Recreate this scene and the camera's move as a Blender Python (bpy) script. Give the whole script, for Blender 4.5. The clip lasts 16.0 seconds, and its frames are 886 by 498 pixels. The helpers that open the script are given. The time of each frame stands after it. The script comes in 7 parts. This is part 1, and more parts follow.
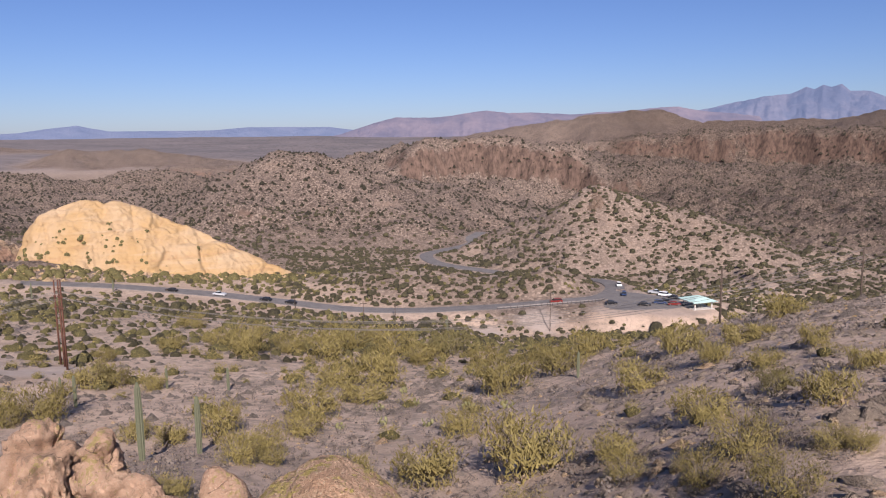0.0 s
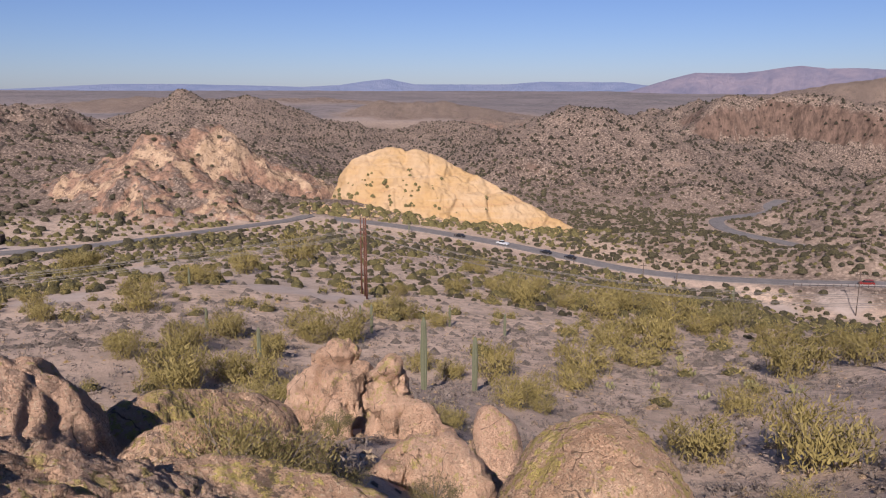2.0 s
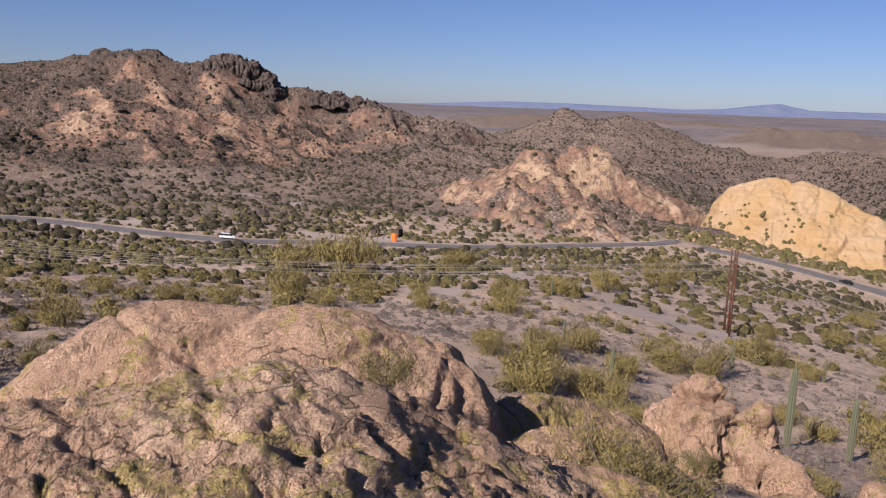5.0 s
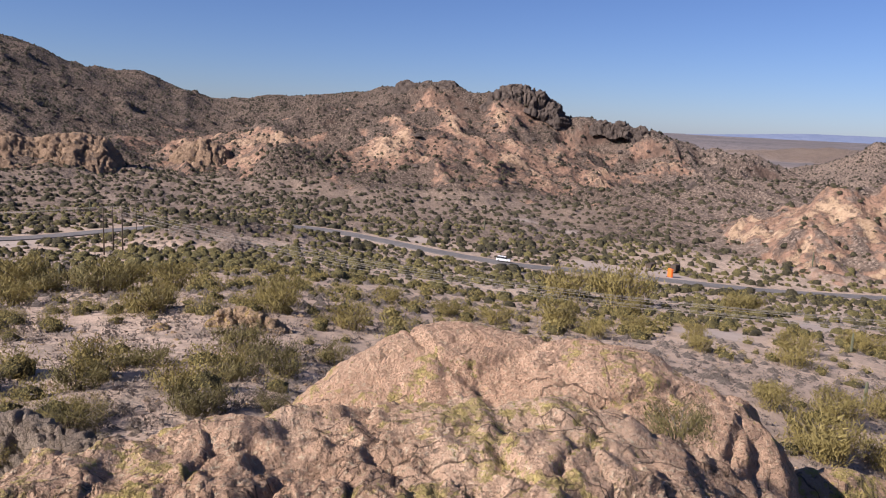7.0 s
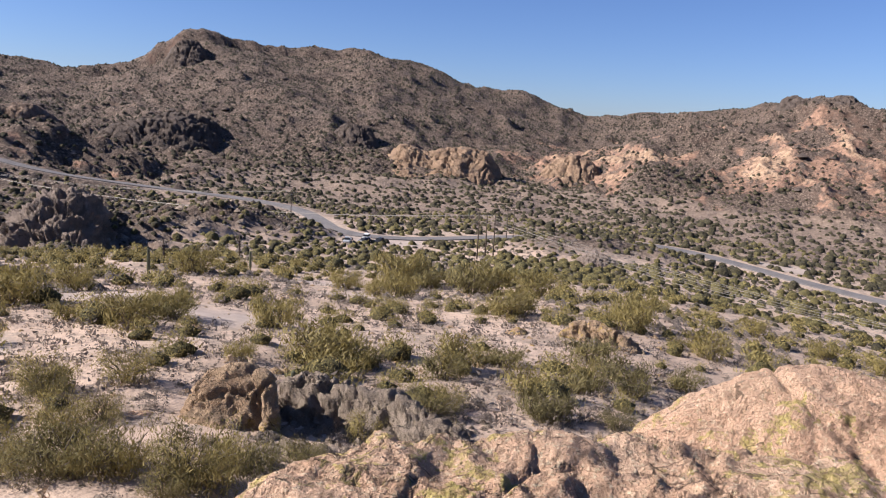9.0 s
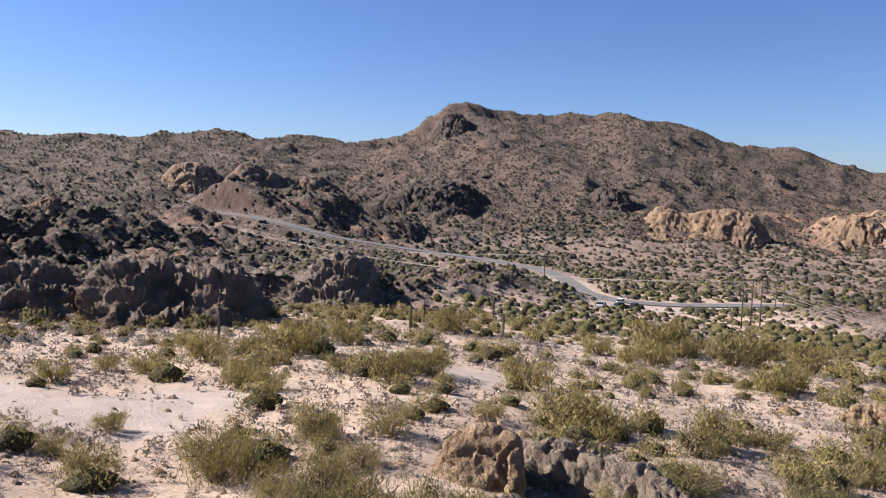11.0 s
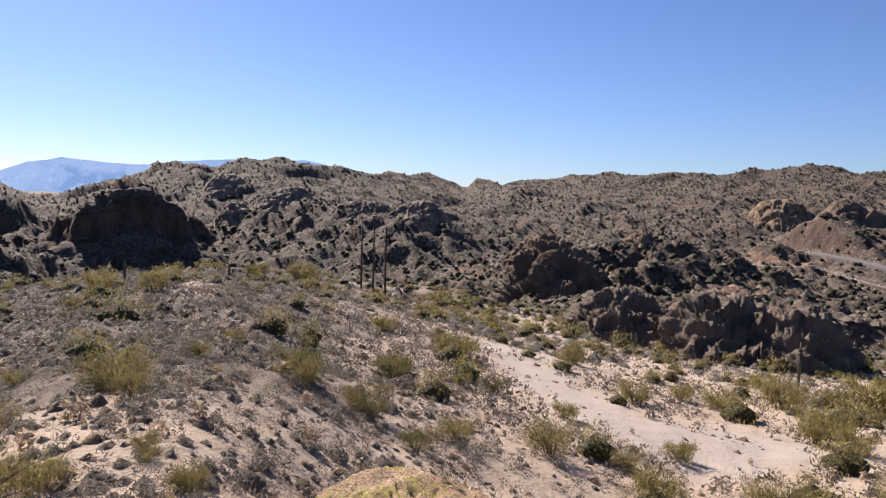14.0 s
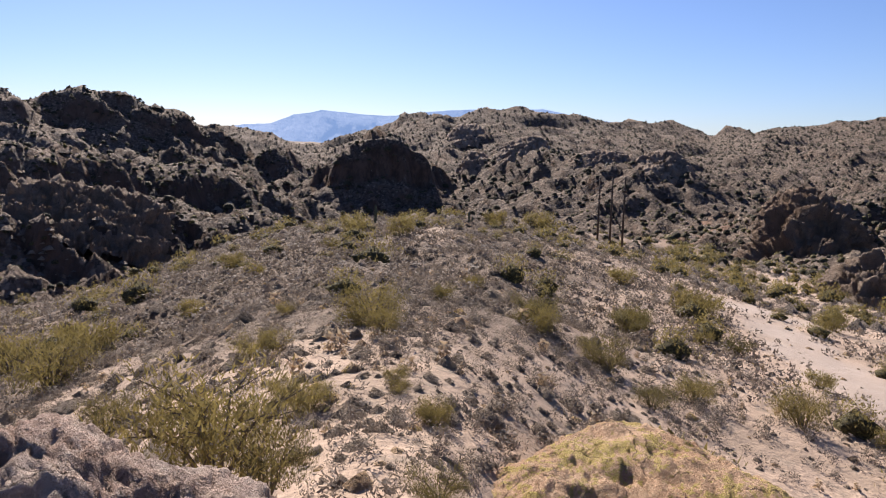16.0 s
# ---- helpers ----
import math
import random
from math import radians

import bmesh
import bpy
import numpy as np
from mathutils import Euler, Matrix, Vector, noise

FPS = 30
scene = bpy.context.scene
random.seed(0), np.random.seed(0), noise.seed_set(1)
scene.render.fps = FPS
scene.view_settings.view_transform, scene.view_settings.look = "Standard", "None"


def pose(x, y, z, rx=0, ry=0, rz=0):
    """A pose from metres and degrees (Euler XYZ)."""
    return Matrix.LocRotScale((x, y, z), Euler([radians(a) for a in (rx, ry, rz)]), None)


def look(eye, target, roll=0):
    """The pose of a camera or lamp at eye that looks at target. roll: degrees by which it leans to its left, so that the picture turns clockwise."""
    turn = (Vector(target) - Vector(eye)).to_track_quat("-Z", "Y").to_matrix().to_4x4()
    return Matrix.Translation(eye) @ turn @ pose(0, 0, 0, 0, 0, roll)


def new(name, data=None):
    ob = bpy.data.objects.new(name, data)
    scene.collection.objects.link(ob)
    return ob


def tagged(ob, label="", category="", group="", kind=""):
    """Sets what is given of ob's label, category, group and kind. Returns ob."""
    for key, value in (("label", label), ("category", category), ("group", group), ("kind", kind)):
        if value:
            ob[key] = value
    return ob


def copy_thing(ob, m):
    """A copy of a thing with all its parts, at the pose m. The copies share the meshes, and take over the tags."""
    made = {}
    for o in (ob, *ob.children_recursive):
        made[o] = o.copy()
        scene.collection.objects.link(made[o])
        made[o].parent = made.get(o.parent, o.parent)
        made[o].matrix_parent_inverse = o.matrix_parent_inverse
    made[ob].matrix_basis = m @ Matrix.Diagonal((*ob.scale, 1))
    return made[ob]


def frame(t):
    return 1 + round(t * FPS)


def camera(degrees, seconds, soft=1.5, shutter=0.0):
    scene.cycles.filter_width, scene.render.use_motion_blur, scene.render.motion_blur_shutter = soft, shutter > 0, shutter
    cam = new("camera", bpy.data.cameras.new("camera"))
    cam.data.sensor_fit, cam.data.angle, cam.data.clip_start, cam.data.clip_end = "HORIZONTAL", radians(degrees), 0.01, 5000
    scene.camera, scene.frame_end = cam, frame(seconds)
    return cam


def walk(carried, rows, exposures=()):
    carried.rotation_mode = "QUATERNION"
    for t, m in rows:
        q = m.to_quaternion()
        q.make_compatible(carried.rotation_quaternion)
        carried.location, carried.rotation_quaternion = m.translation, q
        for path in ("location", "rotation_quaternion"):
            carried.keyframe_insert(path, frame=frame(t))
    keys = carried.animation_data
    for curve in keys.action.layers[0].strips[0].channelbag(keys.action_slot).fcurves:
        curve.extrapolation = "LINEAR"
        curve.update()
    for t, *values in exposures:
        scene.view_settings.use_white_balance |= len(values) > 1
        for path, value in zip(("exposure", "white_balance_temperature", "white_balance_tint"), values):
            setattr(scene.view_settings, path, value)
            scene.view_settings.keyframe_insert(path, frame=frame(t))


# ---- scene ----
cam = camera(60.0, 16.0, 1.1)
PATH = [
    (0, (0.726, 0.189, 75.097), (0.573, 2.160, 74.795), -0.73),
    (0.5, (0.667, 0.311, 75.015), (0.440, 2.270, 74.682), -1.13),
    (1, (0.617, 0.456, 74.974), (0.218, 2.379, 74.598), -1.08),
    (1.5, (0.575, 0.546, 74.931), (-0.069, 2.398, 74.540), -0.34),
    (2, (0.526, 0.514, 74.922), (-0.318, 2.280, 74.513), 0.04),
    (2.5, (0.551, 0.433, 74.946), (-0.401, 2.139, 74.517), 0.23),
    (3, (0.548, 0.358, 74.965), (-0.522, 1.989, 74.522), 0.92),
    (3.5, (0.487, 0.312, 74.948), (-0.722, 1.847, 74.525), 1.07),
    (3.7, (0.469, 0.290, 74.945), (-0.792, 1.781, 74.509), 1.34),
    (5.8, (0.136, 0.002, 75.026), (-1.574, 0.989, 74.707), 2.03),
    (6, (0.111, -0.007, 75.032), (-1.632, 0.922, 74.711), 2.08),
    (6.5, (0.058, 0.001, 75.015), (-1.758, 0.768, 74.680), 2.23),
    (7, (0.000, 0.000, 75.000), (-1.887, 0.576, 74.673), 2.63),
    (7.5, (-0.028, -0.012, 74.989), (-1.968, 0.369, 74.683), 2.95),
    (8, (-0.111, 0.012, 74.961), (-2.080, 0.120, 74.628), 2.68),
    (8.5, (-0.239, 0.059, 74.936), (-2.210, -0.047, 74.612), 3.23),
    (9, (-0.339, 0.101, 74.915), (-2.282, -0.236, 74.587), 2.97),
    (9.5, (-0.370, 0.081, 74.958), (-2.267, -0.464, 74.635), 2.35),
    (9.7, (-0.365, 0.088, 74.971), (-2.245, -0.530, 74.681), 2.49),
    (11.8, (-0.172, 0.427, 75.034), (-1.768, -0.763, 74.841), 0.90),
    (12, (-0.211, 0.432, 75.040), (-1.753, -0.826, 74.844), 1.08),
    (12.5, (-0.348, 0.411, 75.026), (-1.735, -1.017, 74.835), 1.59),
    (13, (-0.401, 0.352, 74.993), (-1.535, -1.291, 74.870), 1.38),
    (13.5, (-0.459, 0.304, 74.996), (-1.336, -1.487, 74.846), 0.69),
    (14, (-0.425, 0.233, 74.989), (-1.085, -1.650, 74.857), 1.47),
    (14.5, (-0.396, 0.187, 74.983), (-0.898, -1.743, 74.831), 1.55),
    (15, (-0.389, 0.161, 74.960), (-0.791, -1.793, 74.821), 1.88),
    (15.5, (-0.355, 0.147, 74.956), (-0.620, -1.821, 74.719), 1.84),
    (16, (-0.291, 0.150, 74.994), (-0.357, -1.830, 74.717), 1.35),
]
walk(cam, [(t, look(eye, target, roll)) for t, eye, target, roll in PATH], [(0, 0.74, 6250, 21), (3.5, 0.6, 6450, 22), (6, 0.7, 6300, 20), (9, 1.18, 6200, 16), (12.5, 1.31, 6350, 13), (14, 1.18, 6500, 14), (16, 1.16, 6700, 16)])
E = 75.0          # height of the eye over the valley's datum
SUN_YAW, SUN_EL = 194.0, 34.0

# ---- world, sun, exposure ----
world = bpy.data.worlds.new("desert_sky")
scene.world = world
world.use_nodes = True
wn = world.node_tree
sky = wn.nodes.new("ShaderNodeTexSky")
sky.sky_type = "NISHITA"
sky.sun_disc = False
sky.sun_elevation = radians(SUN_EL)
sky.sun_rotation = radians(-SUN_YAW)
sky.altitude = 1200.0
sky.air_density = 1.0
sky.dust_density = 0.6
sky.ozone_density = 4.0
tint = wn.nodes.new("ShaderNodeMix")
tint.data_type, tint.blend_type = "RGBA", "MULTIPLY"
tint.inputs[0].default_value = 1.0
tint.inputs[7].default_value = (0.87, 0.97, 1.24, 1)
wn.links.new(sky.outputs["Color"], tint.inputs[6])
wn.links.new(tint.outputs[2], wn.nodes["Background"].inputs["Color"])
wn.nodes["Background"].inputs["Strength"].default_value = 0.042
sun = new("sun", bpy.data.lights.new("sun", "SUN"))
sun.data.energy = 5.0
sun.data.angle = radians(0.53)
sun.data.color = (1.0, 0.94, 0.85)
sun.matrix_basis = pose(0, 0, 200, 90 - SUN_EL, 0, SUN_YAW + 180)


# ---- terrain shape ----
def lattice(ix, iy, seed):
    h = (ix * 374761393 + iy * 668265263 + seed * 974634777) & 0x7FFFFFFF
    h = ((h ^ (h >> 13)) * 1274126177) & 0x7FFFFFFF
    h = ((h ^ (h >> 16)) * 668265263) & 0x7FFFFFFF
    return ((h ^ (h >> 15)) & 0xFFFFF) / float(0xFFFFF) * 2 - 1


def value_noise(x, y, seed=0):
    ix, iy = np.floor(x).astype(np.int64), np.floor(y).astype(np.int64)
    fx, fy = x - ix, y - iy
    fx, fy = fx * fx * fx * (fx * (fx * 6 - 15) + 10), fy * fy * fy * (fy * (fy * 6 - 15) + 10)
    a, b = lattice(ix, iy, seed), lattice(ix + 1, iy, seed)
    c, d = lattice(ix, iy + 1, seed), lattice(ix + 1, iy + 1, seed)
    return (a * (1 - fx) + b * fx) * (1 - fy) + (c * (1 - fx) + d * fx) * fy


def fbm(x, y, size, octaves=4, seed=0, gain=0.5):
    total, amp, norm = 0.0, 1.0, 0.0
    x, y = x / size, y / size
    for n in range(octaves):
        total = total + amp * value_noise(x, y, seed + n)
        norm += amp
        amp *= gain
        x, y = 1.93 * x + 0.41 * y + 7.3, 1.93 * y - 0.41 * x + 3.1
    return total / norm


def crags(x, y, size, octaves=4, seed=0):
    """Ridged relief, 0 in the clefts to 1 on the ribs."""
    total, amp, norm = 0.0, 1.0, 0.0
    x, y = x / size, y / size
    for n in range(octaves):
        total = total + amp * (1 - np.abs(value_noise(x, y, seed + 11 * n))) ** 2
        norm += amp
        amp *= 0.5
        x, y = 1.93 * x + 0.41 * y + 7.3, 1.93 * y - 0.41 * x + 3.1
    return total / norm


def joints(x, y, size, seed=0):
    """Broken bedrock in plan: how near a place is to a joint (0 on it), and a height of its own for each block."""
    x, y = x / size + 0.3 * value_noise(x / size * 1.7, y / size * 1.7, seed + 5), y / size + 0.3 * value_noise(x / size * 1.7, y / size * 1.7, seed + 6)
    ix, iy = np.floor(x).astype(np.int64), np.floor(y).astype(np.int64)
    first, second, own = np.full(x.shape, 9.0), np.full(x.shape, 9.0), np.zeros(x.shape)
    for dy in (-1, 0, 1):
        for dx in (-1, 0, 1):
            cx, cy = ix + dx, iy + dy
            d = np.hypot(x - cx - 0.5 - 0.45 * lattice(cx, cy, seed), y - cy - 0.5 - 0.45 * lattice(cx, cy, seed + 1))
            nearer = d < first
            second = np.where(nearer, first, np.minimum(second, d))
            own = np.where(nearer, lattice(cx, cy, seed + 2), own)
            first = np.where(nearer, d, first)
    return second - first, own


def smooth_max(a, b, k):
    return 0.5 * (a + b + np.sqrt((a - b) ** 2 + k * k))


def step(a, b, v):
    v = np.clip((v - a) / (b - a), 0, 1)
    return v * v * (3 - 2 * v)


def polar(yaw, d, up=0.0):
    """A place from its bearing (degrees to the left of north), its distance and its height over the eye."""
    return (-d * math.sin(radians(yaw)), d * math.cos(radians(yaw)), E + up)


# The slopes of the look-out hill: bearing, drop at the foot of its rocks, fall per metre, where it breaks off, fall beyond, valley depth
HILL = [
    (-80, 8, 0.10, 90, 0.30, 70), (-26, 8, 0.10, 90, 0.30, 69), (-12, 10, 0.165, 95, 0.26, 71), (-4, 11, 0.21, 95, 0.265, 73.5), (4, 11.5, 0.225, 95, 0.255, 74), (12, 13, 0.21, 900, 0.2, 70),
    (20, 14, 0.18, 900, 0.2, 66), (32, 17, 0.14, 900, 0.2, 61), (45, 13.5, 0.14, 900, 0.2, 55), (60, 11, 0.165, 900, 0.2, 50),
    (75, 10.5, 0.15, 900, 0.2, 45), (88, 9.5, 0.135, 900, 0.2, 42), (104, 9, 0.145, 900, 0.2, 41), (120, 8, 0.125, 900, 0.2, 36),
    (136, 8.5, 0.12, 900, 0.2, 34), (150, 8, 0.105, 150, 0.15, 34),
]
HILL_BEHIND = [
    (162, 7.5, 0.078, 135, 0.25, 40), (176, 5, 0.055, 108, 0.35, 46), (190, 5, 0.07, 104, 0.40, 54), (205, 6, 0.14, 95, 0.4, 62),
    (240, 7, 0.16, 110, 0.3, 66), (280, 8, 0.10, 90, 0.3, 70),
]
HILL_TABLE = np.array(HILL + HILL_BEHIND, float)


class Ridge:
    """A hill range: its crest (bearing, angle over the horizon, distance), the fall towards the look-out and away from it, a cliff under its rim."""

    def __init__(self, crest, near, far, cliff=0.0, cliff_run=14.0, rough=4.0, rough_size=60.0, orange=0.0, blend=6.0, hollow=0.0, craggy=0.0, wander=0.22):
        self.wander = wander
        self.p = np.array([polar(a, d, d * math.tan(radians(e))) for a, e, d in crest])
        self.near, self.far, self.cliff, self.cliff_run = near, far, cliff, cliff_run
        self.rough, self.rough_size, self.orange, self.blend, self.hollow, self.craggy = rough, rough_size, orange, blend, hollow, craggy

    def reach(self, x, y):
        """Distance from the crest, its height there, and whether the place lies on the look-out's side."""
        best, side = np.full(x.shape, 1e9), np.zeros(x.shape)
        home, found, over = np.hypot(x, y), [], 0.0
        for n, (a, b) in enumerate(zip(self.p[:-1], self.p[1:])):
            u = b - a
            run = ((x - a[0]) * u[0] + (y - a[1]) * u[1]) / np.hypot(u[0], u[1])
            if n == 0:
                over = over + np.maximum(-run, 0)
            if n == len(self.p) - 2:
                over = over + np.maximum(run - np.hypot(u[0], u[1]), 0)
            s = np.clip(((x - a[0]) * u[0] + (y - a[1]) * u[1]) / (u[0] ** 2 + u[1] ** 2), 0, 1)
            px, py, pz = a[0] + s * u[0], a[1] + s * u[1], a[2] + s * u[2]
            d = np.hypot(x - px, y - py)
            closer = d < best
            best = np.where(closer, d, best)
            side = np.where(closer, np.hypot(px, py) - home, side)
            found.append((d.astype(np.float32), pz.astype(np.float32)))
        height, weight = 0.0, 0.0
        for d, pz in found:
            w = np.exp(-(d - best) / (4.0 + 0.16 * best))
            height, weight = height + w * pz, weight + w
        height = height / weight - 0.14 * np.minimum(over, 900)
        return best, height, side

    def raise_ground(self, x, y, z, seed):
        lo, hi = self.p.min(0)[:2], self.p.max(0)[:2]
        span = (self.p[:, 2].max() + 20) / min(self.near, self.far) + 80
        inside = (x > lo[0] - span) & (x < hi[0] + span) & (y > lo[1] - span) & (y < hi[1] + span)
        orange = np.zeros(x.shape)
        if not inside.any():
            return z, orange
        xs, ys, zs = x[inside], y[inside], z[inside]
        d, h, side = self.reach(xs, ys)
        toward = step(-0.5, 0.5, side / np.maximum(d, 1.0))
        fall = self.near * toward + self.far * (1 - toward)
        wobble = fbm(xs, ys, self.rough_size, 5, seed)
        ribs = crags(xs, ys, self.rough_size * 0.7, 4, seed + 50)
        dd = np.sqrt(d * d + 49.0) - 7.0
        dd = np.maximum(dd + self.rough_size * self.wander * wobble * step(4, 50, d), 0)
        drop = dd * fall
        drop = drop + self.hollow * fall * 60 * (1 - np.exp(-dd / 60.0)) - 0
        if self.cliff:
            drop = drop + toward * self.cliff * step(0, self.cliff_run, dd - 5 - 9 * ribs)
        land = h - drop + self.rough * wobble * (0.35 + 0.65 * step(0, 40, d)) + self.craggy * (ribs - 0.8) * step(2, 14, d)
        raised = smooth_max(zs, land, self.blend)
        z = z.copy()
        z[inside] = raised
        patches = fbm(xs, ys, self.rough_size * 0.9, 5, seed + 9, 0.62)
        orange[inside] = self.orange * step(-4, 6, land - zs) * step(-0.16 - 0.1 * (self.orange > 0.92) - 0.18 * (self.orange > 1), 0.22 - 0.08 * (self.orange > 0.92) - 0.16 * (self.orange > 1), patches) * np.where(self.orange > 1, 1 - 0.9 * step(16, 38, d + 12 * wobble), 1.0) * (0.45 + 0.55 * step(0.3, 0.7, ribs)) * (0.15 + 0.85 * np.maximum(step(10, 32, d), self.orange > 1)) * (1 - 0.7 * step(210, 280, d))
        return z, orange


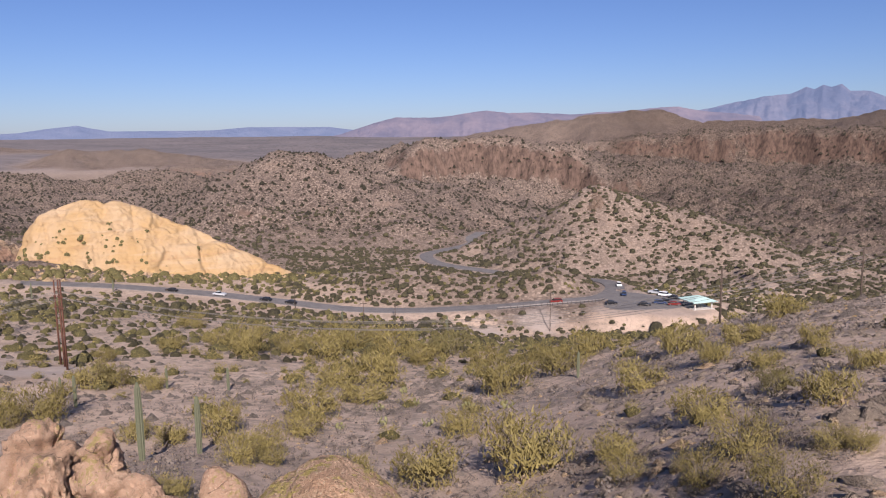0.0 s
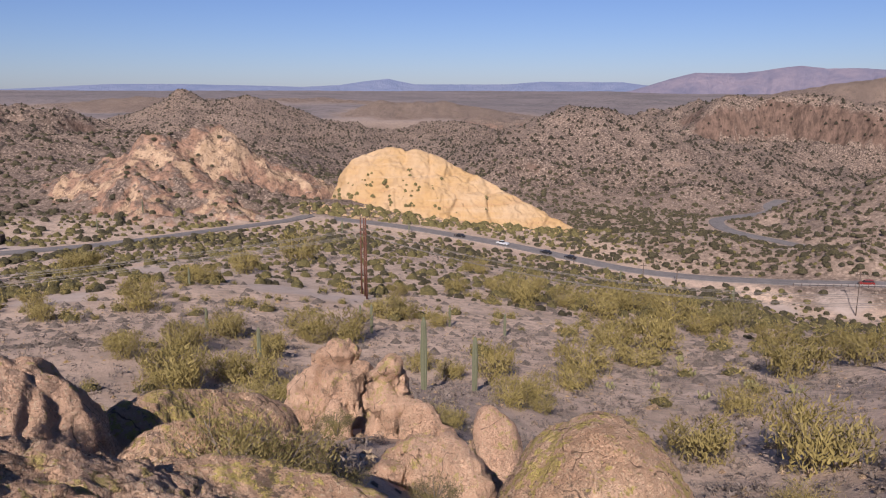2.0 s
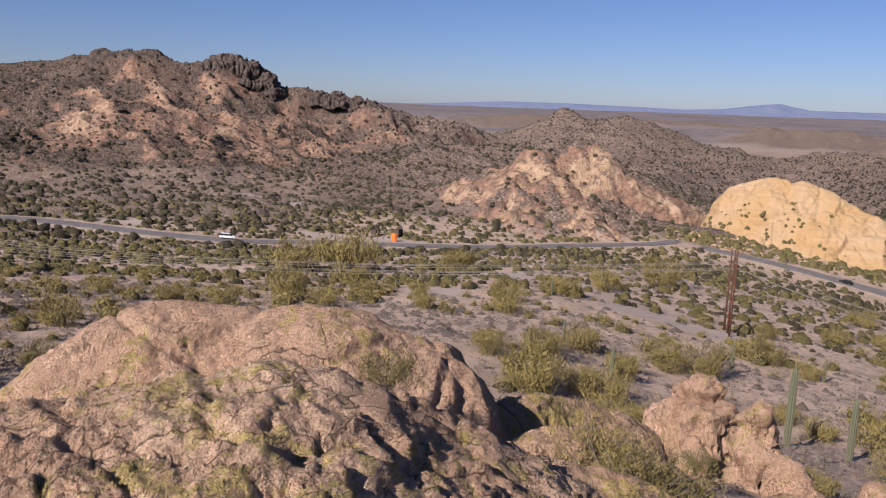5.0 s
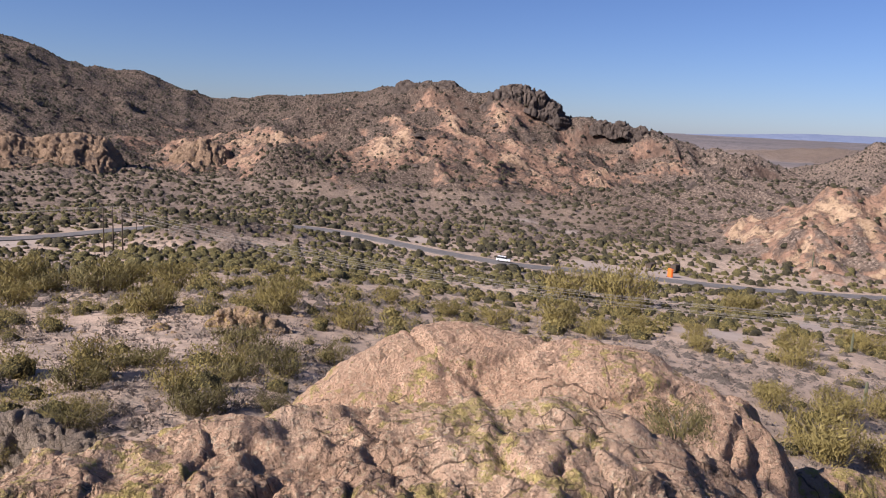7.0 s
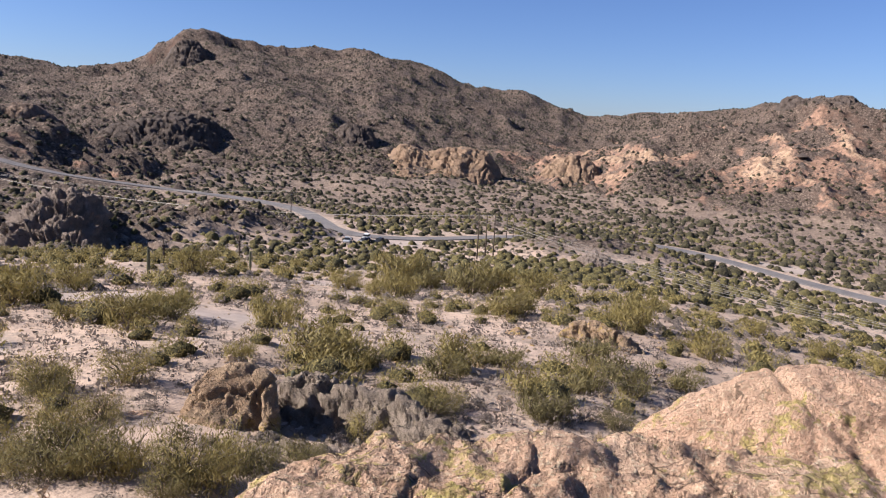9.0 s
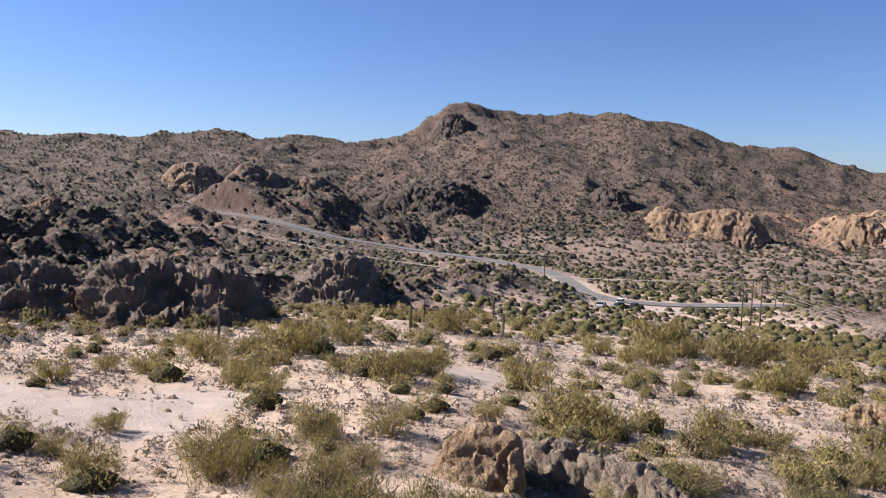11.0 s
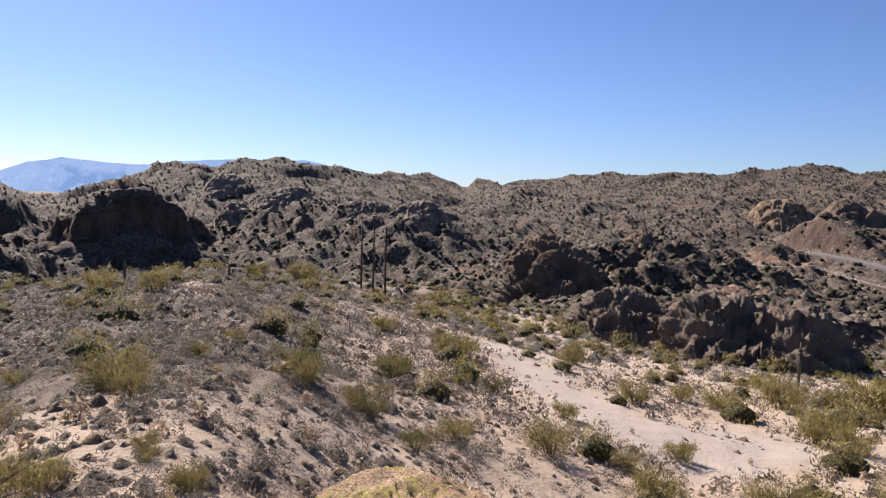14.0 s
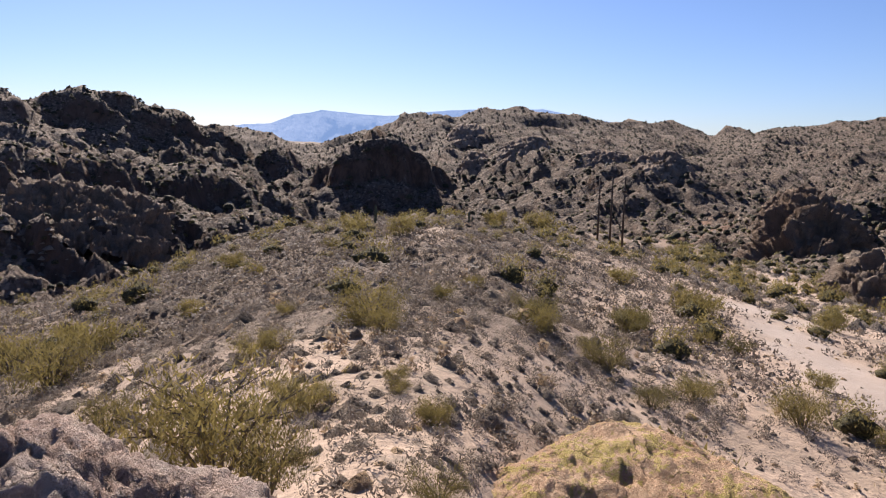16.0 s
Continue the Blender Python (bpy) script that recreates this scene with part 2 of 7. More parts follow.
RIDGES = [
    # flat-topped mesas and rims beyond the car park
    Ridge([(-30, 0.9, 1900), (-14.4, 0.59, 1900), (-12.9, 1.0, 1900), (-11.3, 1.43, 1900), (-8.6, 1.44, 1900), (-5.8, 1.33, 1900), (-5.0, 1.02, 1900), (-3.2, -0.2, 1850)], 0.16, 0.1, cliff=14, rough=3),
    Ridge([(-34, 1.3, 1450), (-25.3, 1.18, 1500), (-23.8, 0.86, 1500), (-22.4, 0.3, 1500)], 0.15, 0.15, rough=3),
    Ridge([(-48, 0.5, 900), (-36, 0.4, 980), (-25.4, 0.29, 1060), (-19.8, 0.27, 1100), (-16.3, 0.17, 1100), (-12.5, 0.11, 1120), (-7.1, -0.5, 1130), (-3, -0.9, 1150)], 0.045, 0.03, cliff=46, cliff_run=22, rough=4, rough_size=36, orange=0.1, craggy=15),
    Ridge([(-7.7, -2.9, 800), (-7.1, -1.85, 815), (-5.5, -1.0, 830), (-3, -0.38, 850), (0.7, -0.13, 860), (3.6, -0.3, 860), (5.3, -0.19, 850), (6.4, -0.67, 840), (7.9, -2.5, 830)], 0.085, 0.09, cliff=34, cliff_run=16, rough=3, rough_size=30, orange=0.12, craggy=12),
    Ridge([(6.2, -5.2, 560), (8.7, -3.55, 600), (12.0, -2.04, 640), (14.0, -1.22, 650), (16.8, -1.01, 660), (18.9, -1.9, 670), (20.9, -3.66, 680)], 0.25, 0.2, rough=2.5, rough_size=70, wander=0.1),
    Ridge([(21.5, -3.1, 930), (23.5, -2.41, 940), (25.9, -2.08, 950), (29.4, -2.97, 950), (32.3, -2.3, 940), (34.2, -2.05, 940)], 0.2, 0.18, rough=4),
    Ridge([(29.4, -3.0, 990), (31.5, -2.43, 1000), (35.7, -1.5, 1000), (38.2, -0.53, 1000), (39.8, -0.04, 1000), (41.1, -0.38, 1000), (42.3, -0.6, 1000), (43.3, -0.1, 1000), (44.2, 0.12, 1000), (45.6, -0.86, 1000), (47.6, -1.9, 990)], 0.24, 0.2, rough=2.5, blend=3),
    # cone hill over the car park, low hill inside the road's bend
    Ridge([(-25.7, -9.7, 400), (-23.1, -9.0, 410), (-20.2, -8.15, 420), (-16.5, -6.4, 440), (-14.3, -5.55, 448), (-13.0, -5.2, 452), (-10.7, -4.85, 456), (-8.3, -4.65, 458), (-7.7, -3.9, 458), (-6.3, -4.05, 458), (-4.7, -5.1, 460), (-1.8, -6.4, 466), (1.2, -7.85, 470)], 0.40, 0.4, cliff=2, cliff_run=5, rough=1.2, rough_size=35, orange=0.2, blend=3, craggy=0.8, wander=0.07),
    Ridge([(-7.2, -11.6, 308), (-6.3, -10.8, 309), (-5.0, -10.2, 311), (-3.7, -9.7, 311), (-2.2, -10.6, 314), (1.6, -10.75, 320), (5.9, -10.0, 326), (10.6, -10.2, 335), (14.8, -10.5, 340)], 0.3, 0.3, rough=1.0, rough_size=25, blend=2.0, craggy=0.6, wander=0.07),
    # tan crags beside the road, the ribs that run down from them, and the rubble under the dome
    Ridge([(36.0, -5.1, 420), (38.1, -4.75, 415), (39.4, -3.65, 415), (40.5, -2.4, 415), (41.3, -1.75, 415), (42.3, -1.5, 415), (43.1, -1.85, 412), (44.0, -2.75, 410), (45.0, -2.35, 405), (45.8, -2.5, 402), (46.8, -3.2, 400), (47.7, -4.0, 398), (49.8, -5.6, 395)], 0.55, 0.4, cliff=9, cliff_run=9, rough=3, rough_size=20, orange=1.7, blend=3, craggy=9),
    Ridge([(45.4, -2.9, 400), (44.6, -4.6, 378), (43.2, -6.2, 358), (41.6, -7.4, 345), (40.3, -8.3, 336)], 0.7, 0.7, cliff=3, cliff_run=4, rough=1.5, rough_size=12, orange=1.7, blend=2, craggy=4),
    Ridge([(46.8, -3.6, 396), (47.2, -6.0, 362), (46.4, -7.6, 340), (45.6, -8.8, 318)], 0.6, 0.6, rough=1.5, rough_size=12, orange=1.2, blend=2, craggy=3),
    Ridge([(35.6, -7.9, 364), (33.9, -7.95, 361), (31.9, -8.4, 357), (27.2, -9.4, 352), (23.0, -9.95, 348), (18.7, -10.45, 344), (15.8, -10.8, 340)], 0.25, 0.3, rough=0.8, rough_size=12, blend=2, craggy=0.5),
    Ridge([(48.5, -3.1, 520), (50.0, -2.6, 540), (54.0, -2.85, 560), (58.0, -3.4, 560), (61.5, -3.95, 560), (66.0, -5.6, 520)], 0.1, 0.1, rough=2, rough_size=50, blend=6, craggy=1.0, wander=0.1),
    # low dark hills on the plain
    Ridge([(19.0, -1.9, 1700), (22.3, -1.35, 1720), (25.5, -0.75, 1740), (30.2, -0.7, 1760), (32.6, -1.6, 1760)], 0.1, 0.1, rough=4, rough_size=90),
    Ridge([(17.2, -2.6, 1240), (19.5, -2.05, 1250), (22.0, -1.75, 1260), (24.4, -2.1, 1260)], 0.12, 0.1, rough=4, rough_size=60, orange=0.5),
    Ridge([(4.0, -1.4, 1500), (6.8, -1.0, 1500), (9.4, -1.25, 1520), (12.0, -1.8, 1520)], 0.12, 0.1, rough=5, rough_size=60, orange=0.4),
    Ridge([(30.0, -1.0, 2300), (34.5, -0.55, 2400), (40.0, -0.6, 2400), (46.0, -0.45, 2300), (52.0, -0.9, 2200)], 0.06, 0.06, rough=6, rough_size=160),
    # long range with orange cliffs
    Ridge([(47.2, -2.48, 700), (50.0, -1.8, 700), (53.3, -0.63, 690), (56.2, 0.0, 680), (58.1, 0.47, 680), (59.5, 0.01, 680), (61.6, 0.75, 690), (64.2, 1.3, 700), (65.8, 2.2, 700), (68.3, 3.05, 700), (70.3, 2.85, 700), (71.6, 2.85, 700), (73.2, 3.35, 710), (74.0, 3.1, 720), (76.7, 3.05, 730), (78.2, 1.98, 760)], 0.24, 0.3, cliff=10, cliff_run=12, rough=6, rough_size=60, orange=0.95, craggy=16),
    Ridge([(76.9, 2.45, 1000), (79, 2.26, 1050), (82.4, 1.98, 1100), (85.9, 1.75, 1100), (87.8, 1.42, 1100), (89.6, 1.24, 1100), (92.0, 1.86, 1100), (94.4, 2.73, 1100), (97.2, 2.68, 1100), (99.3, 3.21, 1100), (102.6, 4.3, 1080), (105.9, 4.92, 1060)], 0.19, 0.25, rough=7, rough_size=120, orange=0.05, craggy=4),
    Ridge([(105.9, 4.92, 1060), (110, 5.02, 1060), (113.3, 4.99, 1050), (115.7, 5.25, 1040), (117.5, 5.73, 1030), (118.7, 5.66, 1030), (120, 4.61, 1030), (122, 3.34, 1020), (125.7, 2.48, 1010)], 0.2, 0.25, cliff=12, cliff_run=10, rough=7, rough_size=110, orange=0.02, craggy=5),
    Ridge([(123, 1.85, 1000), (125.8, 2.55, 1000), (127.0, 2.75, 1000), (129.5, 2.96, 1000), (132.0, 2.79, 1000), (134.5, 3.02, 1000), (136.4, 3.1, 1000), (138.6, 2.72, 1000), (141.1, 2.45, 1000), (144.2, 2.36, 1000), (148.1, 2.44, 1000), (152.4, 2.02, 1000), (155.2, 1.74, 1000), (157.2, 1.25, 1000)], 0.16, 0.2, rough=7, rough_size=110, orange=0.03, craggy=5),
    Ridge([(157.0, 1.55, 1150), (158.3, 1.75, 1150), (159.2, 1.04, 1150), (160, 1.57, 1150), (162.0, 2.05, 1150), (164.9, 1.99, 1100), (168.5, 2.0, 1050), (171.1, 2.65, 1000), (172.6, 3.21, 1000), (173.5, 3.03, 1000), (175.7, 2.75, 950), (177.1, 2.25, 930), (178.9, 2.1, 900), (180.1, 2.52, 880), (181.0, 2.25, 880), (182.2, 0.85, 870)], 0.17, 0.2, rough=5, rough_size=60, craggy=7),
    # buttes and canyon walls on the shaded side
    Ridge([(180.9, -0.6, 425), (181.4, 0.4, 420), (182.2, 0.95, 420), (183.5, 0.95, 420), (184.2, 0.4, 420), (184.7, -0.8, 425)], 0.62, 0.7, cliff=10, cliff_run=9, rough=2, rough_size=22, blend=3, craggy=7),
    Ridge([(160.1, -1.5, 390), (162.1, -0.3, 395), (164.5, -0.9, 400), (168.1, -0.6, 420), (171.0, 0.7, 450), (173.0, 0.2, 450), (174.2, -1.6, 440)], 0.2, 0.3, cliff=3, cliff_run=9, rough=4, rough_size=32, blend=5, craggy=5),
    Ridge([(188.6, -1.8, 540), (189.6, -0.75, 550), (190.8, -0.16, 550), (192.6, -2.2, 550)], 0.5, 0.5, cliff=14, rough=2, rough_size=30, blend=3, craggy=4),
    Ridge([(188.4, -0.2, 1000), (190.8, 0.77, 1000), (192.7, 0.99, 1000), (195.4, 0.95, 1000), (202, 1.4, 1000)], 0.25, 0.25, rough=4, craggy=8),
    Ridge([(194.6, 0.3, 565), (195.4, 1.0, 560), (196.2, 1.65, 560), (197.3, 2.4, 555), (198.8, 2.15, 550), (199.8, 2.95, 550), (201.9, 3.6, 550), (203.3, 3.65, 550), (204.6, 3.35, 550), (206.3, 2.75, 540), (207.9, 3.4, 530), (220, 3.5, 500), (236, 1.8, 470)], 0.34, 0.35, cliff=8, cliff_run=16, rough=5, rough_size=34, blend=4, craggy=9),
    # lower tiers of the canyon wall
    Ridge([(191.5, -3.4, 330), (194.0, -2.3, 325), (197.0, -1.6, 320), (199.5, -2.2, 315), (202.0, -1.2, 305), (205.0, -0.6, 300), (209, -0.2, 290), (222, 0.5, 280)], 0.3, 0.2, cliff=6, cliff_run=8, rough=3, rough_size=22, blend=3, craggy=7),
    Ridge([(187.0, -6.6, 220), (190.0, -5.6, 215), (194.0, -5.2, 205), (198.0, -5.6, 200), (203.0, -5.0, 190), (209, -4.2, 185), (220, -4, 180)], 0.3, 0.2, cliff=3, cliff_run=5, rough=2.5, rough_size=16, blend=2, craggy=6),
    # rocky knolls along the road east of the look-out
    Ridge([(84.5, -8.9, 225), (88.0, -7.9, 230), (91.0, -7.6, 230), (93.0, -8.5, 232)], 0.2, 0.2, rough=1.5, rough_size=18, blend=2, craggy=1.5),
    Ridge([(111.5, -7.4, 228), (114.2, -6.6, 226), (116.5, -6.2, 222), (119, -6.8, 215)], 0.5, 0.3, rough=2, rough_size=20, orange=0.9, blend=2, craggy=5),
    Ridge([(121, -7.2, 190), (126, -6.9, 186), (131, -7.0, 180), (137, -7.6, 172), (142, -7.2, 178), (148, -6.9, 186), (153, -6.6, 200)], 0.6, 0.12, cliff=8, cliff_run=9, rough=3, rough_size=22, blend=2, craggy=8, orange=0.1),
    Ridge([(141, -2.9, 300), (146, -2.6, 290), (151, -3.4, 280), (154, -4.6, 270)], 0.24, 0.2, rough=4, rough_size=26, blend=4, craggy=6, orange=0.6),
    Ridge([(124, -1.8, 420), (128, -0.7, 430), (131.5, -0.6, 430), (134.5, -0.4, 420), (137, -1.4, 410)], 0.24, 0.2, cliff=3, cliff_run=7, rough=4, rough_size=28, blend=4, craggy=6, orange=0.6),
]


def hill_value(yaw, column):
    a = np.r_[HILL_TABLE[:, 0], HILL_TABLE[0, 0] + 360]
    v = np.r_[HILL_TABLE[:, column], HILL_TABLE[0, column]]
    yaw = (yaw + 80) % 360 - 80
    total = 0
    for off in (-5, -2.5, 0, 2.5, 5):
        total = total + np.interp((yaw + off + 80) % 360 - 80, a, v)
    return total / 5


# The highway's centre line (bearing, distance), its spur down the valley, and the bare clearings (bearing, distance, half width)
HIGHWAY = [
    (35.5, 338), (32.8, 336), (28.0, 328), (24.3, 320), (20.4, 310), (17.6, 303), (15.2, 298), (13.1, 293), (10.6, 289), (7.1, 286), (3.6, 284),
    (-0.7, 281), (-4.1, 283), (-6.4, 287), (-7.8, 294), (-8.6, 308), (-8.4, 326), (-7.2, 346), (-4.8, 362), (-1.9, 376), (1.1, 396), (3.7, 409), (5.2, 421),
    (5.8, 449), (4.9, 468), (1.8, 500), (2.4, 518), (1.5, 540),
]
SIDE_ROAD = [
    (35.5, 338), (37.1, 322), (42.6, 296), (48.5, 270), (54.8, 259), (61.2, 254), (67.2, 246), (71.4, 250), (74.7, 256), (77.9, 266), (81.8, 280), (85.5, 284),
    (90, 280), (95, 268), (99, 254), (102.6, 244), (106.0, 243), (108.2, 252), (109.1, 272), (110.4, 300), (113.0, 322), (116.3, 334), (121.9, 345), (127.9, 352), (131.5, 372), (136.8, 420),
    (142.1, 470),
]
CLEARINGS = [
    (154.5, 64, 4.5), (152.5, 55, 3.8), (151.0, 48, 3.6), (148, 43, 4.2), (144, 41, 4.6), (140, 41, 4.6), (136.5, 43, 4.2), (133.5, 45, 3.0), (139.5, 36, 2.8),
    (125, 70, 4), (116, 55, 4.5), (106, 85, 5), (108, 100, 5), (75.4, 282, 9), (61.3, 268, 11), (56.5, 268, 12), (53, 118, 7),
    (46, 160, 9), (42, 150, 8), (37, 122, 7), (33, 118, 7), (67, 395, 9), (64, 365, 7), (103.5, 238, 12), (106, 236, 10), (-3, 268, 8), (1, 262, 6),
    (5, 348, 10),
]
PALE_PATCHES = [(-3.5, 316, 9), (1, 321, 9), (6, 328, 10), (11, 335, 10), (15, 342, 9), (-12, 366, 10), (-15, 352, 10), (-18, 345, 9), (48, 205, 16), (38, 135, 12)]
CAR_PARK = [(-9.2, 296, 11), (-10.6, 288, 13), (-12.2, 282, 13), (-9.0, 276, 9), (-13.6, 280, 7)]


def softened(line, rounds=3):
    p = np.array(line, float)
    for _ in range(rounds):
        q = np.empty((2 * len(p), 2))
        q[0::2] = p
        q[1::2] = p
        q[1:-1] = np.stack([0.75 * p[:-1] + 0.25 * p[1:], 0.25 * p[:-1] + 0.75 * p[1:]], 1).reshape(-1, 2)
        p = q
    return p


def natural_ground(x, y):
    """Height of the land, how far orange rock shows in it, and how far it is hillside, before the roads are cut."""
    d = np.hypot(x, y)
    yaw = np.degrees(np.arctan2(-x, y))
    drop, fall, brk, fall2, deep = (hill_value(yaw, n) for n in range(1, 6))
    down = drop + fall * np.minimum(d, brk) + fall2 * np.maximum(d - brk, 0)
    down = 0.5 * (down + deep - np.sqrt((down - deep) ** 2 + 16.0))
    bench = np.exp(-((yaw - 35) / 20) ** 4)
    down = down * (1 - bench) + np.minimum(down, 3.2 + 0.36 * d) * bench
    shelf = np.exp(-((yaw - 44) / 13) ** 2)
    down = down * (1 - shelf) + np.minimum(down, 1.2 + 0.44 * np.minimum(d, 11.0) + 0.62 * np.maximum(d - 11.0, 0)) * shelf
    near = np.exp(-(d / (5.0 + 3.0 * np.exp(-((yaw - 80) / 25) ** 2))) ** 2.2)
    down = down * (1 - near) + (2.7 + 0.95 * shelf * step(1.5, 4.0, d)) * near
    z = E - down + np.clip((d - 800) / 3900, 0, 1) ** 1.6 * (deep - 6)
    lumps = 1 - 0.75 * step(150, 230, d) * (1 - step(420, 600, d))
    z = z + fbm(x, y, 40, 4, 3) * 1.1 * step(8, 60, d) * lumps + fbm(x, y, 7, 3, 9) * 0.3 * step(6, 20, d) * (1 - step(250, 600, d)) + fbm(x, y, 1.7, 3, 19) * 0.16 * step(4, 9, d) * (1 - step(50, 90, d))
    z = z + fbm(x, y, 600, 4, 21) * 16 * step(1000, 1800, d) * (1 - step(2600, 4500, d))
    rough_side = step(155, 178, yaw % 360) * (1 - step(210, 230, yaw % 360))
    z = z + rough_side * (crags(x, y, 9, 4, 61) - 0.7) * 1.7 * step(16, 40, d)
    base = z
    orange = np.zeros(x.shape)
    for n, ridge in enumerate(RIDGES):
        z, o = ridge.raise_ground(x, y, z, 100 + 17 * n)
        orange = np.maximum(orange, o)
    hill = np.maximum(step(0.5, 9, z - base), 0.9 * rough_side * step(15, 30, d + 4 * fbm(x, y, 6, 2, 35)) * (0.88 + 0.12 * step(40, 90, d)) * step(-0.9, -0.2, fbm(x, y, 9, 3, 36)))
    bearing = (yaw + 80) % 360 - 80
    stony = 0.9 * step(115, 124, bearing) * (1 - step(212, 222, bearing)) * step(112, 150, d + 10 * fbm(x, y, 25, 3, 33))
    stony = np.maximum(stony, 0.6 * step(265, 310, d) * step(56, 64, bearing) * (1 - step(118, 124, bearing)))
    stony = np.maximum(stony, 0.85 * step(320, 370, d) * (1 - step(60, 66, bearing)))
    hill = np.maximum(hill, stony * (1 - step(1100, 1500, d)))
    # the hills round the car park keep a cover of pale soil
    hill = hill * (1 - 0.36 * step(-30, -26, bearing) * (1 - step(14, 18, bearing)) * step(270, 300, d) * (1 - step(455, 490, d)))
    gorge = step(108, 122, bearing) * (1 - step(212, 222, bearing))
    z = z + hill * (crags(x, y, 16, 4, 77) - 0.75) * (2.6 + 1.6 * gorge) * step(100, 220, d) + hill * (crags(x, y, 55, 4, 78) - 0.86) * 12.0 * step(300, 480, d)
    z = z + orange * (crags(x, y, 26, 4, 80) - 0.72) * 9.0 * step(260, 330, d)
    # broken bedrock: tilted blocks between joints
    broken = np.maximum(hill * (0.25 + 0.75 * gorge), np.minimum(orange, 1)) * step(95, 130, d) * (1 - step(700, 1000, d)) * step(-0.15, 0.3, fbm(x, y, 45, 3, 37) + 0.25 * gorge)
    for size, tall, seed in ((11.0, 2.4, 83), (4.6, 1.1, 85)):
        gap, own = joints(x, y, size, seed)
        z = z + broken * tall * (0.75 * own - 0.8 * np.clip(1 - gap / 0.16, 0, 1))
    return z, orange, hill


def level_line(line):
    """A softened line of (x, y, z), its heights eased so that a road can follow it."""
    xy = np.array([polar(a, d)[:2] for a, d in softened(line)])
    z = natural_ground(xy[:, 0], xy[:, 1])[0]
    z = np.mean([np.roll(np.pad(z, 14, mode="edge"), k)[14:-14] for k in range(-9, 10)], axis=0) + 0.4
    for _ in range(60):
        z[1:-1] = 0.25 * z[:-2] + 0.5 * z[1:-1] + 0.25 * z[2:]
    return np.column_stack([xy, z])


ROADS = [(level_line(HIGHWAY), 3.9), (level_line(SIDE_ROAD), 3.2)]


def cut_roads(x, y, z):
    """Level the land under the roads and the car park. Returns the heights and how near each place is to a road."""
    close = np.full(x.shape, 1e3)
    for line, half in ROADS:
        lo, hi = line.min(0) - 40, line.max(0) + 40
        inside = np.where((x > lo[0]) & (x < hi[0]) & (y > lo[1]) & (y < hi[1]))[0]
        if not len(inside):
            continue
        xs, ys = x[inside], y[inside]
        best, level = np.full(xs.shape, 1e9), np.zeros(xs.shape)
        for a, b in zip(line[:-1], line[1:]):
            u = b - a
            s = np.clip(((xs - a[0]) * u[0] + (ys - a[1]) * u[1]) / (u[0] ** 2 + u[1] ** 2 + 1e-9), 0, 1)
            d = np.hypot(xs - a[0] - s * u[0], ys - a[1] - s * u[1])
            closer = d < best
            best, level = np.where(closer, d, best), np.where(closer, a[2] + s * u[2], level)
        keep = step(half + 1.5, half + 11, best)
        z[inside] = z[inside] * keep + (level - 0.25) * (1 - keep)
        close[inside] = np.minimum(close[inside], best - half)
    park_z = float(ROADS[0][0][np.argmin(np.hypot(ROADS[0][0][:, 0] - polar(-8.6, 286)[0], ROADS[0][0][:, 1] - polar(-8.6, 286)[1])), 2])
    for a, d, r in CAR_PARK:
        px, py, _ = polar(a, d)
        far = np.hypot(x - px, y - py)
        keep = step(r + 1, r + 9, far)
        z = z * keep + (park_z - 0.25) * (1 - keep)
        close = np.minimum(close, far - r)
    return z, close, park_z


def ground(x, y):
    """Height, orange rock, hillside, bare earth and clearance from the roads."""
    z, orange, hill = natural_ground(x, y)
    z, close, _ = cut_roads(x, y, z)
    bare = np.zeros(x.shape)
    edge = fbm(x, y, 6, 3, 41)
    for a, d, r in CLEARINGS:
        px, py, _ = polar(a, d)
        bare = np.maximum(bare, 1 - step(0.6, 1.25, np.hypot(x - px, y - py) / r + 0.45 * edge))
    for a, d, r in PALE_PATCHES:
        px, py, _ = polar(a, d)
        bare = np.maximum(bare, 0.4 * (1 - step(0.4, 1.3, np.hypot(x - px, y - py) / r + 0.6 * edge)))
    bare = np.maximum(bare, 0.4 * (1 - step(0.0, 3.0, close)))
    return z, orange, hill, bare, close


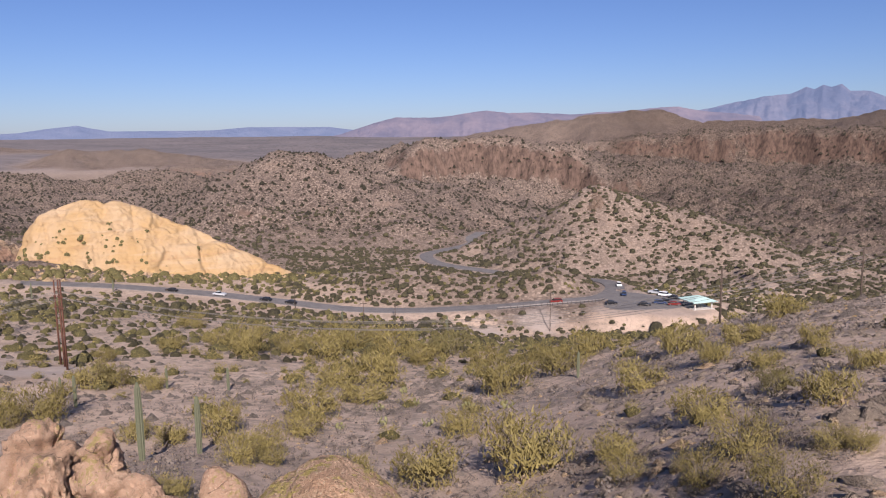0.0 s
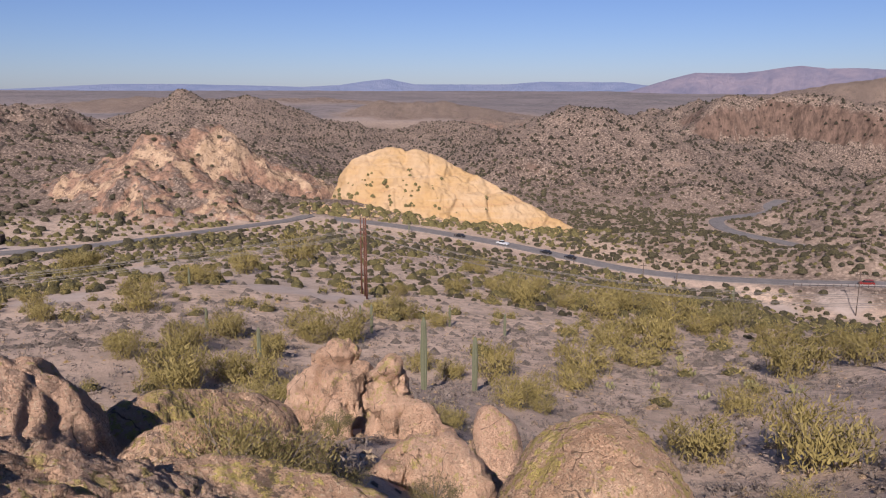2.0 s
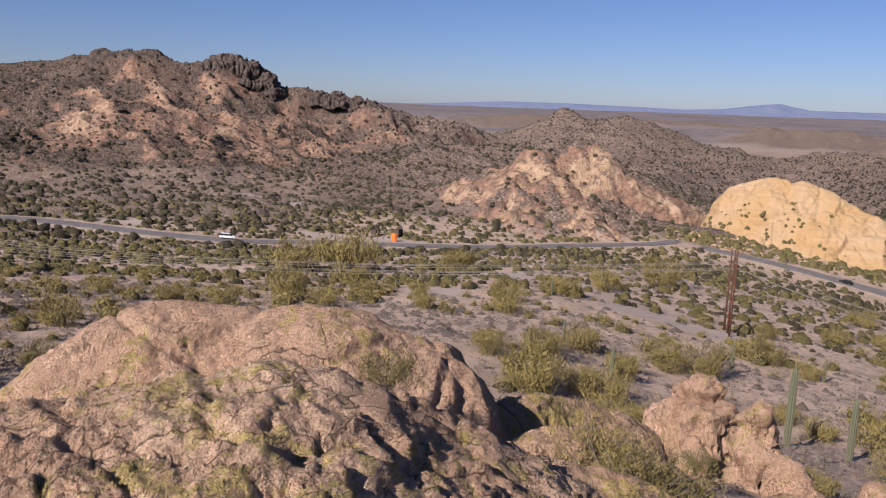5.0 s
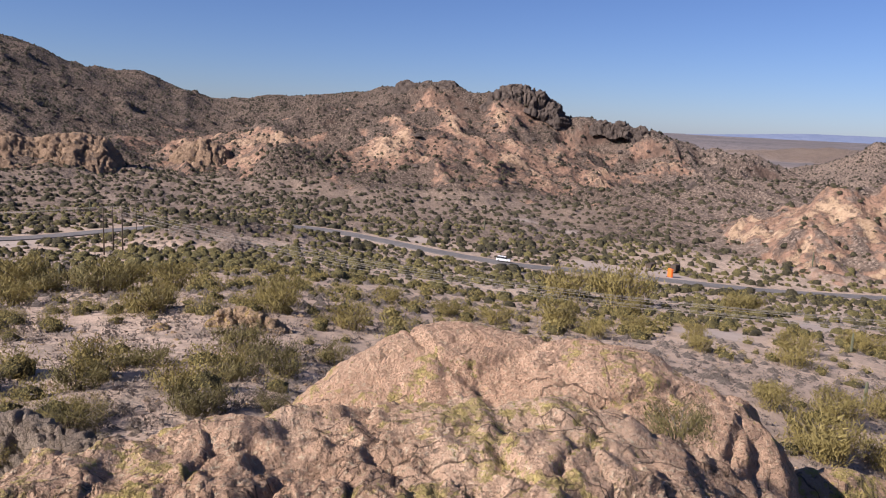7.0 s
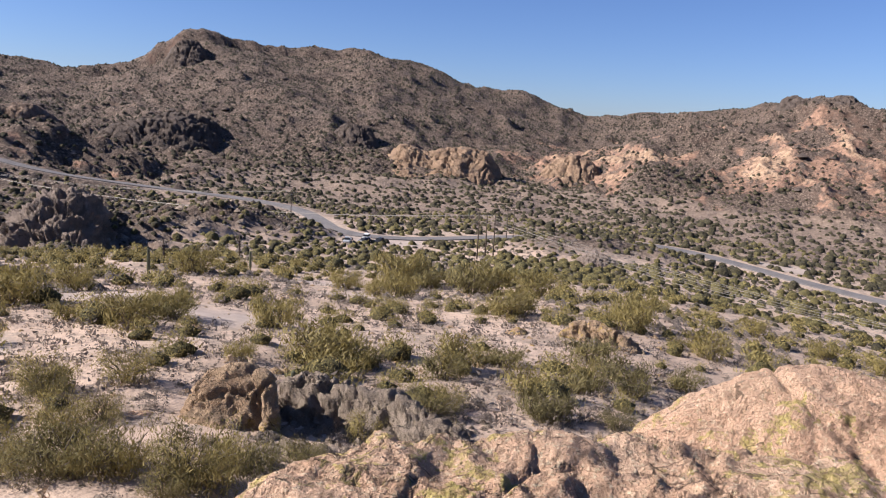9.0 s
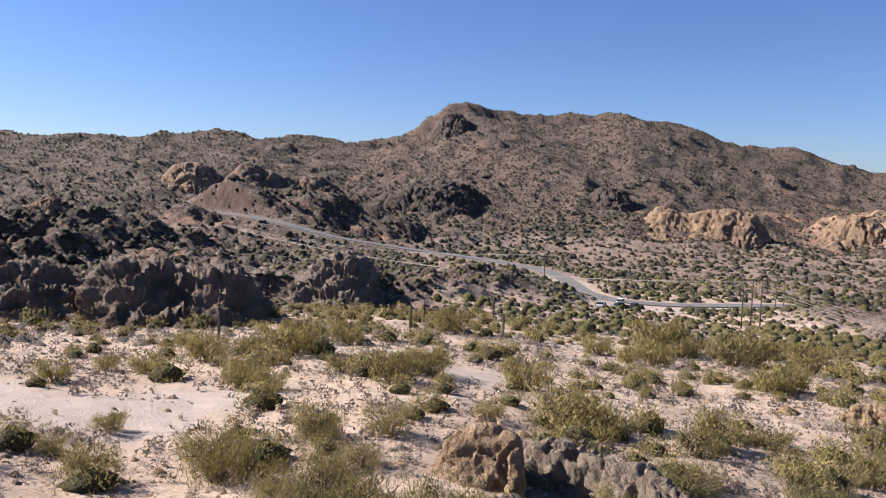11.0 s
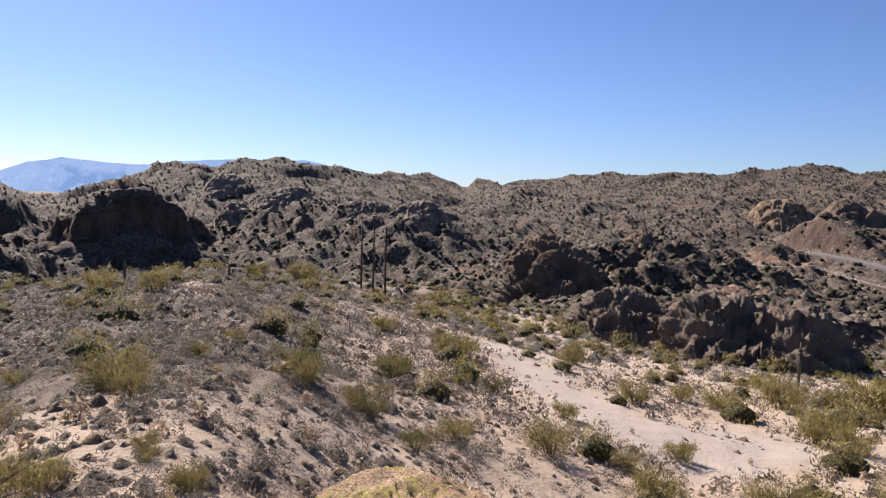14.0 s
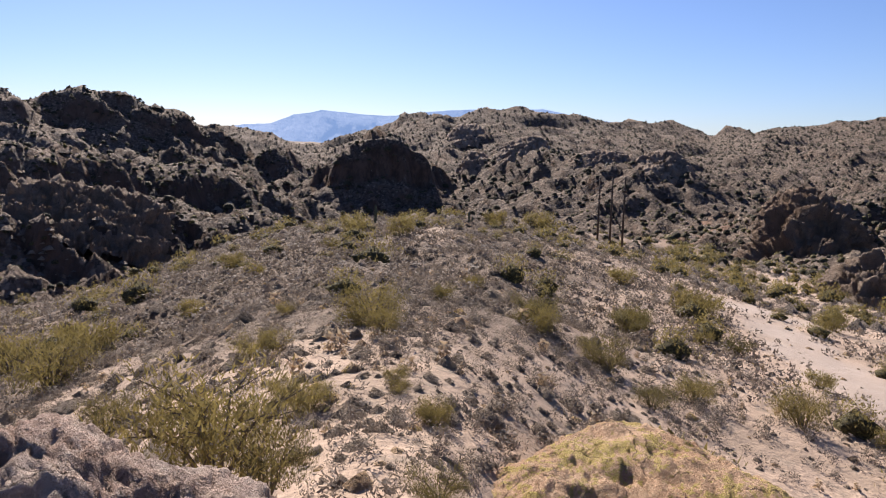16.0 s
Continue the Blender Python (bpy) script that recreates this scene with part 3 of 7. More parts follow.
# ---- materials ----
class Nodes:
    """A node material with a few short ways to wire it."""

    def __init__(self, name, rough=0.9):
        self.m = bpy.data.materials.new(name)
        self.m.use_nodes = True
        self.t = self.m.node_tree
        self.b = self.t.nodes["Principled BSDF"]
        self.b.inputs["Roughness"].default_value = rough
        self.b.inputs["Specular IOR Level"].default_value = 0.25

    def add(self, kind, **inputs):
        n = self.t.nodes.new(kind)
        for key, value in inputs.items():
            self.put(n.inputs[key.replace("_", " ")], value)
        return n

    def put(self, socket, value):
        if isinstance(value, bpy.types.NodeSocket):
            self.t.links.new(value, socket)
        elif isinstance(value, tuple) and len(value) == 3 and socket.type == "RGBA":
            socket.default_value = (*value, 1)
        else:
            socket.default_value = value

    def place(self, sx=1.0, sy=1.0, sz=1.0):
        g = self.add("ShaderNodeNewGeometry")
        m = self.add("ShaderNodeMapping", Vector=g.outputs["Position"])
        m.inputs["Scale"].default_value = (sx, sy, sz)
        return m.outputs[0]

    def noise(self, scale, detail=4.0, rough=0.6, where=None, warp=0.0):
        n = self.add("ShaderNodeTexNoise", Vector=where or self.place(), Scale=scale, Detail=detail, Roughness=rough, Distortion=warp)
        return n.outputs["Fac"]

    def cells(self, scale, where=None, feature="F1", out="Distance"):
        n = self.add("ShaderNodeTexVoronoi", Vector=where or self.place(), Scale=scale)
        n.feature = feature
        return n.outputs[out]

    def attr(self, name):
        n = self.add("ShaderNodeAttribute")
        n.attribute_name = name
        return n.outputs["Fac"]

    def ramp(self, v, a, b, lo=0.0, hi=1.0):
        n = self.add("ShaderNodeMapRange", Value=v)
        n.interpolation_type = "SMOOTHSTEP"
        for key, value in (("From Min", a), ("From Max", b), ("To Min", lo), ("To Max", hi)):
            n.inputs[key].default_value = value
        return n.outputs[0]

    def mix(self, f, a, b, how="MIX"):
        n = self.add("ShaderNodeMix")
        n.data_type, n.blend_type = "RGBA", how
        self.put(n.inputs[0], f)
        self.put(n.inputs[6], a)
        self.put(n.inputs[7], b)
        return n.outputs[2]

    def math(self, how, a, b=0.0):
        n = self.add("ShaderNodeMath")
        n.operation = how
        self.put(n.inputs[0], a)
        self.put(n.inputs[1], b)
        return n.outputs[0]

    def bump(self, height, distance, strength=1.0, under=None):
        n = self.add("ShaderNodeBump", Height=height, Distance=distance, Strength=strength)
        if under is not None:
            self.put(n.inputs["Normal"], under)
        return n.outputs[0]

    def done(self, color, normal=None):
        self.put(self.b.inputs["Base Color"], color)
        if normal is not None:
            self.put(self.b.inputs["Normal"], normal)
        return self.m


def desert_material():
    k = Nodes("desert_ground", 0.95)
    big, mid, fine = k.noise(0.018, 5), k.noise(0.16, 6, 0.65), k.noise(2.2, 6, 0.7)
    soil = k.mix(k.ramp(big, 0.35, 0.65), (0.405, 0.298, 0.221), (0.49, 0.366, 0.277))
    soil = k.mix(k.ramp(mid, 0.48, 0.62, 0, 0.75), soil, (0.285, 0.212, 0.155))
    soil = k.mix(k.ramp(fine, 0.48, 0.72, 0, 0.45), soil, (0.20, 0.145, 0.11))
    mats = k.ramp(k.math("ADD", k.noise(0.75, 6, 0.72), k.ramp(big, 0.3, 0.7, -0.05, 0.05)), 0.50, 0.60, 0, 0.7)
    soil = k.mix(mats, soil, k.mix(k.ramp(k.noise(9, 4, 0.7), 0.35, 0.65), (0.13, 0.104, 0.08), (0.30, 0.242, 0.182)))
    soil = k.mix(k.ramp(k.noise(18, 3, 0.7), 0.52, 0.66, 0, 0.5), soil, (0.16, 0.122, 0.095))
    soil = k.mix(k.ramp(k.cells(1.7), 0.12, 0.03, 0, 0.5), soil, (0.46, 0.38, 0.31))
    pale = k.mix(k.ramp(k.noise(0.5, 5), 0.3, 0.7), (0.32, 0.258, 0.214), (0.37, 0.302, 0.254))
    # stony hillsides: pale grit and dark volcanic chips
    patch = k.noise(0.035, 6, 0.7)
    talus = k.mix(k.ramp(patch, 0.38, 0.62), (0.112, 0.081, 0.062), (0.172, 0.126, 0.097))
    talus = k.mix(k.ramp(k.noise(0.5, 4, 0.7), 0.5, 0.58, 0, 0.85), talus, (0.258, 0.194, 0.15))
    talus = k.mix(k.ramp(k.noise(0.62, 4, 0.75), 0.52, 0.58, 0, 0.9), talus, (0.062, 0.047, 0.037))
    talus = k.mix(k.ramp(k.cells(0.5), 0.36, 0.22, 0, 0.8), talus, (0.34, 0.262, 0.203))
    talus = k.mix(k.ramp(k.noise(0.055, 7, 0.75), 0.56, 0.66, 0, 0.6), talus, (0.27, 0.19, 0.14))
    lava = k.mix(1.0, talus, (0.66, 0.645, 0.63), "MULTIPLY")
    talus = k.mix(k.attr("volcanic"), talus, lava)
    land = k.mix(k.math("MULTIPLY", k.attr("hillside"), k.ramp(mid, 0.2, 0.5, 0.7, 1.0)), soil, talus)
    land = k.mix(k.math("MULTIPLY", k.attr("bare"), k.ramp(mid, 0.25, 0.45, 0.6, 1.0)), land, pale)
    # bedrock on the steep faces
    g = k.add("ShaderNodeNewGeometry")
    split = k.add("ShaderNodeSeparateXYZ", Vector=g.outputs["Normal"])
    steep = k.ramp(k.math("ADD", split.outputs["Z"], k.ramp(k.noise(0.11, 5, 0.7), 0.2, 0.8, -0.16, 0.16)), 0.76, 0.56)
    streak = k.noise(0.25, 6, 0.7, k.place(1, 1, 0.25))
    dark_rock = k.mix(k.ramp(streak, 0.35, 0.65), (0.075, 0.05, 0.038), (0.165, 0.108, 0.08))
    tan_rock = k.mix(k.ramp(streak, 0.3, 0.65), (0.31, 0.205, 0.122), (0.51, 0.362, 0.235))
    brown_rock = k.mix(k.ramp(streak, 0.3, 0.65), (0.20, 0.115, 0.075), (0.375, 0.23, 0.155))
    tan_rock = k.mix(k.ramp(k.attr("orange_rock"), 0.72, 1.05), brown_rock, tan_rock)
    tan_rock = k.mix(k.ramp(k.noise(0.3, 7, 0.75), 0.48, 0.6, 0, 0.85), tan_rock, (0.12, 0.078, 0.058))
    rock = k.mix(k.ramp(k.math("ADD", k.attr("orange_rock"), k.ramp(big, 0.3, 0.7, -0.15, 0.15)), 0.15, 0.5), dark_rock, tan_rock)
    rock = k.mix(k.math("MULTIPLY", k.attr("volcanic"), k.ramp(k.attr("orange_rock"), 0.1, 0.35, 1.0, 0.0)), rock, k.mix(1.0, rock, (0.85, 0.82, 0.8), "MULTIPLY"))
    exposed = k.math("MAXIMUM", k.math("MULTIPLY", steep, k.attr("hillside")), k.ramp(k.math("MULTIPLY", k.attr("orange_rock"), k.ramp(mid, 0.3, 0.65, 0.2, 1.25)), 0.22, 0.58))
    land = k.mix(exposed, land, rock)
    # far plain: scrub tones shifted towards mauve, its haze put into the colour
    plain = k.mix(k.ramp(k.noise(0.004, 6, 0.7), 0.35, 0.65), (0.125, 0.11, 0.108), (0.185, 0.155, 0.148))
    plain = k.mix(k.ramp(k.noise(0.012, 6, 0.75), 0.62, 0.72, 0, 0.7), plain, (0.30, 0.25, 0.22))
    plain = k.mix(k.ramp(k.noise(0.05, 6, 0.8), 0.5, 0.6, 0, 0.7), plain, (0.06, 0.056, 0.05))
    land = k.mix(k.attr("plain"), land, plain)
    rocky = k.bump(k.noise(0.35, 8, 0.72), 2.3, k.ramp(k.attr("hillside"), 0.1, 0.8, 0.05, 1.0))
    stones = k.bump(k.noise(1.6, 6, 0.7), 0.12, 0.7, rocky)
    stones = k.bump(k.cells(5.5), 0.05, 0.6, stones)
    stones = k.bump(k.noise(14, 5, 0.7), 0.03, 0.8, stones)
    return k.done(land, stones)


def rock_material(name, light, deep, lichen=0.0, lichen_color=(0.42, 0.34, 0.11), grey=0.3, scale=1.0, crack=1.0, crackle=0.0):
    k = Nodes(name, 0.93)
    a, b, c = k.noise(0.7 * scale, 6, 0.65), k.noise(5 * scale, 6, 0.7), k.noise(22 * scale, 4, 0.7)
    col = k.mix(k.ramp(a, 0.3, 0.7), light, deep)
    col = k.mix(k.ramp(b, 0.5, 0.72, 0, 0.45), col, tuple(0.45 * v for v in deep))
    col = k.mix(k.ramp(c, 0.5, 0.72, 0, 0.55), col, tuple(min(0.75, 1.35 * v + 0.04) for v in light))
    where = k.ramp(k.noise(0.45 * scale, 6, 0.7, warp=0.6), 0.56, 0.7, 0, grey)
    col = k.mix(where, col, (0.115, 0.10, 0.09))
    if lichen:
        spread = k.ramp(k.math("ADD", k.noise(0.8 * scale, 4, 0.6), k.ramp(b, 0.3, 0.7, -0.2, 0.2)), 0.68 - 0.22 * lichen, 0.73 - 0.22 * lichen, 0, 0.9)
        col = k.mix(k.math("MULTIPLY", spread, k.ramp(c, 0.35, 0.6, 0.4, 1)), col, lichen_color)
        black = k.ramp(k.math("ADD", k.noise(2.6 * scale, 7, 0.8), k.ramp(k.noise(0.5 * scale, 3), 0.3, 0.7, -0.1, 0.08)), 0.585, 0.63, 0, 0.85)
        col = k.mix(k.math("MULTIPLY", black, 0.3 + 0.6 * lichen), col, (0.05, 0.045, 0.042))
    pits = k.ramp(k.noise(13 * scale, 7, 0.8), 0.56, 0.66)
    col = k.mix(k.math("MULTIPLY", pits, 0.45), col, tuple(0.33 * v for v in deep))
    bend = k.add("ShaderNodeTexNoise", Vector=k.place(1, 1, 0.6), Scale=1.1 * scale, Detail=4.0)
    bent = k.add("ShaderNodeVectorMath")
    bent.operation = "MULTIPLY_ADD"
    k.put(bent.inputs[0], bend.outputs["Color"])
    bent.inputs[1].default_value = (0.9 / scale, 0.9 / scale, 0.9 / scale)
    k.put(bent.inputs[2], k.place(1, 1, 0.6))
    joints = k.ramp(k.cells(0.8 * scale, bent.outputs[0], "DISTANCE_TO_EDGE"), 0.0, 0.022)
    broken = k.ramp(k.noise(1.4 * scale, 4), 0.42, 0.58)
    joints = k.math("MAXIMUM", joints, broken)
    col = k.mix(k.ramp(joints, 0.6, 0.0, 0, 0.75 * min(1, crack)), col, tuple(0.16 * v for v in deep))
    if crackle:
        chips = k.cells(crackle, bent.outputs[0], "DISTANCE_TO_EDGE")
        chips = k.math("MAXIMUM", k.ramp(chips, 0.0, 0.09), k.ramp(k.noise(2.2, 4), 0.44, 0.6))
        col = k.mix(k.ramp(chips, 0.5, 0.0, 0, 0.7), col, tuple(0.2 * v for v in deep))
    n = k.bump(a, 0.5 / scale, 0.7)
    if crackle:
        n = k.bump(chips, 0.06, 1.0, n)
    n = k.bump(k.math("ADD", b, k.math("MULTIPLY", joints, 0.3 * crack)), 0.3 / scale, 1.0, n)
    n = k.bump(c, 0.11 / scale, 1.0, n)
    n = k.bump(k.math("SUBTRACT", 1.0, pits), 0.09 / scale, 1.0, n)
    return k.done(col, n)


def dome_material():
    """Bedded sandstone: tilted bands of yellow, cream and pink, weathered darker in patches."""
    k = Nodes("bedded_yellow_sandstone", 0.95)
    g = k.add("ShaderNodeNewGeometry")
    m = k.add("ShaderNodeMapping", Vector=g.outputs["Position"])
    m.inputs["Rotation"].default_value = (0.0, radians(-14), radians(-25))
    m.inputs["Scale"].default_value = (0.02, 0.02, 0.36)
    beds, broad, fine = k.noise(1.0, 7, 0.65, m.outputs[0], 0.4), k.noise(0.06, 5, 0.6), k.noise(0.9, 7, 0.75)
    col = k.mix(k.ramp(broad, 0.35, 0.65), (0.37, 0.238, 0.108), (0.39, 0.27, 0.152))
    col = k.mix(k.ramp(beds, 0.5, 0.66, 0, 0.4), col, (0.42, 0.315, 0.205))
    col = k.mix(k.ramp(beds, 0.44, 0.32, 0, 0.45), col, (0.33, 0.195, 0.105))
    col = k.mix(k.ramp(fine, 0.55, 0.7, 0, 0.5), col, (0.28, 0.18, 0.105))
    streak = k.ramp(k.noise(0.35, 6, 0.7, k.place(1, 1, 0.12)), 0.6, 0.7, 0, 0.5)
    col = k.mix(streak, col, (0.26, 0.175, 0.11))
    n = k.bump(beds, 0.9, 0.8)
    n = k.bump(fine, 0.5, 0.9, n)
    return k.done(col, k.bump(k.noise(4, 5, 0.7), 0.12, 0.8, n))


def bush_material(name, light, mid, deep, grain=8.0):
    """The dense twigs and tiny leaves of a bush, seen as one mass."""
    k = Nodes(name, 0.9)
    g = k.add("ShaderNodeNewGeometry")
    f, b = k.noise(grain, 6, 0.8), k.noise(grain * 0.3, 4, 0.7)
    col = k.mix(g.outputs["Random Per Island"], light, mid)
    # noise paints the dark gaps between leaves, their shade put into the colour
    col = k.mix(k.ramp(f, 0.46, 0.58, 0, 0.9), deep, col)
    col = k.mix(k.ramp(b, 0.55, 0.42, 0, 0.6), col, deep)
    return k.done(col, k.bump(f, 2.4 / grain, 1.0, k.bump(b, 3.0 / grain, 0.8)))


def leaf_material(name, a, b, dead=(0.16, 0.13, 0.09)):
    k = Nodes(name, 0.75)
    o = k.add("ShaderNodeObjectInfo")
    g = k.add("ShaderNodeNewGeometry")
    col = k.mix(g.outputs["Random Per Island"], a, b)
    col = k.mix(k.ramp(o.outputs["Random"], 0.55, 1.0, 0, 0.45), col, tuple(0.6 * v for v in a))
    col = k.mix(k.ramp(k.noise(0.35, 3), 0.5, 0.75, 0, 0.55), col, dead)
    k.put(k.b.inputs["Base Color"], col)
    thin = k.add("ShaderNodeBsdfTranslucent", Color=col)
    both = k.add("ShaderNodeMixShader", Fac=0.3)
    k.t.links.new(k.b.outputs[0], both.inputs[1])
    k.t.links.new(thin.outputs[0], both.inputs[2])
    k.t.links.new(both.outputs[0], k.t.nodes["Material Output"].inputs["Surface"])
    return k.m


def plain(name, color, rough=0.6, metal=0.0, vary=0.12, scale=3.0):
    k = Nodes(name, rough)
    k.b.inputs["Metallic"].default_value = metal
    f = k.ramp(k.noise(scale, 5, 0.7), 0.3, 0.7)
    return k.done(k.mix(f, tuple(v * (1 - vary) for v in color), tuple(min(1, v * (1 + vary)) for v in color)))


def asphalt_material():
    k = Nodes("worn_asphalt", 0.9)
    col = k.mix(k.ramp(k.noise(0.25, 6, 0.7), 0.3, 0.7), (0.095, 0.088, 0.085), (0.15, 0.138, 0.13))
    col = k.mix(k.ramp(k.noise(6, 4), 0.4, 0.7, 0, 0.4), col, (0.26, 0.235, 0.22))
    return k.done(col, k.bump(k.noise(30, 3), 0.01))


def distance_material(name, lit, shade, haze_glow):
    """Mountains on the horizon: rock, with the air's blue haze added as emission."""
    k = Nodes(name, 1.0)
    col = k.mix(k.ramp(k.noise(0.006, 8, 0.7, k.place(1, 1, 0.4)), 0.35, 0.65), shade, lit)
    k.b.inputs["Emission Color"].default_value = (*haze_glow, 1)
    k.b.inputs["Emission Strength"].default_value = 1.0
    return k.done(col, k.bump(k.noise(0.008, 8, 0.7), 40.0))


DESERT = desert_material()
PINK_ROCK = rock_material("pink_granite", (0.70, 0.46, 0.31), (0.58, 0.355, 0.23), 0.2, (0.5, 0.4, 0.13), grey=0.2)
LICHEN_ROCK = rock_material("lichen_granite", (0.68, 0.455, 0.30), (0.52, 0.315, 0.19), 0.7, (0.52, 0.42, 0.11), grey=0.25)
LEDGE_ROCK = rock_material("ledge_granite", (0.72, 0.49, 0.335), (0.58, 0.365, 0.235), 0.45, (0.5, 0.4, 0.13), grey=0.2, crackle=5.0)
TAN_ROCK = rock_material("tan_rock", (0.50, 0.355, 0.22), (0.37, 0.245, 0.15), 0.35, (0.42, 0.29, 0.08), grey=0.6, scale=0.6)
GREY_ROCK = rock_material("grey_rock", (0.36, 0.285, 0.215), (0.21, 0.16, 0.12), 0.0, grey=0.6, scale=0.7)
WHITE_ROCK = rock_material("whitish_rock", (0.52, 0.44, 0.38), (0.40, 0.26, 0.20), 0.0, grey=0.25)
TAN_CLIFF = rock_material("tan_cliff", (0.36, 0.245, 0.155), (0.23, 0.148, 0.094), 0.0, grey=0.9, scale=0.3)
BROWN_CLIFF = rock_material("brown_cliff", (0.27, 0.19, 0.135), (0.17, 0.115, 0.082), 0.0, grey=0.7, scale=0.3)
GREY_CLIFF = rock_material("grey_cliff", (0.32, 0.25, 0.2), (0.2, 0.152, 0.12), 0.0, grey=0.5, scale=0.45)
LAVA_CLIFF = rock_material("lava_cliff", (0.125, 0.094, 0.074), (0.075, 0.057, 0.046), 0.0, grey=0.4, scale=0.3)
DARK_CLIFF = rock_material("dark_cliff", (0.33, 0.248, 0.19), (0.19, 0.14, 0.105), 0.0, grey=0.6, scale=0.45)
SANDSTONE = rock_material("yellow_sandstone", (0.70, 0.50, 0.275), (0.62, 0.41, 0.255), 0.0, grey=0.12, scale=0.06, crack=0.8)
DOME_ROCK = dome_material()
PALO_VERDE = leaf_material("palo_verde_leaf", (0.19, 0.152, 0.052), (0.315, 0.252, 0.092), (0.15, 0.125, 0.066))
CREOSOTE = leaf_material("creosote_leaf", (0.122, 0.103, 0.042), (0.212, 0.175, 0.07), (0.12, 0.1, 0.058))
BURSAGE = leaf_material("bursage_leaf", (0.17, 0.138, 0.115), (0.30, 0.245, 0.2), (0.12, 0.097, 0.082))
DARK_BRUSH = leaf_material("dark_brush_leaf", (0.13, 0.105, 0.084), (0.24, 0.195, 0.155), (0.085, 0.07, 0.057))
DARK_ROCK = rock_material("dark_rock", (0.125, 0.095, 0.077), (0.075, 0.058, 0.048), 0.0, grey=0.3, scale=0.5)
DRY_GRASS = leaf_material("dry_grass", (0.36, 0.26, 0.17), (0.45, 0.35, 0.23), (0.26, 0.2, 0.13))
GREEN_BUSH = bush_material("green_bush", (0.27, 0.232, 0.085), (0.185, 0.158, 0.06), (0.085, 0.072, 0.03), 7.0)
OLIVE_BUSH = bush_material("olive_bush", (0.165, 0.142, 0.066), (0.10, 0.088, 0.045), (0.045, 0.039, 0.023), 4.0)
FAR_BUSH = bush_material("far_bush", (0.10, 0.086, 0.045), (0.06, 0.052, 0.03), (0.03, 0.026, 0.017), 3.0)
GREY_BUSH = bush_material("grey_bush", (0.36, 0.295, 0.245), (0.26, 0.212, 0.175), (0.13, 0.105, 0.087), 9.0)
BARK = plain("shrub_bark", (0.125, 0.10, 0.078), 0.9)
PAD = plain("prickly_pear_pad", (0.165, 0.155, 0.07), 0.7, scale=9)
CACTUS = plain("saguaro_skin", (0.105, 0.108, 0.066), 0.8, scale=5)
RUST = plain("rusted_steel", (0.10, 0.045, 0.03), 0.85, 0.2, 0.3)
POLE_WOOD = plain("weathered_pole", (0.075, 0.055, 0.042), 0.9, vary=0.3)
WIRE = plain("bare_wire", (0.2, 0.18, 0.16), 0.6, 0.4)
ASPHALT = asphalt_material()
GUARD = plain("guard_rail_steel", (0.30, 0.27, 0.25), 0.55, 0.7)
TEAL = plain("teal_metal_roof", (0.38, 0.53, 0.48), 0.5)
CONCRETE = plain("pale_concrete", (0.45, 0.41, 0.37), 0.9)
GLASS = plain("dark_car_glass", (0.02, 0.022, 0.025), 0.12, vary=0.0)
TYRE = plain("tyre_rubber", (0.02, 0.02, 0.02), 0.9)
ORANGE = plain("orange_plastic", (0.75, 0.16, 0.03), 0.6)


# ---- mesh helpers ----
def mesh_from(name, verts, faces, material, smooth=True):
    """A mesh from arrays of places and of equally long faces."""
    me = bpy.data.meshes.new(name)
    verts, faces = np.asarray(verts, float), np.asarray(faces)
    me.vertices.add(len(verts))
    me.vertices.foreach_set("co", verts.ravel())
    me.loops.add(faces.size)
    me.loops.foreach_set("vertex_index", faces.ravel().astype(np.int32))
    me.polygons.add(len(faces))
    me.polygons.foreach_set("loop_start", np.arange(len(faces), dtype=np.int32) * faces.shape[1])
    me.update(calc_edges=True)
    if smooth:
        me.shade_smooth()
    me.materials.append(material)
    return me


def part(name, bm, material, parent, label="", smooth=False):
    me = bpy.data.meshes.new(name)
    bm.to_mesh(me)
    bm.free()
    me.materials.append(material)
    if smooth:
        me.shade_smooth()
    ob = new(name, me)
    ob.parent = parent
    return tagged(ob, label) if label else ob


def child(name, me, parent, label=""):
    ob = new(name, me)
    ob.parent = parent
    return tagged(ob, label) if label else ob


def tube(bm, points, radii, sides=6):
    """A tapering tube along the points."""
    rings = []
    for n, p in enumerate(points):
        p = Vector(p)
        ahead = (Vector(points[min(n + 1, len(points) - 1)]) - Vector(points[max(n - 1, 0)])).normalized()
        side = ahead.cross(Vector((0.31, 0.17, 0.93)) if abs(ahead.z) < 0.9 else Vector((1, 0, 0))).normalized()
        up = ahead.cross(side)
        rings.append([bm.verts.new(p + radii[n] * (math.cos(a) * side + math.sin(a) * up)) for a in (2 * math.pi * k / sides for k in range(sides))])
    for a, b in zip(rings[:-1], rings[1:]):
        for k in range(sides):
            bm.faces.new((a[k], a[(k + 1) % sides], b[(k + 1) % sides], b[k]))
    bm.faces.new(rings[-1])
    bm.faces.new(rings[0][::-1])


def box(bm, x0, y0, z0, x1, y1, z1):
    v = [bm.verts.new(p) for p in ((x0, y0, z0), (x1, y0, z0), (x1, y1, z0), (x0, y1, z0), (x0, y0, z1), (x1, y0, z1), (x1, y1, z1), (x0, y1, z1))]
    for f in ((3, 2, 1, 0), (4, 5, 6, 7), (0, 1, 5, 4), (1, 2, 6, 5), (2, 3, 7, 6), (3, 0, 4, 7)):
        bm.faces.new([v[n] for n in f])


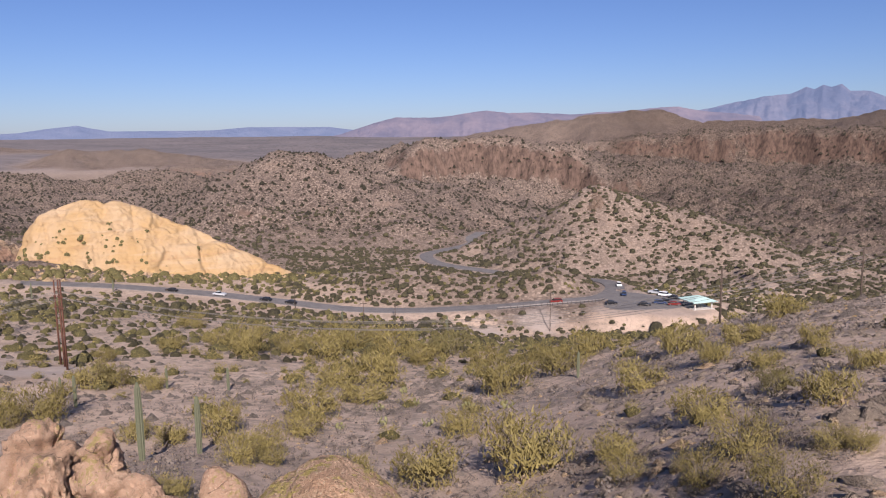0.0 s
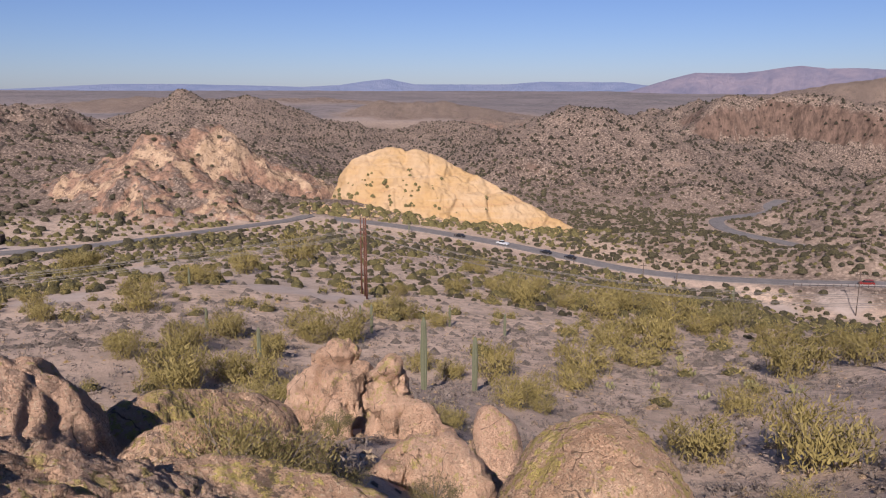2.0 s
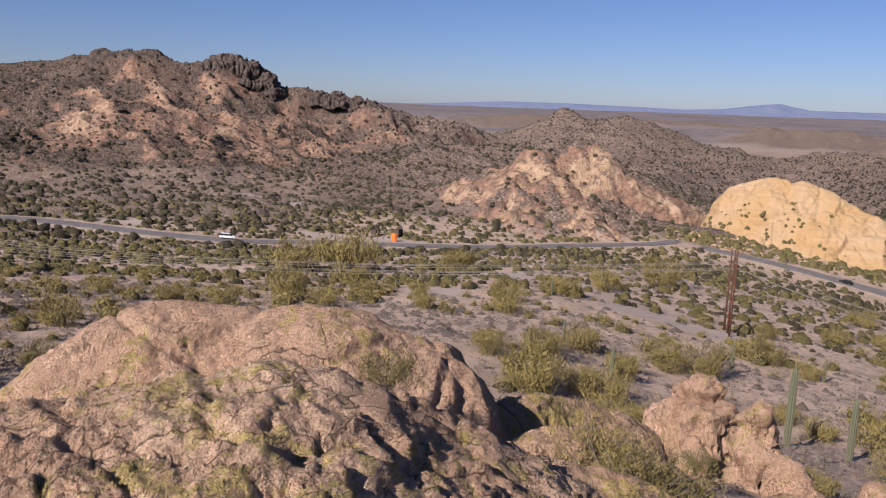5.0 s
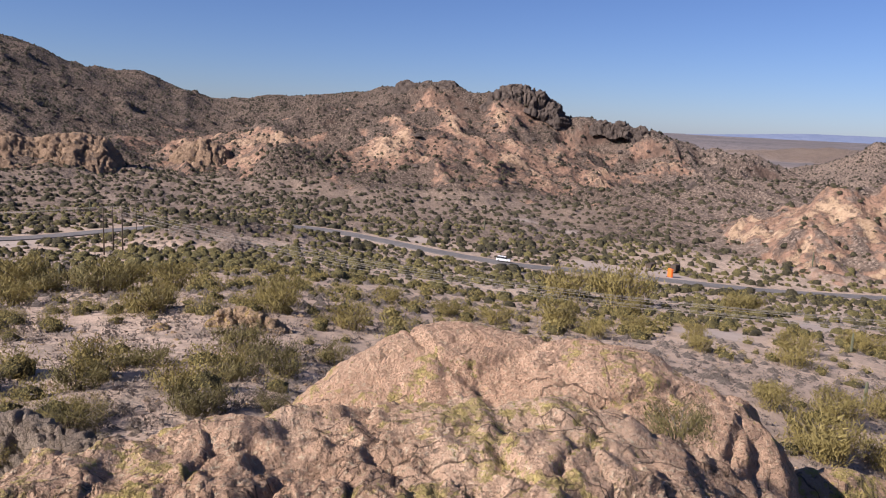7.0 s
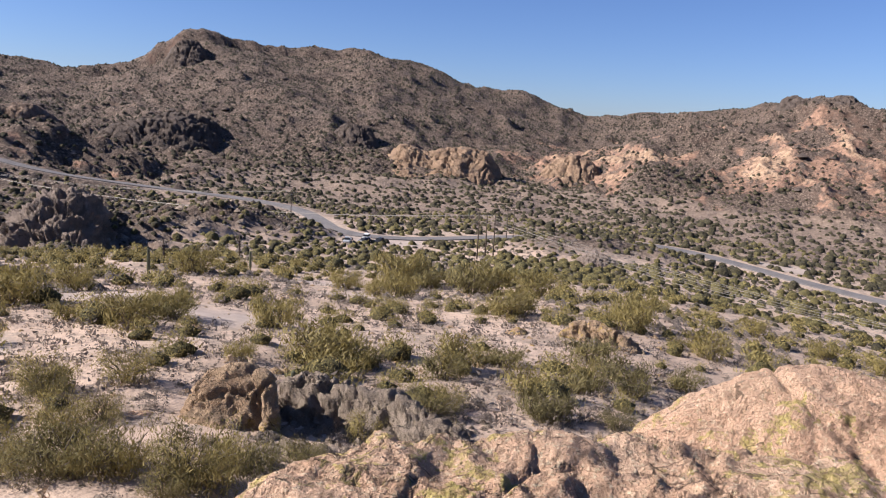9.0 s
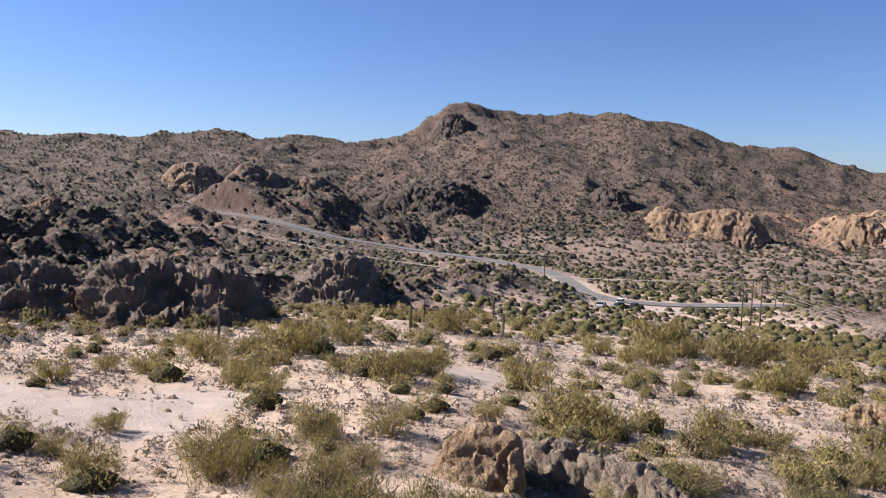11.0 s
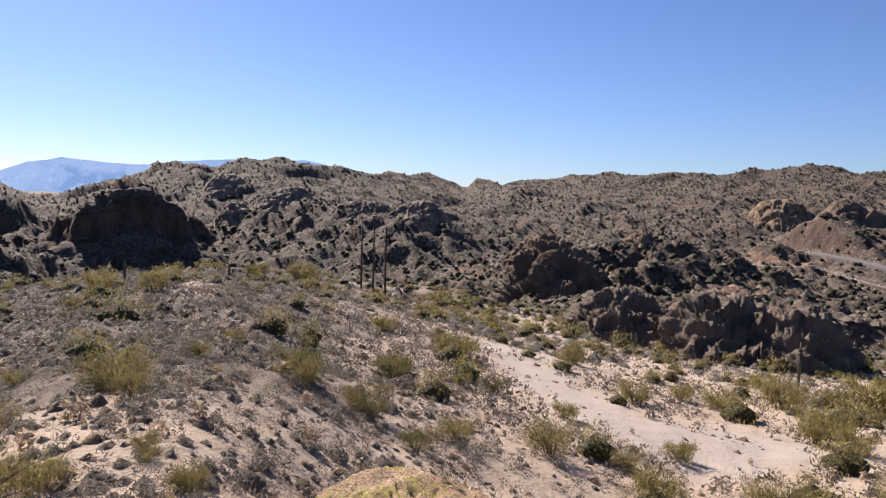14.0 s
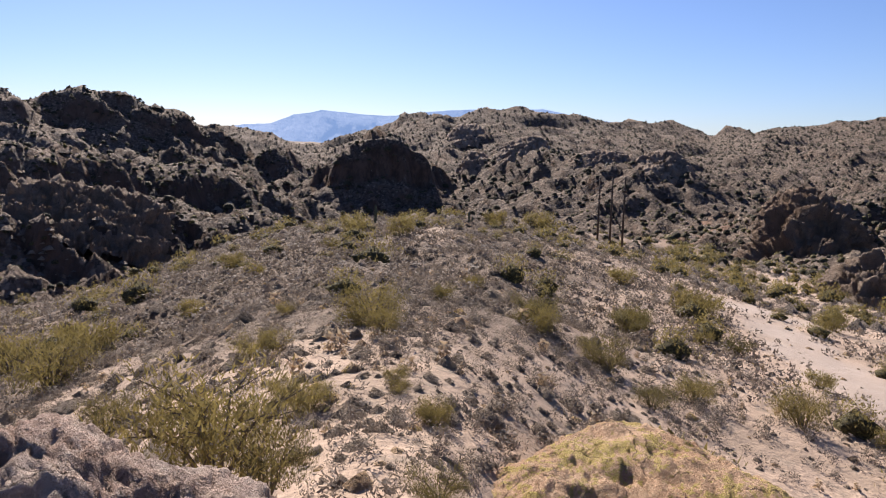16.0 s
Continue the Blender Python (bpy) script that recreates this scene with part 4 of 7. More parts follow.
# ---- ground sheet ----
YAWS = np.r_[np.arange(-34, 216, 0.3), np.arange(216, 326, 2.0)]
RINGS = np.r_[0.02, np.geomspace(0.8, 90, 95), np.geomspace(91, 1250, 350), np.geomspace(1262, 4900, 48)]
yy, dd = np.meshgrid(np.radians(YAWS), RINGS, indexing="ij")
gx, gy = (-dd * np.sin(yy)).ravel(), (dd * np.cos(yy)).ravel()
gz, g_orange, g_hill, g_bare, g_close = ground(gx, gy)
gd = dd.ravel()
na, nr = dd.shape
i, j = np.meshgrid(np.arange(na), np.arange(nr - 1), indexing="ij")
i2 = (i + 1) % na
quads = np.stack([i * nr + j, i * nr + j + 1, i2 * nr + j + 1, i2 * nr + j], -1).reshape(-1, 4)
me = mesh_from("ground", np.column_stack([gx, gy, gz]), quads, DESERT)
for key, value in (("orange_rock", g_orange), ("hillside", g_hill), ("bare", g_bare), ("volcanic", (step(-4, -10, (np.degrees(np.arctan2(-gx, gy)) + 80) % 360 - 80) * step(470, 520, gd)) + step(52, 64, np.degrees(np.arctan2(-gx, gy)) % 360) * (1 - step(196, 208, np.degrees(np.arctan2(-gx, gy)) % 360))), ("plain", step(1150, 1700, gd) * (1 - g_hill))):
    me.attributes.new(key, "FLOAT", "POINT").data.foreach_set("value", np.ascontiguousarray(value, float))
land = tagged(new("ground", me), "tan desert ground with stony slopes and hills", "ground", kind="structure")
LAND = gz.reshape(na, nr)
FIELDS = {"hill": g_hill.reshape(na, nr), "bare": g_bare.reshape(na, nr), "close": g_close.reshape(na, nr), "orange": g_orange.reshape(na, nr)}


def sample(x, y, field=None):
    """Height of the finished ground (or another of its fields) at places."""
    x, y = np.atleast_1d(np.asarray(x, float)), np.atleast_1d(np.asarray(y, float))
    table = LAND if field is None else FIELDS[field]
    yaw = (np.degrees(np.arctan2(-x, y)) + 34) % 360 - 34
    fi = np.clip(np.interp(yaw, YAWS, np.arange(na)), 0, na - 1.001)
    fj = np.clip(np.interp(np.hypot(x, y), RINGS, np.arange(nr)), 0, nr - 1.001)
    a, b = fi.astype(int), fj.astype(int)
    u, v = fi - a, fj - b
    return (table[a, b] * (1 - u) + table[a + 1, b] * u) * (1 - v) + (table[a, b + 1] * (1 - u) + table[a + 1, b + 1] * u) * v


def on_ground(yaw, d, sink=0.0):
    x, y, _ = polar(yaw, d)
    return x, y, float(sample(x, y)[0]) - sink


# ---- mountains on the horizon ----
def far_range(name, label, crest, d, material, drop=160.0):
    """A range at the edge of sight: a folded slope under its crest."""
    a = np.array(crest, float)
    yaws = np.arange(a[0, 0], a[-1, 0], 0.1)
    els = np.interp(yaws, a[:, 0], a[:, 1])
    els = els + 0.05 * fbm(yaws, 0 * yaws, 0.7, 4, 5) * np.clip(els, 0, 1)
    rows = np.linspace(0, 1, 14)
    uu, vv = np.meshgrid(np.arange(len(yaws)), rows, indexing="ij")
    yv = np.radians(yaws[uu])
    top = d * np.tan(np.radians(els[uu]))
    fold = 90 * (crags(yaws[uu] * 40, vv * 60, 50, 4, 8) - 0.6) * np.sin(vv * math.pi)
    dist = d - vv * 420 + fold
    z = E + top * (1 - vv) - drop * vv * 0.4
    verts = np.stack([-dist * np.sin(yv), dist * np.cos(yv), z], -1).reshape(-1, 3)
    n, m = uu.shape
    i, j = np.meshgrid(np.arange(n - 1), np.arange(m - 1), indexing="ij")
    f = np.stack([i * m + j, i * m + j + 1, (i + 1) * m + j + 1, (i + 1) * m + j], -1).reshape(-1, 4)
    return tagged(new(name, mesh_from(name, verts, f, material)), label, "mountains", kind="structure")


# Each emission colour stands for haze; the south range is coloured as backlit.
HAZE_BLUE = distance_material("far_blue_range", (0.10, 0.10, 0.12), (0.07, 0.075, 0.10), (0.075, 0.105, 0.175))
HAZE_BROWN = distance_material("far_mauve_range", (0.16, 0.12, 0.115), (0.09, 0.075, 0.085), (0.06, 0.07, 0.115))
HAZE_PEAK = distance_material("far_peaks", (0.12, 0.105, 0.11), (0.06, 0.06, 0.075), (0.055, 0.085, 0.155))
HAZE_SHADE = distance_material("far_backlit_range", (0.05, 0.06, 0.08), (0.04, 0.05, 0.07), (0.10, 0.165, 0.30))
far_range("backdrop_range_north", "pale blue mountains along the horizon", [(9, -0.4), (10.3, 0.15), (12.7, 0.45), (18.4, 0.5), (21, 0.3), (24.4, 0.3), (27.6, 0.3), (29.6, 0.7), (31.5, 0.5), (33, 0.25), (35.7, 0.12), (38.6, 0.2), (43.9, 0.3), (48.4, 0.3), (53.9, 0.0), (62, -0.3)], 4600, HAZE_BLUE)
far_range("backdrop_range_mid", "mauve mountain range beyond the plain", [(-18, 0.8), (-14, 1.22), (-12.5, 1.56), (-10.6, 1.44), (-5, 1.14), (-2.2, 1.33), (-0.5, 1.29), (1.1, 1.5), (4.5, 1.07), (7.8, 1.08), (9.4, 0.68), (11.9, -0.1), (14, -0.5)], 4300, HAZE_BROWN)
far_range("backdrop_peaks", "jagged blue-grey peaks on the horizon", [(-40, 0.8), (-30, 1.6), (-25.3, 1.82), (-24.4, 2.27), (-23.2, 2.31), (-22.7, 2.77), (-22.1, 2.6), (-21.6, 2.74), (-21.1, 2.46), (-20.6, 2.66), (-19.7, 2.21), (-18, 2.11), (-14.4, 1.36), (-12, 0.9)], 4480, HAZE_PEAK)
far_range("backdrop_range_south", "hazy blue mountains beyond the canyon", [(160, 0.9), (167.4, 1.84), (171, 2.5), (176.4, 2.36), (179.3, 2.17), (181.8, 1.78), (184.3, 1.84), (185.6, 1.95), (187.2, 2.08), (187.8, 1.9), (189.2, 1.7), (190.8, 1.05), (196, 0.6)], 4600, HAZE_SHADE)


# ---- roads ----
def strip(name, line, half, material, lift=0.0, sink=0.6):
    """A paved strip with thickness that follows a line of places."""
    p = np.array(line)
    t = np.gradient(p[:, :2], axis=0)
    t = t / np.linalg.norm(t, axis=1, keepdims=True)
    side = np.column_stack([-t[:, 1], t[:, 0]])
    bm = bmesh.new()
    rows = []
    for q, s in zip(p, side):
        z = q[2] + lift
        rows.append([bm.verts.new((q[0] + w * half * s[0], q[1] + w * half * s[1], h)) for w, h in ((-1.0, z - sink), (-1.0, z), (0, z + 0.06), (1.0, z), (1.0, z - sink))])
    for a, b in zip(rows[:-1], rows[1:]):
        for k in range(4):
            bm.faces.new((a[k], a[k + 1], b[k + 1], b[k]))
    me = bpy.data.meshes.new(name)
    bm.to_mesh(me)
    bm.free()
    me.materials.append(material)
    return new(name, me)


tagged(strip("road_main", ROADS[0][0], ROADS[0][1], ASPHALT), "worn grey asphalt highway winding through the valley", "road", kind="structure")
tagged(strip("road_east", ROADS[1][0], ROADS[1][1], ASPHALT, 0.03), "narrow grey asphalt road climbing between hills", "road", kind="structure")
PARK_Z = cut_roads(np.zeros(1), np.zeros(1), np.zeros(1))[2]


def car_park():
    pts = [(-8.1, 284), (-8.0, 296), (-8.6, 305), (-10.3, 303), (-12.4, 297), (-13.8, 289), (-13.2, 280), (-11.2, 276), (-9.0, 272), (-7.6, 277)]
    bm = bmesh.new()
    ring = [bm.verts.new((*polar(a, d)[:2], PARK_Z - 0.06)) for a, d in softened(pts + pts[:1], 2)[:-1]]
    face = bm.faces.new(ring)
    out = bmesh.ops.extrude_face_region(bm, geom=[face])
    for v in out["geom"]:
        if isinstance(v, bmesh.types.BMVert):
            v.co.z -= 0.5
    bmesh.ops.recalc_face_normals(bm, faces=bm.faces)
    me = bpy.data.meshes.new("pavement_car_park")
    bm.to_mesh(me)
    bm.free()
    me.materials.append(ASPHALT)
    tagged(new("pavement_car_park", me), "grey asphalt car park inside the road bend", "car park", kind="structure")


car_park()


# ---- rocks ----
def noise3(p, size, seed):
    q = p / size
    i = np.floor(q).astype(np.int64)
    f = q - i
    f = f * f * (3 - 2 * f)
    total = 0
    for dz in (0, 1):
        for dy in (0, 1):
            for dx in (0, 1):
                w = (f[:, 0] if dx else 1 - f[:, 0]) * (f[:, 1] if dy else 1 - f[:, 1]) * (f[:, 2] if dz else 1 - f[:, 2])
                total = total + w * lattice(i[:, 0] + dx + 131 * (i[:, 2] + dz), i[:, 1] + dy + 57 * (i[:, 2] + dz), seed)
    return total


def rocky(p, size, seed, octaves=4, ridged=0.5):
    total, amp = 0, 1.0
    for n in range(octaves):
        v = noise3(p, size, seed + 7 * n)
        total = total + amp * ((1 - ridged) * v + ridged * (1.0 - 2.2 * np.abs(v)))
        amp *= 0.5
        size *= 0.47
    return total


def blocks(p, size, seed):
    """How near each place is to a joint between two blocks (0 on it), and a height of its own for each block."""
    q = p / size + 0.35 * np.stack([noise3(p, size * 0.8, seed + k) for k in range(3)], -1)
    home = np.floor(q).astype(np.int64)
    first, second, own = np.full(len(p), 9.0), np.full(len(p), 9.0), np.zeros(len(p))
    for dz in (-1, 0, 1):
        for dy in (-1, 0, 1):
            for dx in (-1, 0, 1):
                c = home + np.array([dx, dy, dz])
                at = c + 0.5 + 0.45 * np.stack([lattice(c[:, 0] + 131 * c[:, 2], c[:, 1] + 57 * c[:, 2], seed + 60 + k) for k in range(3)], -1)
                d = np.linalg.norm(q - at, axis=1)
                tall = lattice(c[:, 0] + 31 * c[:, 2], c[:, 1] + 77 * c[:, 2], seed + 70)
                nearer = d < first
                second = np.where(nearer, first, np.minimum(second, d))
                own = np.where(nearer, tall, own)
                first = np.where(nearer, d, first)
    return second - first, own


def grid_normals(v):
    du, dv = np.gradient(v, axis=0), np.gradient(v, axis=1)
    n = np.cross(du, dv)
    return n / (np.linalg.norm(n, axis=2, keepdims=True) + 1e-9)


def outcrop(name, label, crest, front, back, front_drop, back_drop, material, rough=0.25, size=1.5, seed=1, power=2.2, nu=90, nv=56, ridged=0.5, clefts=0.0, origin=(0, 0, 0), fine=0.0, block=0.0, joint=0.0):
    """A rock body along a crest (bearing, angle, distance), rounded over towards the look-out and away from it, closed at its ends."""
    c = softened([(a, e) for a, e, d in crest], 2)
    far = np.interp(c[:, 0], *zip(*sorted((a, d) for a, e, d in crest)))
    u = np.linspace(0, 1, nu)
    along = np.r_[0, np.cumsum(np.hypot(np.diff(c[:, 0]), np.diff(c[:, 1])))]
    yaw, el, d = (np.interp(u * along[-1], along, col) for col in (c[:, 0], c[:, 1], far))
    top = d * np.tan(np.radians(el))
    s = np.linspace(-1, 1, nv)
    end = np.clip(1 - np.abs(2 * u - 1) ** 5, 0, 1) ** 0.5
    uu, ss = np.meshgrid(np.arange(nu), s, indexing="ij")
    w = np.where(ss < 0, front, back) * (0.25 + 0.75 * end[uu])
    drop = np.where(ss < 0, front_drop, back_drop)
    r = d[uu] + ss * w
    a = np.radians(yaw[uu])
    z = E + top[uu] - drop * np.abs(ss) ** power - (1 - end[uu]) * 0.6 * front_drop
    v = np.stack([origin[0] - r * np.sin(a), origin[1] + r * np.cos(a), origin[2] + z], -1)
    n = grid_normals(v)
    n = np.where((n[..., 2:3] * 1.0).mean() < 0, -n, n)
    p = v.reshape(-1, 3)
    shift = rough * rocky(p, size, seed, 5, ridged)
    if clefts:
        shift = shift - clefts * np.clip(1 - np.abs(noise3(p, size * 1.3, seed + 91)) * 7, 0, 1)
    if block:
        gap, own = blocks(p, block, seed + 400)
        shift = shift + joint * (0.6 * own - 2.0 * np.clip(1 - gap / 0.08, 0, 1))
    if fine:
        shift = shift + fine * rocky(p, 6 * fine, seed + 33, 3, 1.0)
    fade = np.repeat((0.35 + 0.65 * np.minimum(1, np.abs(s) * 4 + 0.35))[None], nu, 0).ravel()
    p = p + n.reshape(-1, 3) * (shift * fade)[:, None]
    i, j = np.meshgrid(np.arange(nu - 1), np.arange(nv - 1), indexing="ij")
    f = np.stack([i * nv + j, (i + 1) * nv + j, (i + 1) * nv + j + 1, i * nv + j + 1], -1).reshape(-1, 4)
    return tagged(new(name, mesh_from(name, p, f, material)), label, "rock")


# Where on the look-out each group of rocks is seen from
WEST, EAST, SOUTH = (0.5, 0.35, -0.05), (-0.3, 0.1, -0.06), (-0.33, 0.16, -0.02)
dome = outcrop("sandstone_dome", "smooth pale yellow sandstone dome beside the highway",
               [(12.6, -10.9, 366), (13.8, -10.4, 368), (15.5, -9.85, 372), (17.5, -9.15, 376), (20.1, -7.8, 380), (21.8, -6.8, 383), (24.3, -5.75, 386), (25.8, -4.95, 388), (27.3, -4.4, 389), (28.2, -4.7, 389), (28.9, -4.25, 390), (30.2, -4.3, 390), (32.1, -4.85, 390), (33.1, -6.0, 388), (33.9, -7.7, 386), (34.6, -9.0, 384)],
               30, 40, 33, 48, DOME_ROCK, 1.5, 14, 3, 1.3, 260, 120, 0.7, 1.6, fine=0.4, block=22, joint=0.5)
outcrop("granite_boulder", "large rounded pink granite boulder with yellow lichen",
        [(89, -25, 8.6), (86.3, -22.0, 8.8), (82, -19.2, 9.0), (78, -17.2, 9.2), (73.9, -15.1, 9.4), (71, -14.8, 9.4), (68, -15.6, 9.3), (64.5, -15.9, 9.2), (61, -15.4, 9.2), (57.5, -15.9, 9.2), (54.2, -17.6, 9.2), (50.1, -17.8, 9.2), (46.6, -20.3, 9.2), (44.6, -23.5, 9.2)],
        2.6, 3.4, 2.6, 9, PINK_ROCK, 0.12, 1.0, 11, 2.0, 240, 120, 0.5, 0.06, fine=0.02, block=2.3, joint=0.05)
outcrop("granite_ledge", "flat cracked granite ledge covered with yellow lichen",
        [(112, -27, 3.4), (104, -24.5, 3.9), (93.2, -23.6, 4.3), (86, -22.5, 4.6), (78, -22.2, 4.8), (69.6, -21.6, 5.0), (63.5, -20.6, 5.1), (58.5, -21.9, 5.0), (54, -23.2, 5.1), (49.6, -24.3, 5.4), (40, -27.5, 5.6), (32, -32, 5.2)],
        4.0, 2.4, 0.35, 8, LEDGE_ROCK, 0.06, 0.5, 21, 2.4, 270, 160, 0.8, 0.06, fine=0.04, block=0.75, joint=0.022)
outcrop("lichen_slab", "broad tan granite slab with yellow lichen on top",
        [(4.5, -28.5, 10.5), (8.3, -25.7, 10.8), (12.6, -23.6, 11), (15, -24.2, 11), (17.5, -25.3, 11), (21.2, -28.6, 10.6)],
        3.0, 3.0, 2.6, 9, LICHEN_ROCK, 0.12, 1.2, 31, 2.4, 130, 90, 0.4, 0.05, origin=WEST, fine=0.02)
outcrop("granite_crag", "upright pink granite crag streaked with yellow lichen",
        [(30.4, -22.5, 25), (31.4, -19.7, 25), (33.0, -18.5, 25), (34.2, -18.9, 25), (36.2, -20.3, 25), (37.0, -21.2, 25), (38.4, -24.5, 25)],
        2.2, 2.5, 6.5, 9, PINK_ROCK, 0.4, 1.5, 41, 1.4, 110, 80, 0.95, 0.6, origin=WEST, fine=0.05, block=1.5, joint=0.12)
outcrop("granite_pinnacle", "tall rounded pink granite pinnacle split from the crag",
        [(27.6, -23.8, 22.5), (28.4, -21.3, 22.5), (29.2, -19.8, 22.5), (30.1, -20.2, 22.5), (30.8, -22.2, 22.5), (31.4, -24.2, 22.5)],
        1.4, 1.6, 5.5, 8, PINK_ROCK, 0.28, 1.1, 43, 1.6, 80, 70, 0.9, 0.3, origin=WEST, fine=0.05, block=1.6, joint=0.1)
outcrop("granite_pinnacle", "short pink granite pinnacle leaning on the crag",
        [(32.4, -24.5, 21.5), (33.1, -22.9, 21.5), (33.9, -22.6, 21.5), (34.7, -23.6, 21.5), (35.3, -25.2, 21.5)],
        1.0, 1.4, 3.5, 7, PINK_ROCK, 0.18, 1.0, 47, 1.7, 50, 40, 0.5, 0.1, origin=WEST)
outcrop("granite_shoulder", "sloping pink granite shoulder below the pinnacles",
        [(23.5, -26.5, 20.5), (25.3, -24.6, 21), (27.0, -23.2, 21.5), (28.6, -22.4, 22)],
        1.6, 2.0, 4.0, 7, PINK_ROCK, 0.24, 1.0, 51, 1.6, 60, 46, 0.75, 0.2, origin=WEST, fine=0.04, block=1.2, joint=0.09)
outcrop("granite_block", "leaning pink granite block among desert shrubs",
        [(18.8, -26.0, 19), (19.6, -24.6, 19), (21.0, -23.3, 19), (22.3, -23.4, 19), (23.2, -25.5, 19)],
        1.4, 2.0, 3.2, 7, PINK_ROCK, 0.2, 1.2, 53, 1.7, 60, 46, 0.5, 0.15, origin=WEST)
outcrop("granite_slab", "low pink granite slabs above the crag",
        [(20.5, -28.0, 14), (23.0, -26.3, 14.5), (25.5, -25.4, 15), (28.0, -26.2, 15), (30.5, -27.6, 14.5), (33, -27.5, 14)],
        2.6, 2.5, 3.5, 7, PINK_ROCK, 0.24, 1.0, 57, 1.6, 90, 50, 0.75, 0.2, origin=WEST, fine=0.04, block=1.1, joint=0.09)
outcrop("granite_slab", "tan granite slab dropping from the great boulder",
        [(36.0, -23.4, 12.4), (38.0, -22.2, 12.2), (40.5, -21.2, 12), (43.5, -20.8, 11.6), (47.5, -20.8, 11), (51, -21.5, 10.4)],
        2.4, 3.0, 1.0, 8, LICHEN_ROCK, 0.12, 1.1, 61, 1.3, 110, 60, 0.6, 0.06, origin=WEST, fine=0.02)
outcrop("granite_slab", "smooth yellow-tan granite slab with lichen",
        [(33.5, -25.6, 9.4), (36.5, -24.6, 9.4), (40.0, -23.4, 9.2), (43.8, -22.9, 9), (46.5, -23.2, 8.8), (50, -24.5, 8.4)],
        2.2, 1.8, 0.8, 6, LICHEN_ROCK, 0.09, 1.1, 63, 1.3, 110, 66, 0.6, 0.05, origin=WEST, fine=0.02)
outcrop("granite_slab", "low lichen-covered granite slab among bushes",
        [(25.0, -31.5, 6.2), (31.0, -28.8, 6.4), (35.0, -27.3, 6.5), (39.0, -26.1, 6.6), (43.0, -25.3, 6.6), (47.0, -24.9, 6.5), (53, -25.2, 6.2)],
        3.4, 1.6, 0.4, 5, LICHEN_ROCK, 0.09, 1.0, 65, 1.3, 130, 76, 0.6, 0.06, origin=WEST, fine=0.025)
outcrop("tan_outcrop", "craggy tan rock outcrop with a dark cleft",
        [(111.6, -22.6, 26), (112.0, -20.5, 26.3), (112.6, -18.9, 26.6), (113.8, -18.4, 27), (115.0, -18.2, 27), (117.0, -18.7, 27), (118.6, -20.0, 27), (119.6, -22.0, 27)],
        2.4, 3.0, 3.2, 4.5, TAN_ROCK, 0.24, 1.8, 71, 1.4, 130, 72, 0.5, 0.15, origin=EAST, fine=0.05, block=1.7, joint=0.12)
outcrop("red_boulder", "low reddish boulder half buried in gravel",
        [(119.8, -22.6, 27), (120.8, -21.3, 27), (122.2, -20.9, 27), (123.6, -21.6, 27), (124.6, -23.2, 27)],
        1.2, 1.6, 1.8, 2.4, PINK_ROCK, 0.15, 1.0, 73, 1.8, 50, 36, 0.5, 0.1, origin=EAST)
outcrop("grey_crag", "jagged grey rock rib running down the slope",
        [(94.5, -24.6, 22.5), (97.5, -23.2, 24), (100.5, -21.7, 26), (103.0, -20.4, 27.5), (105.6, -20.0, 28.5), (107.4, -19.6, 29), (109.4, -18.9, 29.5), (111.5, -19.3, 29.5), (113, -20.8, 29)],
        3.6, 3.0, 1.7, 4.5, GREY_ROCK, 0.3, 0.8, 79, 1.5, 130, 60, 0.7, 0.4, origin=EAST, fine=0.09, block=0.9, joint=0.14)
outcrop("tan_outcrop", "sunlit tan boulders with a dark hollow beneath",
        [(83.6, -16.3, 57), (85.0, -15.2, 58), (86.4, -14.7, 58), (88.0, -14.0, 59), (89.4, -14.2, 59), (90.6, -15.0, 58), (91.6, -16.2, 58)],
        3.0, 3.4, 4.2, 5, TAN_ROCK, 0.4, 1.9, 83, 1.5, 100, 60, 0.6, 0.25, origin=EAST, fine=0.1, block=2.2, joint=0.25)
outcrop("tan_boulder", "single weathered tan boulder on the slope",
        [(92.4, -16.4, 58), (93.2, -15.2, 58), (94.0, -14.9, 58), (95.2, -15.9, 58), (95.8, -17, 58)],
        1.8, 2.2, 2.6, 3, TAN_ROCK, 0.35, 1.6, 87, 1.7, 50, 36, 0.6, 0.2, origin=EAST)
outcrop("lichen_mound", "low orange rock mound mottled with yellow lichen",
        [(147, -25.5, 12.5), (152, -23.6, 13), (156.5, -22.0, 13.5), (160.0, -20.9, 14), (163.5, -20.2, 14.5), (166, -20.4, 14.5), (169, -22.0, 13.5), (173, -24.5, 12), (177, -27, 11), (181, -29, 10)],
        6.0, 3.0, 1.1, 2.0, LICHEN_ROCK, 0.10, 0.8, 91, 1.5, 170, 100, 0.75, 0.06, origin=SOUTH, fine=0.03, block=0.6, joint=0.03)
outcrop("whitish_rock", "whitish-pink broken rock at the edge of the look-out",
        [(188.5, -27.0, 6.5), (192, -24.8, 6.7), (196, -23.9, 6.8), (200.5, -22.4, 6.9), (203.5, -20.7, 7), (206.3, -19.3, 7), (209.5, -19.6, 7), (216, -20, 7), (224, -24, 6.8)],
        2.4, 2.0, 1.5, 3.0, WHITE_ROCK, 0.14, 0.7, 97, 1.8, 150, 80, 0.7, 0.1, origin=SOUTH, fine=0.035, block=0.5, joint=0.045)

